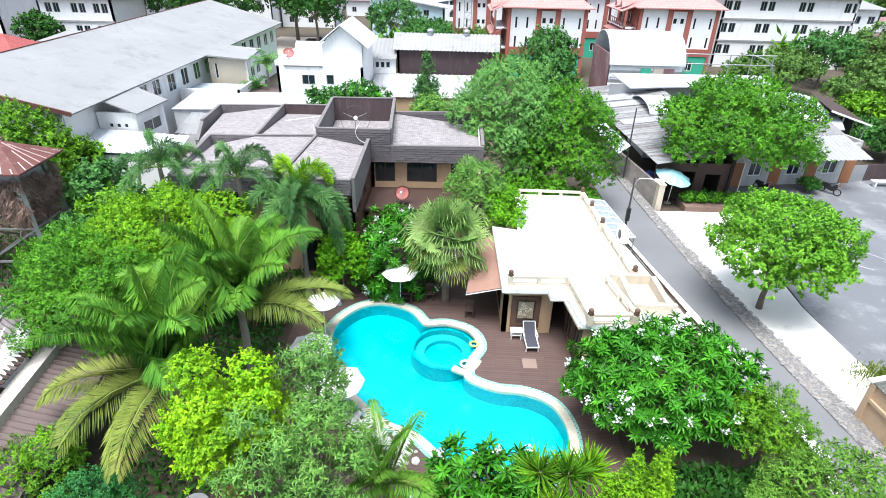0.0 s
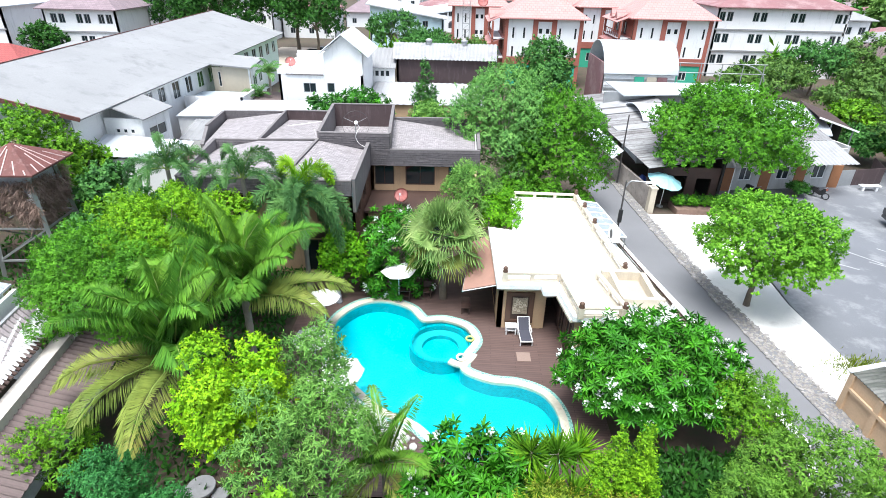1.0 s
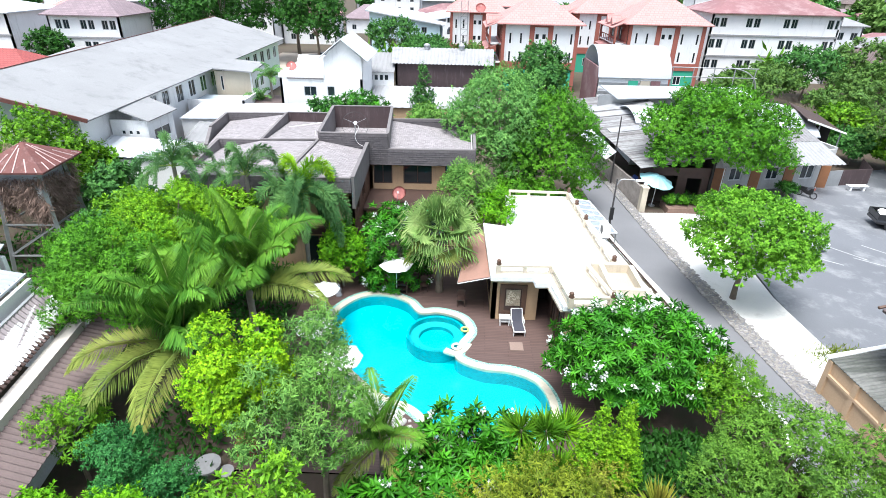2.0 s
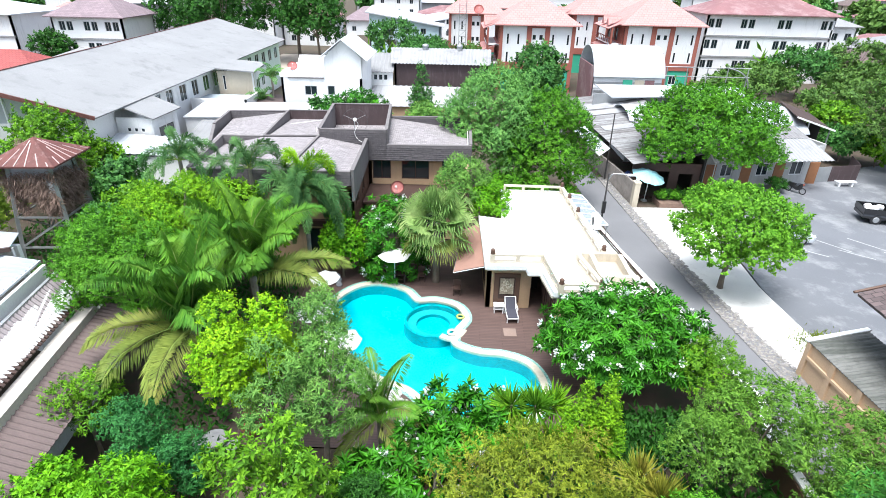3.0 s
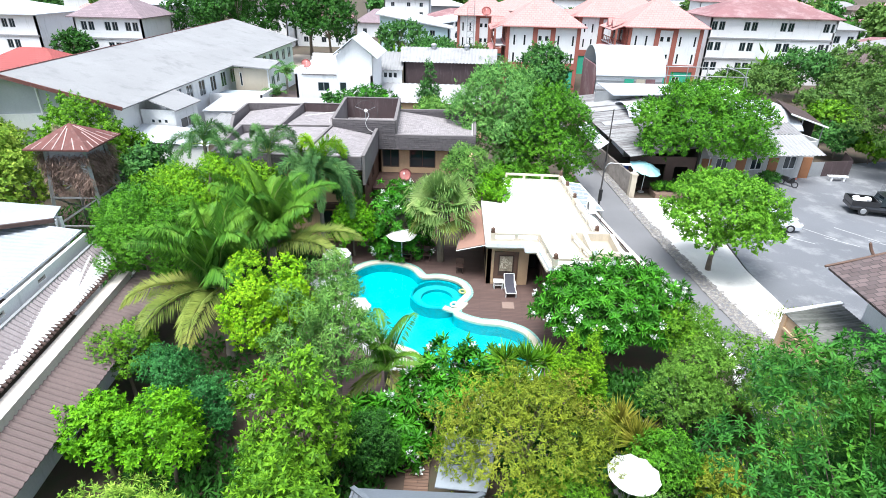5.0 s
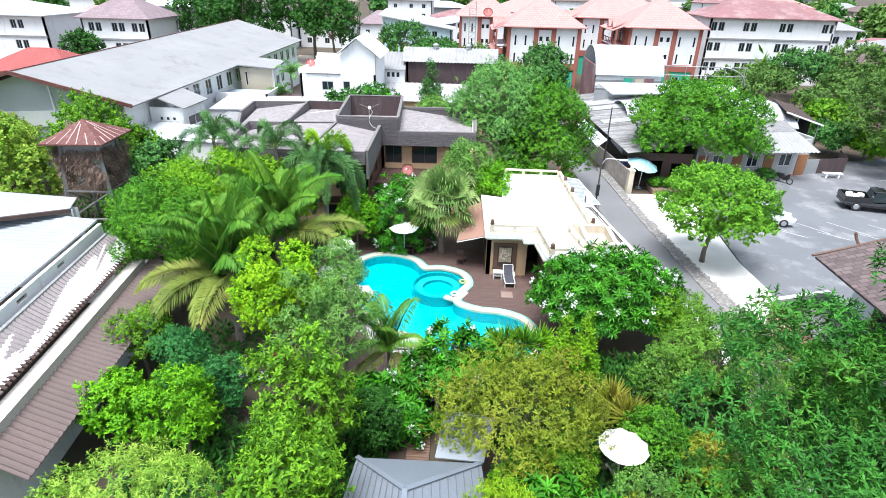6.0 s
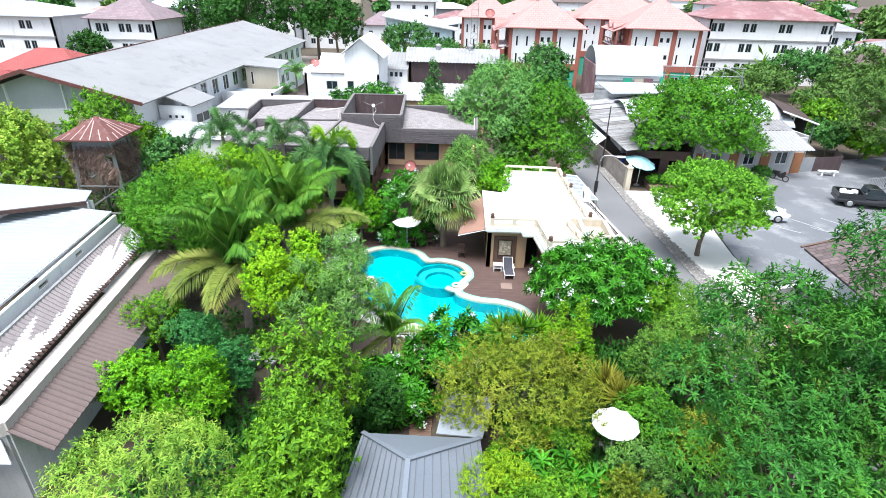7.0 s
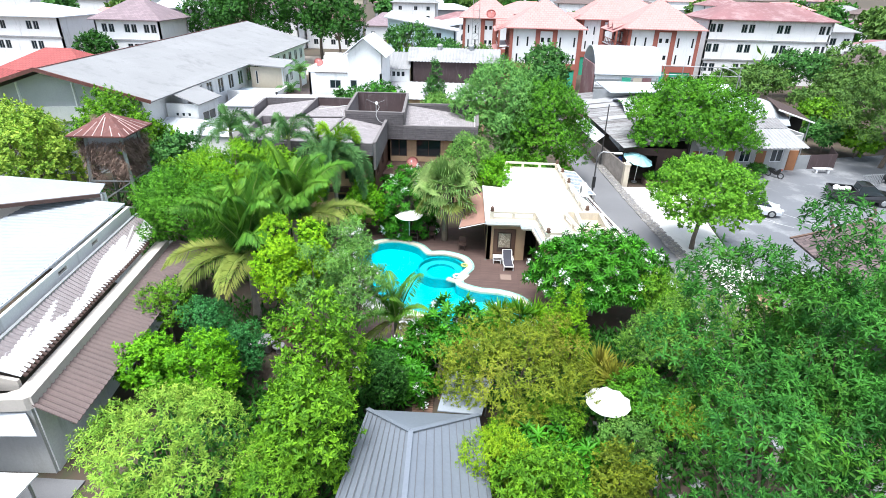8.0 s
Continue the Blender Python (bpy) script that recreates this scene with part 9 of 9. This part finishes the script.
simple_house("low house with a bright red tiled roof", -63.5, 77, 13, 9, 3.4, 6.1, M_RED, M_WHITE)
simple_house("low house with a red tiled roof beside the hall", -59.5, 57.5, 11, 10, 3.6, 6.4, M_RED, M_CREAM)
simple_house("house with a dull brown tiled roof", -78, 108, 15, 8, 3.5, 5.6, M_BROWNROOF, M_CREAM)
simple_house("low house with grey sheets beyond the hall", -58, 92, 14, 5, 3.4, 4.6, M_FIBRE, M_WHITE)
simple_house("brown-roofed shelter beside the white building", 72, 96, 9, 8, 5.0, 8.0, M_BROWNROOF, M_DARKWOOD)
simple_house("grey shed roof at the edge of the trees", 84, 106, 18, 14, 6.0, 8.5, M_FIBRE, M_DARK)
simple_house("white annex with a grey roof", 71, 112, 9, 9, 9.5, 11.5, M_FIBRE, M_WHITE)
rng = random.Random(31)
FAR_ROOFS = (M_FIBRE, M_REDTILE, M_BROWNROOF, M_ZINC, M_MAUVE, M_MAROON)
FAR_WALLS = (M_WHITE, M_WHITE, M_CREAM, M_FIBRE2)
spots = [(-120, 100), (-104, 118), (-98, 140), (-66, 134), (-48, 140), (-34, 146), (4, 140), (18, 148), (34, 138), (52, 136), (72, 132), (92, 128), (112, 118),
         (-110, 165), (-84, 160), (-56, 168), (-28, 172), (-2, 166), (24, 172), (48, 164), (74, 160), (100, 156), (128, 150), (-60, 205), (-20, 205), (20, 210), (62, 205), (104, 196), (-104, 205), (140, 190), (104, 90), (118, 70), (-120, 70), (-100, 56)]
for i, (x, y) in enumerate(spots):
    e = rng.choice((4, 6.5, 6.5, 9.5))
    simple_house("town house with a pitched roof in the distance", x + rng.uniform(-3, 3), y, rng.uniform(11, 20), rng.uniform(9, 13), e, e + rng.uniform(1.5, 3.5), FAR_ROOFS[i * 7 % 6], FAR_WALLS[i % 4])
for i in range(64):
    x, y = -230 + 68 * (i % 8) + rng.uniform(-22, 22), 232 + 26 * (i // 8) + rng.uniform(-8, 8)
    e = rng.choice((4, 6.5, 9.5))
    simple_house("small town house far off with a plain roof", x, y, rng.uniform(12, 26), rng.uniform(9, 13), e, e + rng.uniform(1.5, 3.5), FAR_ROOFS[i * 5 % 6], FAR_WALLS[i % 4], opens=False)
track = bmesh.new()
prism(track, [(-40, 98), (-18, 96), (-16, 124), (-38, 124)], -0.1, 0.0)
tagged(part("dirt_track", track, surface("sandy_ground", (0.42, 0.36, 0.30), 0.95, 0.15, 0.3, 10)), "pale sandy track behind the hall", "track", kind="structure")
lawn = bmesh.new()
prism(lawn, [(-26, 66), (-12, 66), (-12, 98), (-26, 98)], -0.1, -0.02)
tagged(part("lawn", lawn, surface("grass_ground", (0.06, 0.15, 0.03), 0.95, 0.3, 0.4, 12)), "rough green grass behind the white house", "grass", kind="stuff")
# mast with dishes before the far flats
mast = thing("radio_mast", "lattice mast with round dishes beside the flats", "mast", (1.5, 100, 0))
for sx, sy in ((-0.6, -0.6), (0.6, -0.6), (0.6, 0.6), (-0.6, 0.6)):
    bm = bmesh.new()
    bar(bm, (1.5 + sx, 100 + sy, 0), (1.5 + sx, 100 + sy, 15), 0.1)
    part("leg", bm, M_STEEL, mast)
for z in range(1, 15):
    bm = bmesh.new()
    bar(bm, (0.9, 99.4, z), (2.1, 99.4, z), 0.07)
    bar(bm, (0.9, 99.4, z), (2.1, 99.4, z + 1), 0.05)
    bar(bm, (0.9, 99.4, z), (0.9, 100.6, z), 0.07)
    part("brace", bm, M_STEEL, mast)
dish_ob("satellite_dish", "large faded dish on the roof by the flats", (4.2, 99, 10.3), 0.85, M_PINKDISH, 55, 0)

# ---- far trees ----
def far_tree(x, y, h, r, kind=0, seed=0, low=None):
    broad_tree(("dense green tree among distant houses", "pale green tree among distant houses", "dark tall tree among distant houses", "bright yellow-green tree beyond the tower", "pale yellow-topped leafy tree beyond the tower")[kind], (x, y), h, r, (L_TOWN, L_TOWNPALE, L_DARK, L_BRIGHT, L_YELTOP)[kind], leaf=0.2 if seed < 4 else 0.26 if seed < 11 else 0.38, wide=0.6, lobes=18, density=0.65, ragged=0.25, seed=200 + seed, crown_low=low if low is not None else h * 0.18)
for i, (x, y, h, r, kd) in enumerate((
        (-37.5, 32.5, 7.6, 4.4, 4), (-30.6, 26.6, 8.2, 3.3, 4), (-43, 40, 6.5, 4.6, 0), (-29.2, 34.3, 8.5, 3.2, 3), (-28, 37.0, 5.4, 2.4, 3), (-46, 31, 6.5, 4.5, 0), (-39, 24.5, 6.0, 3.5, 1),
        (-22.4, 31.2, 5.7, 2.3, 0), (-20.3, 28.6, 4.8, 2.3, 3), (-20.5, 25.5, 4.6, 2.0, 0), (-19.6, 34.5, 3.2, 1.7, 0),
        (-44, 108, 17, 8, 2), (-32, 116, 18, 9, 2), (-27, 110, 14, 6, 2), (-54, 116, 16, 8, 2), (-12, 112, 9, 5, 0), (-5, 100, 7, 4.5, 0), (2, 84, 7.5, 4.2, 1), (-4, 90, 7, 4, 0), (-68.5, 93.5, 7.2, 3.1, 2), (-52, 97, 5.5, 2.5, 0),
        (-12, 50, 6.2, 2.5, 0), (-8.8, 47.5, 7.0, 2.6, 0), (12.0, 76, 9, 3.6, 0), (11, 68, 7, 3, 0),
        (46, 82, 6, 5, 1), (55, 87, 8, 4.8, 0), (63, 87, 9, 5, 1), (71, 83, 9, 5.5, 1), (58, 76, 7, 5, 1), (40, 76, 6, 4.5, 1), (50, 70, 5, 4, 1), (66, 70, 8, 5, 1), (76, 72, 9, 6, 0), (44.6, 60.5, 4.6, 2.9, 3), (56, 60, 5, 4, 0), (62, 56, 9, 5.5, 1), (78, 60, 10, 6, 0), (84, 82, 10, 6, 0), (94, 100, 10, 6, 2),
        (52, 54, 10, 5, 1), (41.5, 53.5, 3.6, 2.4, 0), (44.0, 51.5, 3.2, 2.0, 3))):
    far_tree(x, y, h, r, kd, i, 0.5 if i < 11 else None)
rng = random.Random(77)
proto = [broad_tree("round green street tree in the distant town", (400, 400 + 40 * i), 8 + i, 4.5 + 0.4 * i, (L_TOWN, L_DARK, L_TOWNPALE)[i], leaf=1.5, wide=0.7, lobes=10, density=0.6, seed=300 + i, crown_low=1.5) for i in range(3)]
for i in range(75):
    x, y = rng.uniform(-190, 210), rng.uniform(122, 400)
    if any(abs(x - sx) < 12 and abs(y - sy) < 9 for sx, sy in spots):
        continue
    copy_thing(proto[i % 3], pose(x, y, -0.06, 0, 0, rng.uniform(0, 360)))
# upright young tree and banana clumps behind the house
broad_tree("upright pointed green tree behind the house roof", (-3.0, 49.5), 8.2, 1.2, L_TOWN, tops=((0, 0, 9.3, 0.5), (0.1, 0, 8.7, 0.7)), leaf=0.2, lobes=12, density=1.1, seed=401, crown_low=3.0)
frangipani("frangipani crown behind the roof-tank box", (-9.0, 46.8), 7.4, 3.2, 402, 120, 5.4, 0.2, 0.42)
broad_tree("leafy shrub below the roof edge behind the house", (-2.2, 47.4), 6.6, 2.0, L_GREY, leaf=0.25, seed=403, crown_low=2.0)
for i, (x, y, z) in enumerate(((-20.4, 59.5, 7.2), (-21.6, 59.0, 4.6))):
    palm("feather_palm", "slim feather palm beside the white house", (x, y), z - 1.0, 11, 2.0, 40, 0.55, 1.0, L_FOX, 410 + i, 0.12, 1.35, 0.2, 0.3, 0.06, 0)
for i, (x, y) in enumerate(((-14, 92), (-10, 94), (-7, 90), (-11, 98), (-4, 96), (-17, 95), (56, 101))):
    ob = thing("banana_plant", "banana plant with wide drooping green leaves", "banana plant", (x, y, -0.06), group="banana plants")
    rs = np.random.RandomState(500 + i)
    k = 60
    way = unit(rs.normal(size=(k, 3)) * np.array([1, 1, 0.35]) + np.array([0, 0, 0.6]))
    pos = np.array([x, y, 3.0]) + rs.normal(size=(k, 3)) * np.array([1.0, 1.0, 0.8])
    adopt("leaves", leaf_mesh("leaves", pos, way, across(way, rs), rs.uniform(1.6, 2.8, k), np.full(k, 0.55), 0.15), L_BRIGHT, ob)
    bm = bmesh.new()
    tube(bm, [(x, y, -0.06), (x, y, 3.4)], [0.25, 0.15], 8)
    part("stem", bm, M_BARK, ob)
# planter greenery and shrubs by the lane
for i in range(9):
    broad_tree("low green bedding plant in the raised planter", (17.8 + 0.58 * i, 39.7 + 0.3 * (i % 2)), 1.15, 0.42, L_DARK if i % 2 else L_MID, leaf=0.17, lobes=5, density=1.2, seed=520 + i, crown_low=0.45, name="plant", category="plant", ground=0.45)
broad_tree("dark clipped shrub beside the motorbike", (29.6, 43.6), 1.3, 0.9, L_DARK, leaf=0.16, lobes=6, density=1.5, seed=540, crown_low=0.1, name="shrub", category="shrub")
# weeds at the wall foot
wd = thing("weeds", "rough weeds and grass at the wall foot", "grass", (20.0, 20.0, 0), kind="stuff")
rs = np.random.RandomState(560)
k = 900
pos = np.stack([rs.normal(20.3, 0.8, k), rs.normal(20.2, 0.5, k), np.zeros(k)], 1)
way = unit(rs.normal(size=(k, 3)) * 0.5 + np.array([0, 0, 1.0]))
adopt("tufts", leaf_mesh("tufts", pos, way, across(way, rs), rs.uniform(0.15, 0.4, k), np.full(k, 0.04), 0.2), L_OLIVE, wd)
# undergrowth covering the garden soil
ug = thing("undergrowth", "low leafy undergrowth covering the garden soil", "undergrowth", (0, 8, 0), kind="stuff")
rs = np.random.RandomState(570)
def cover(n, x0, x1, y0, y1):
    return np.stack([rs.uniform(x0, x1, n), rs.uniform(y0, y1, n), rs.uniform(0, 0.5, n)], 1)
pos = np.concatenate([cover(7000, -11.5, -2.0, 0, 9), cover(2600, 1.0, 6.5, 8.5, 12.0), cover(3000, 2.5, 12.5, -4, 5), cover(3600, 5.5, 16.5, 5, 11), cover(2200, 6.8, 12.5, 11.5, 14.5), cover(4200, -21, -8.8, 18.5, 28), cover(3600, -30, -17, 22, 40), cover(900, -13, -9, 8, 16)])
way = unit(rs.normal(size=pos.shape) + np.array([0, 0, 0.7]))
adopt("leaves", leaf_mesh("leaves", pos, way, across(way, rs), rs.uniform(0.25, 0.5, len(pos)), rs.uniform(0.1, 0.2, len(pos)), 0.2), L_DARK, ug)
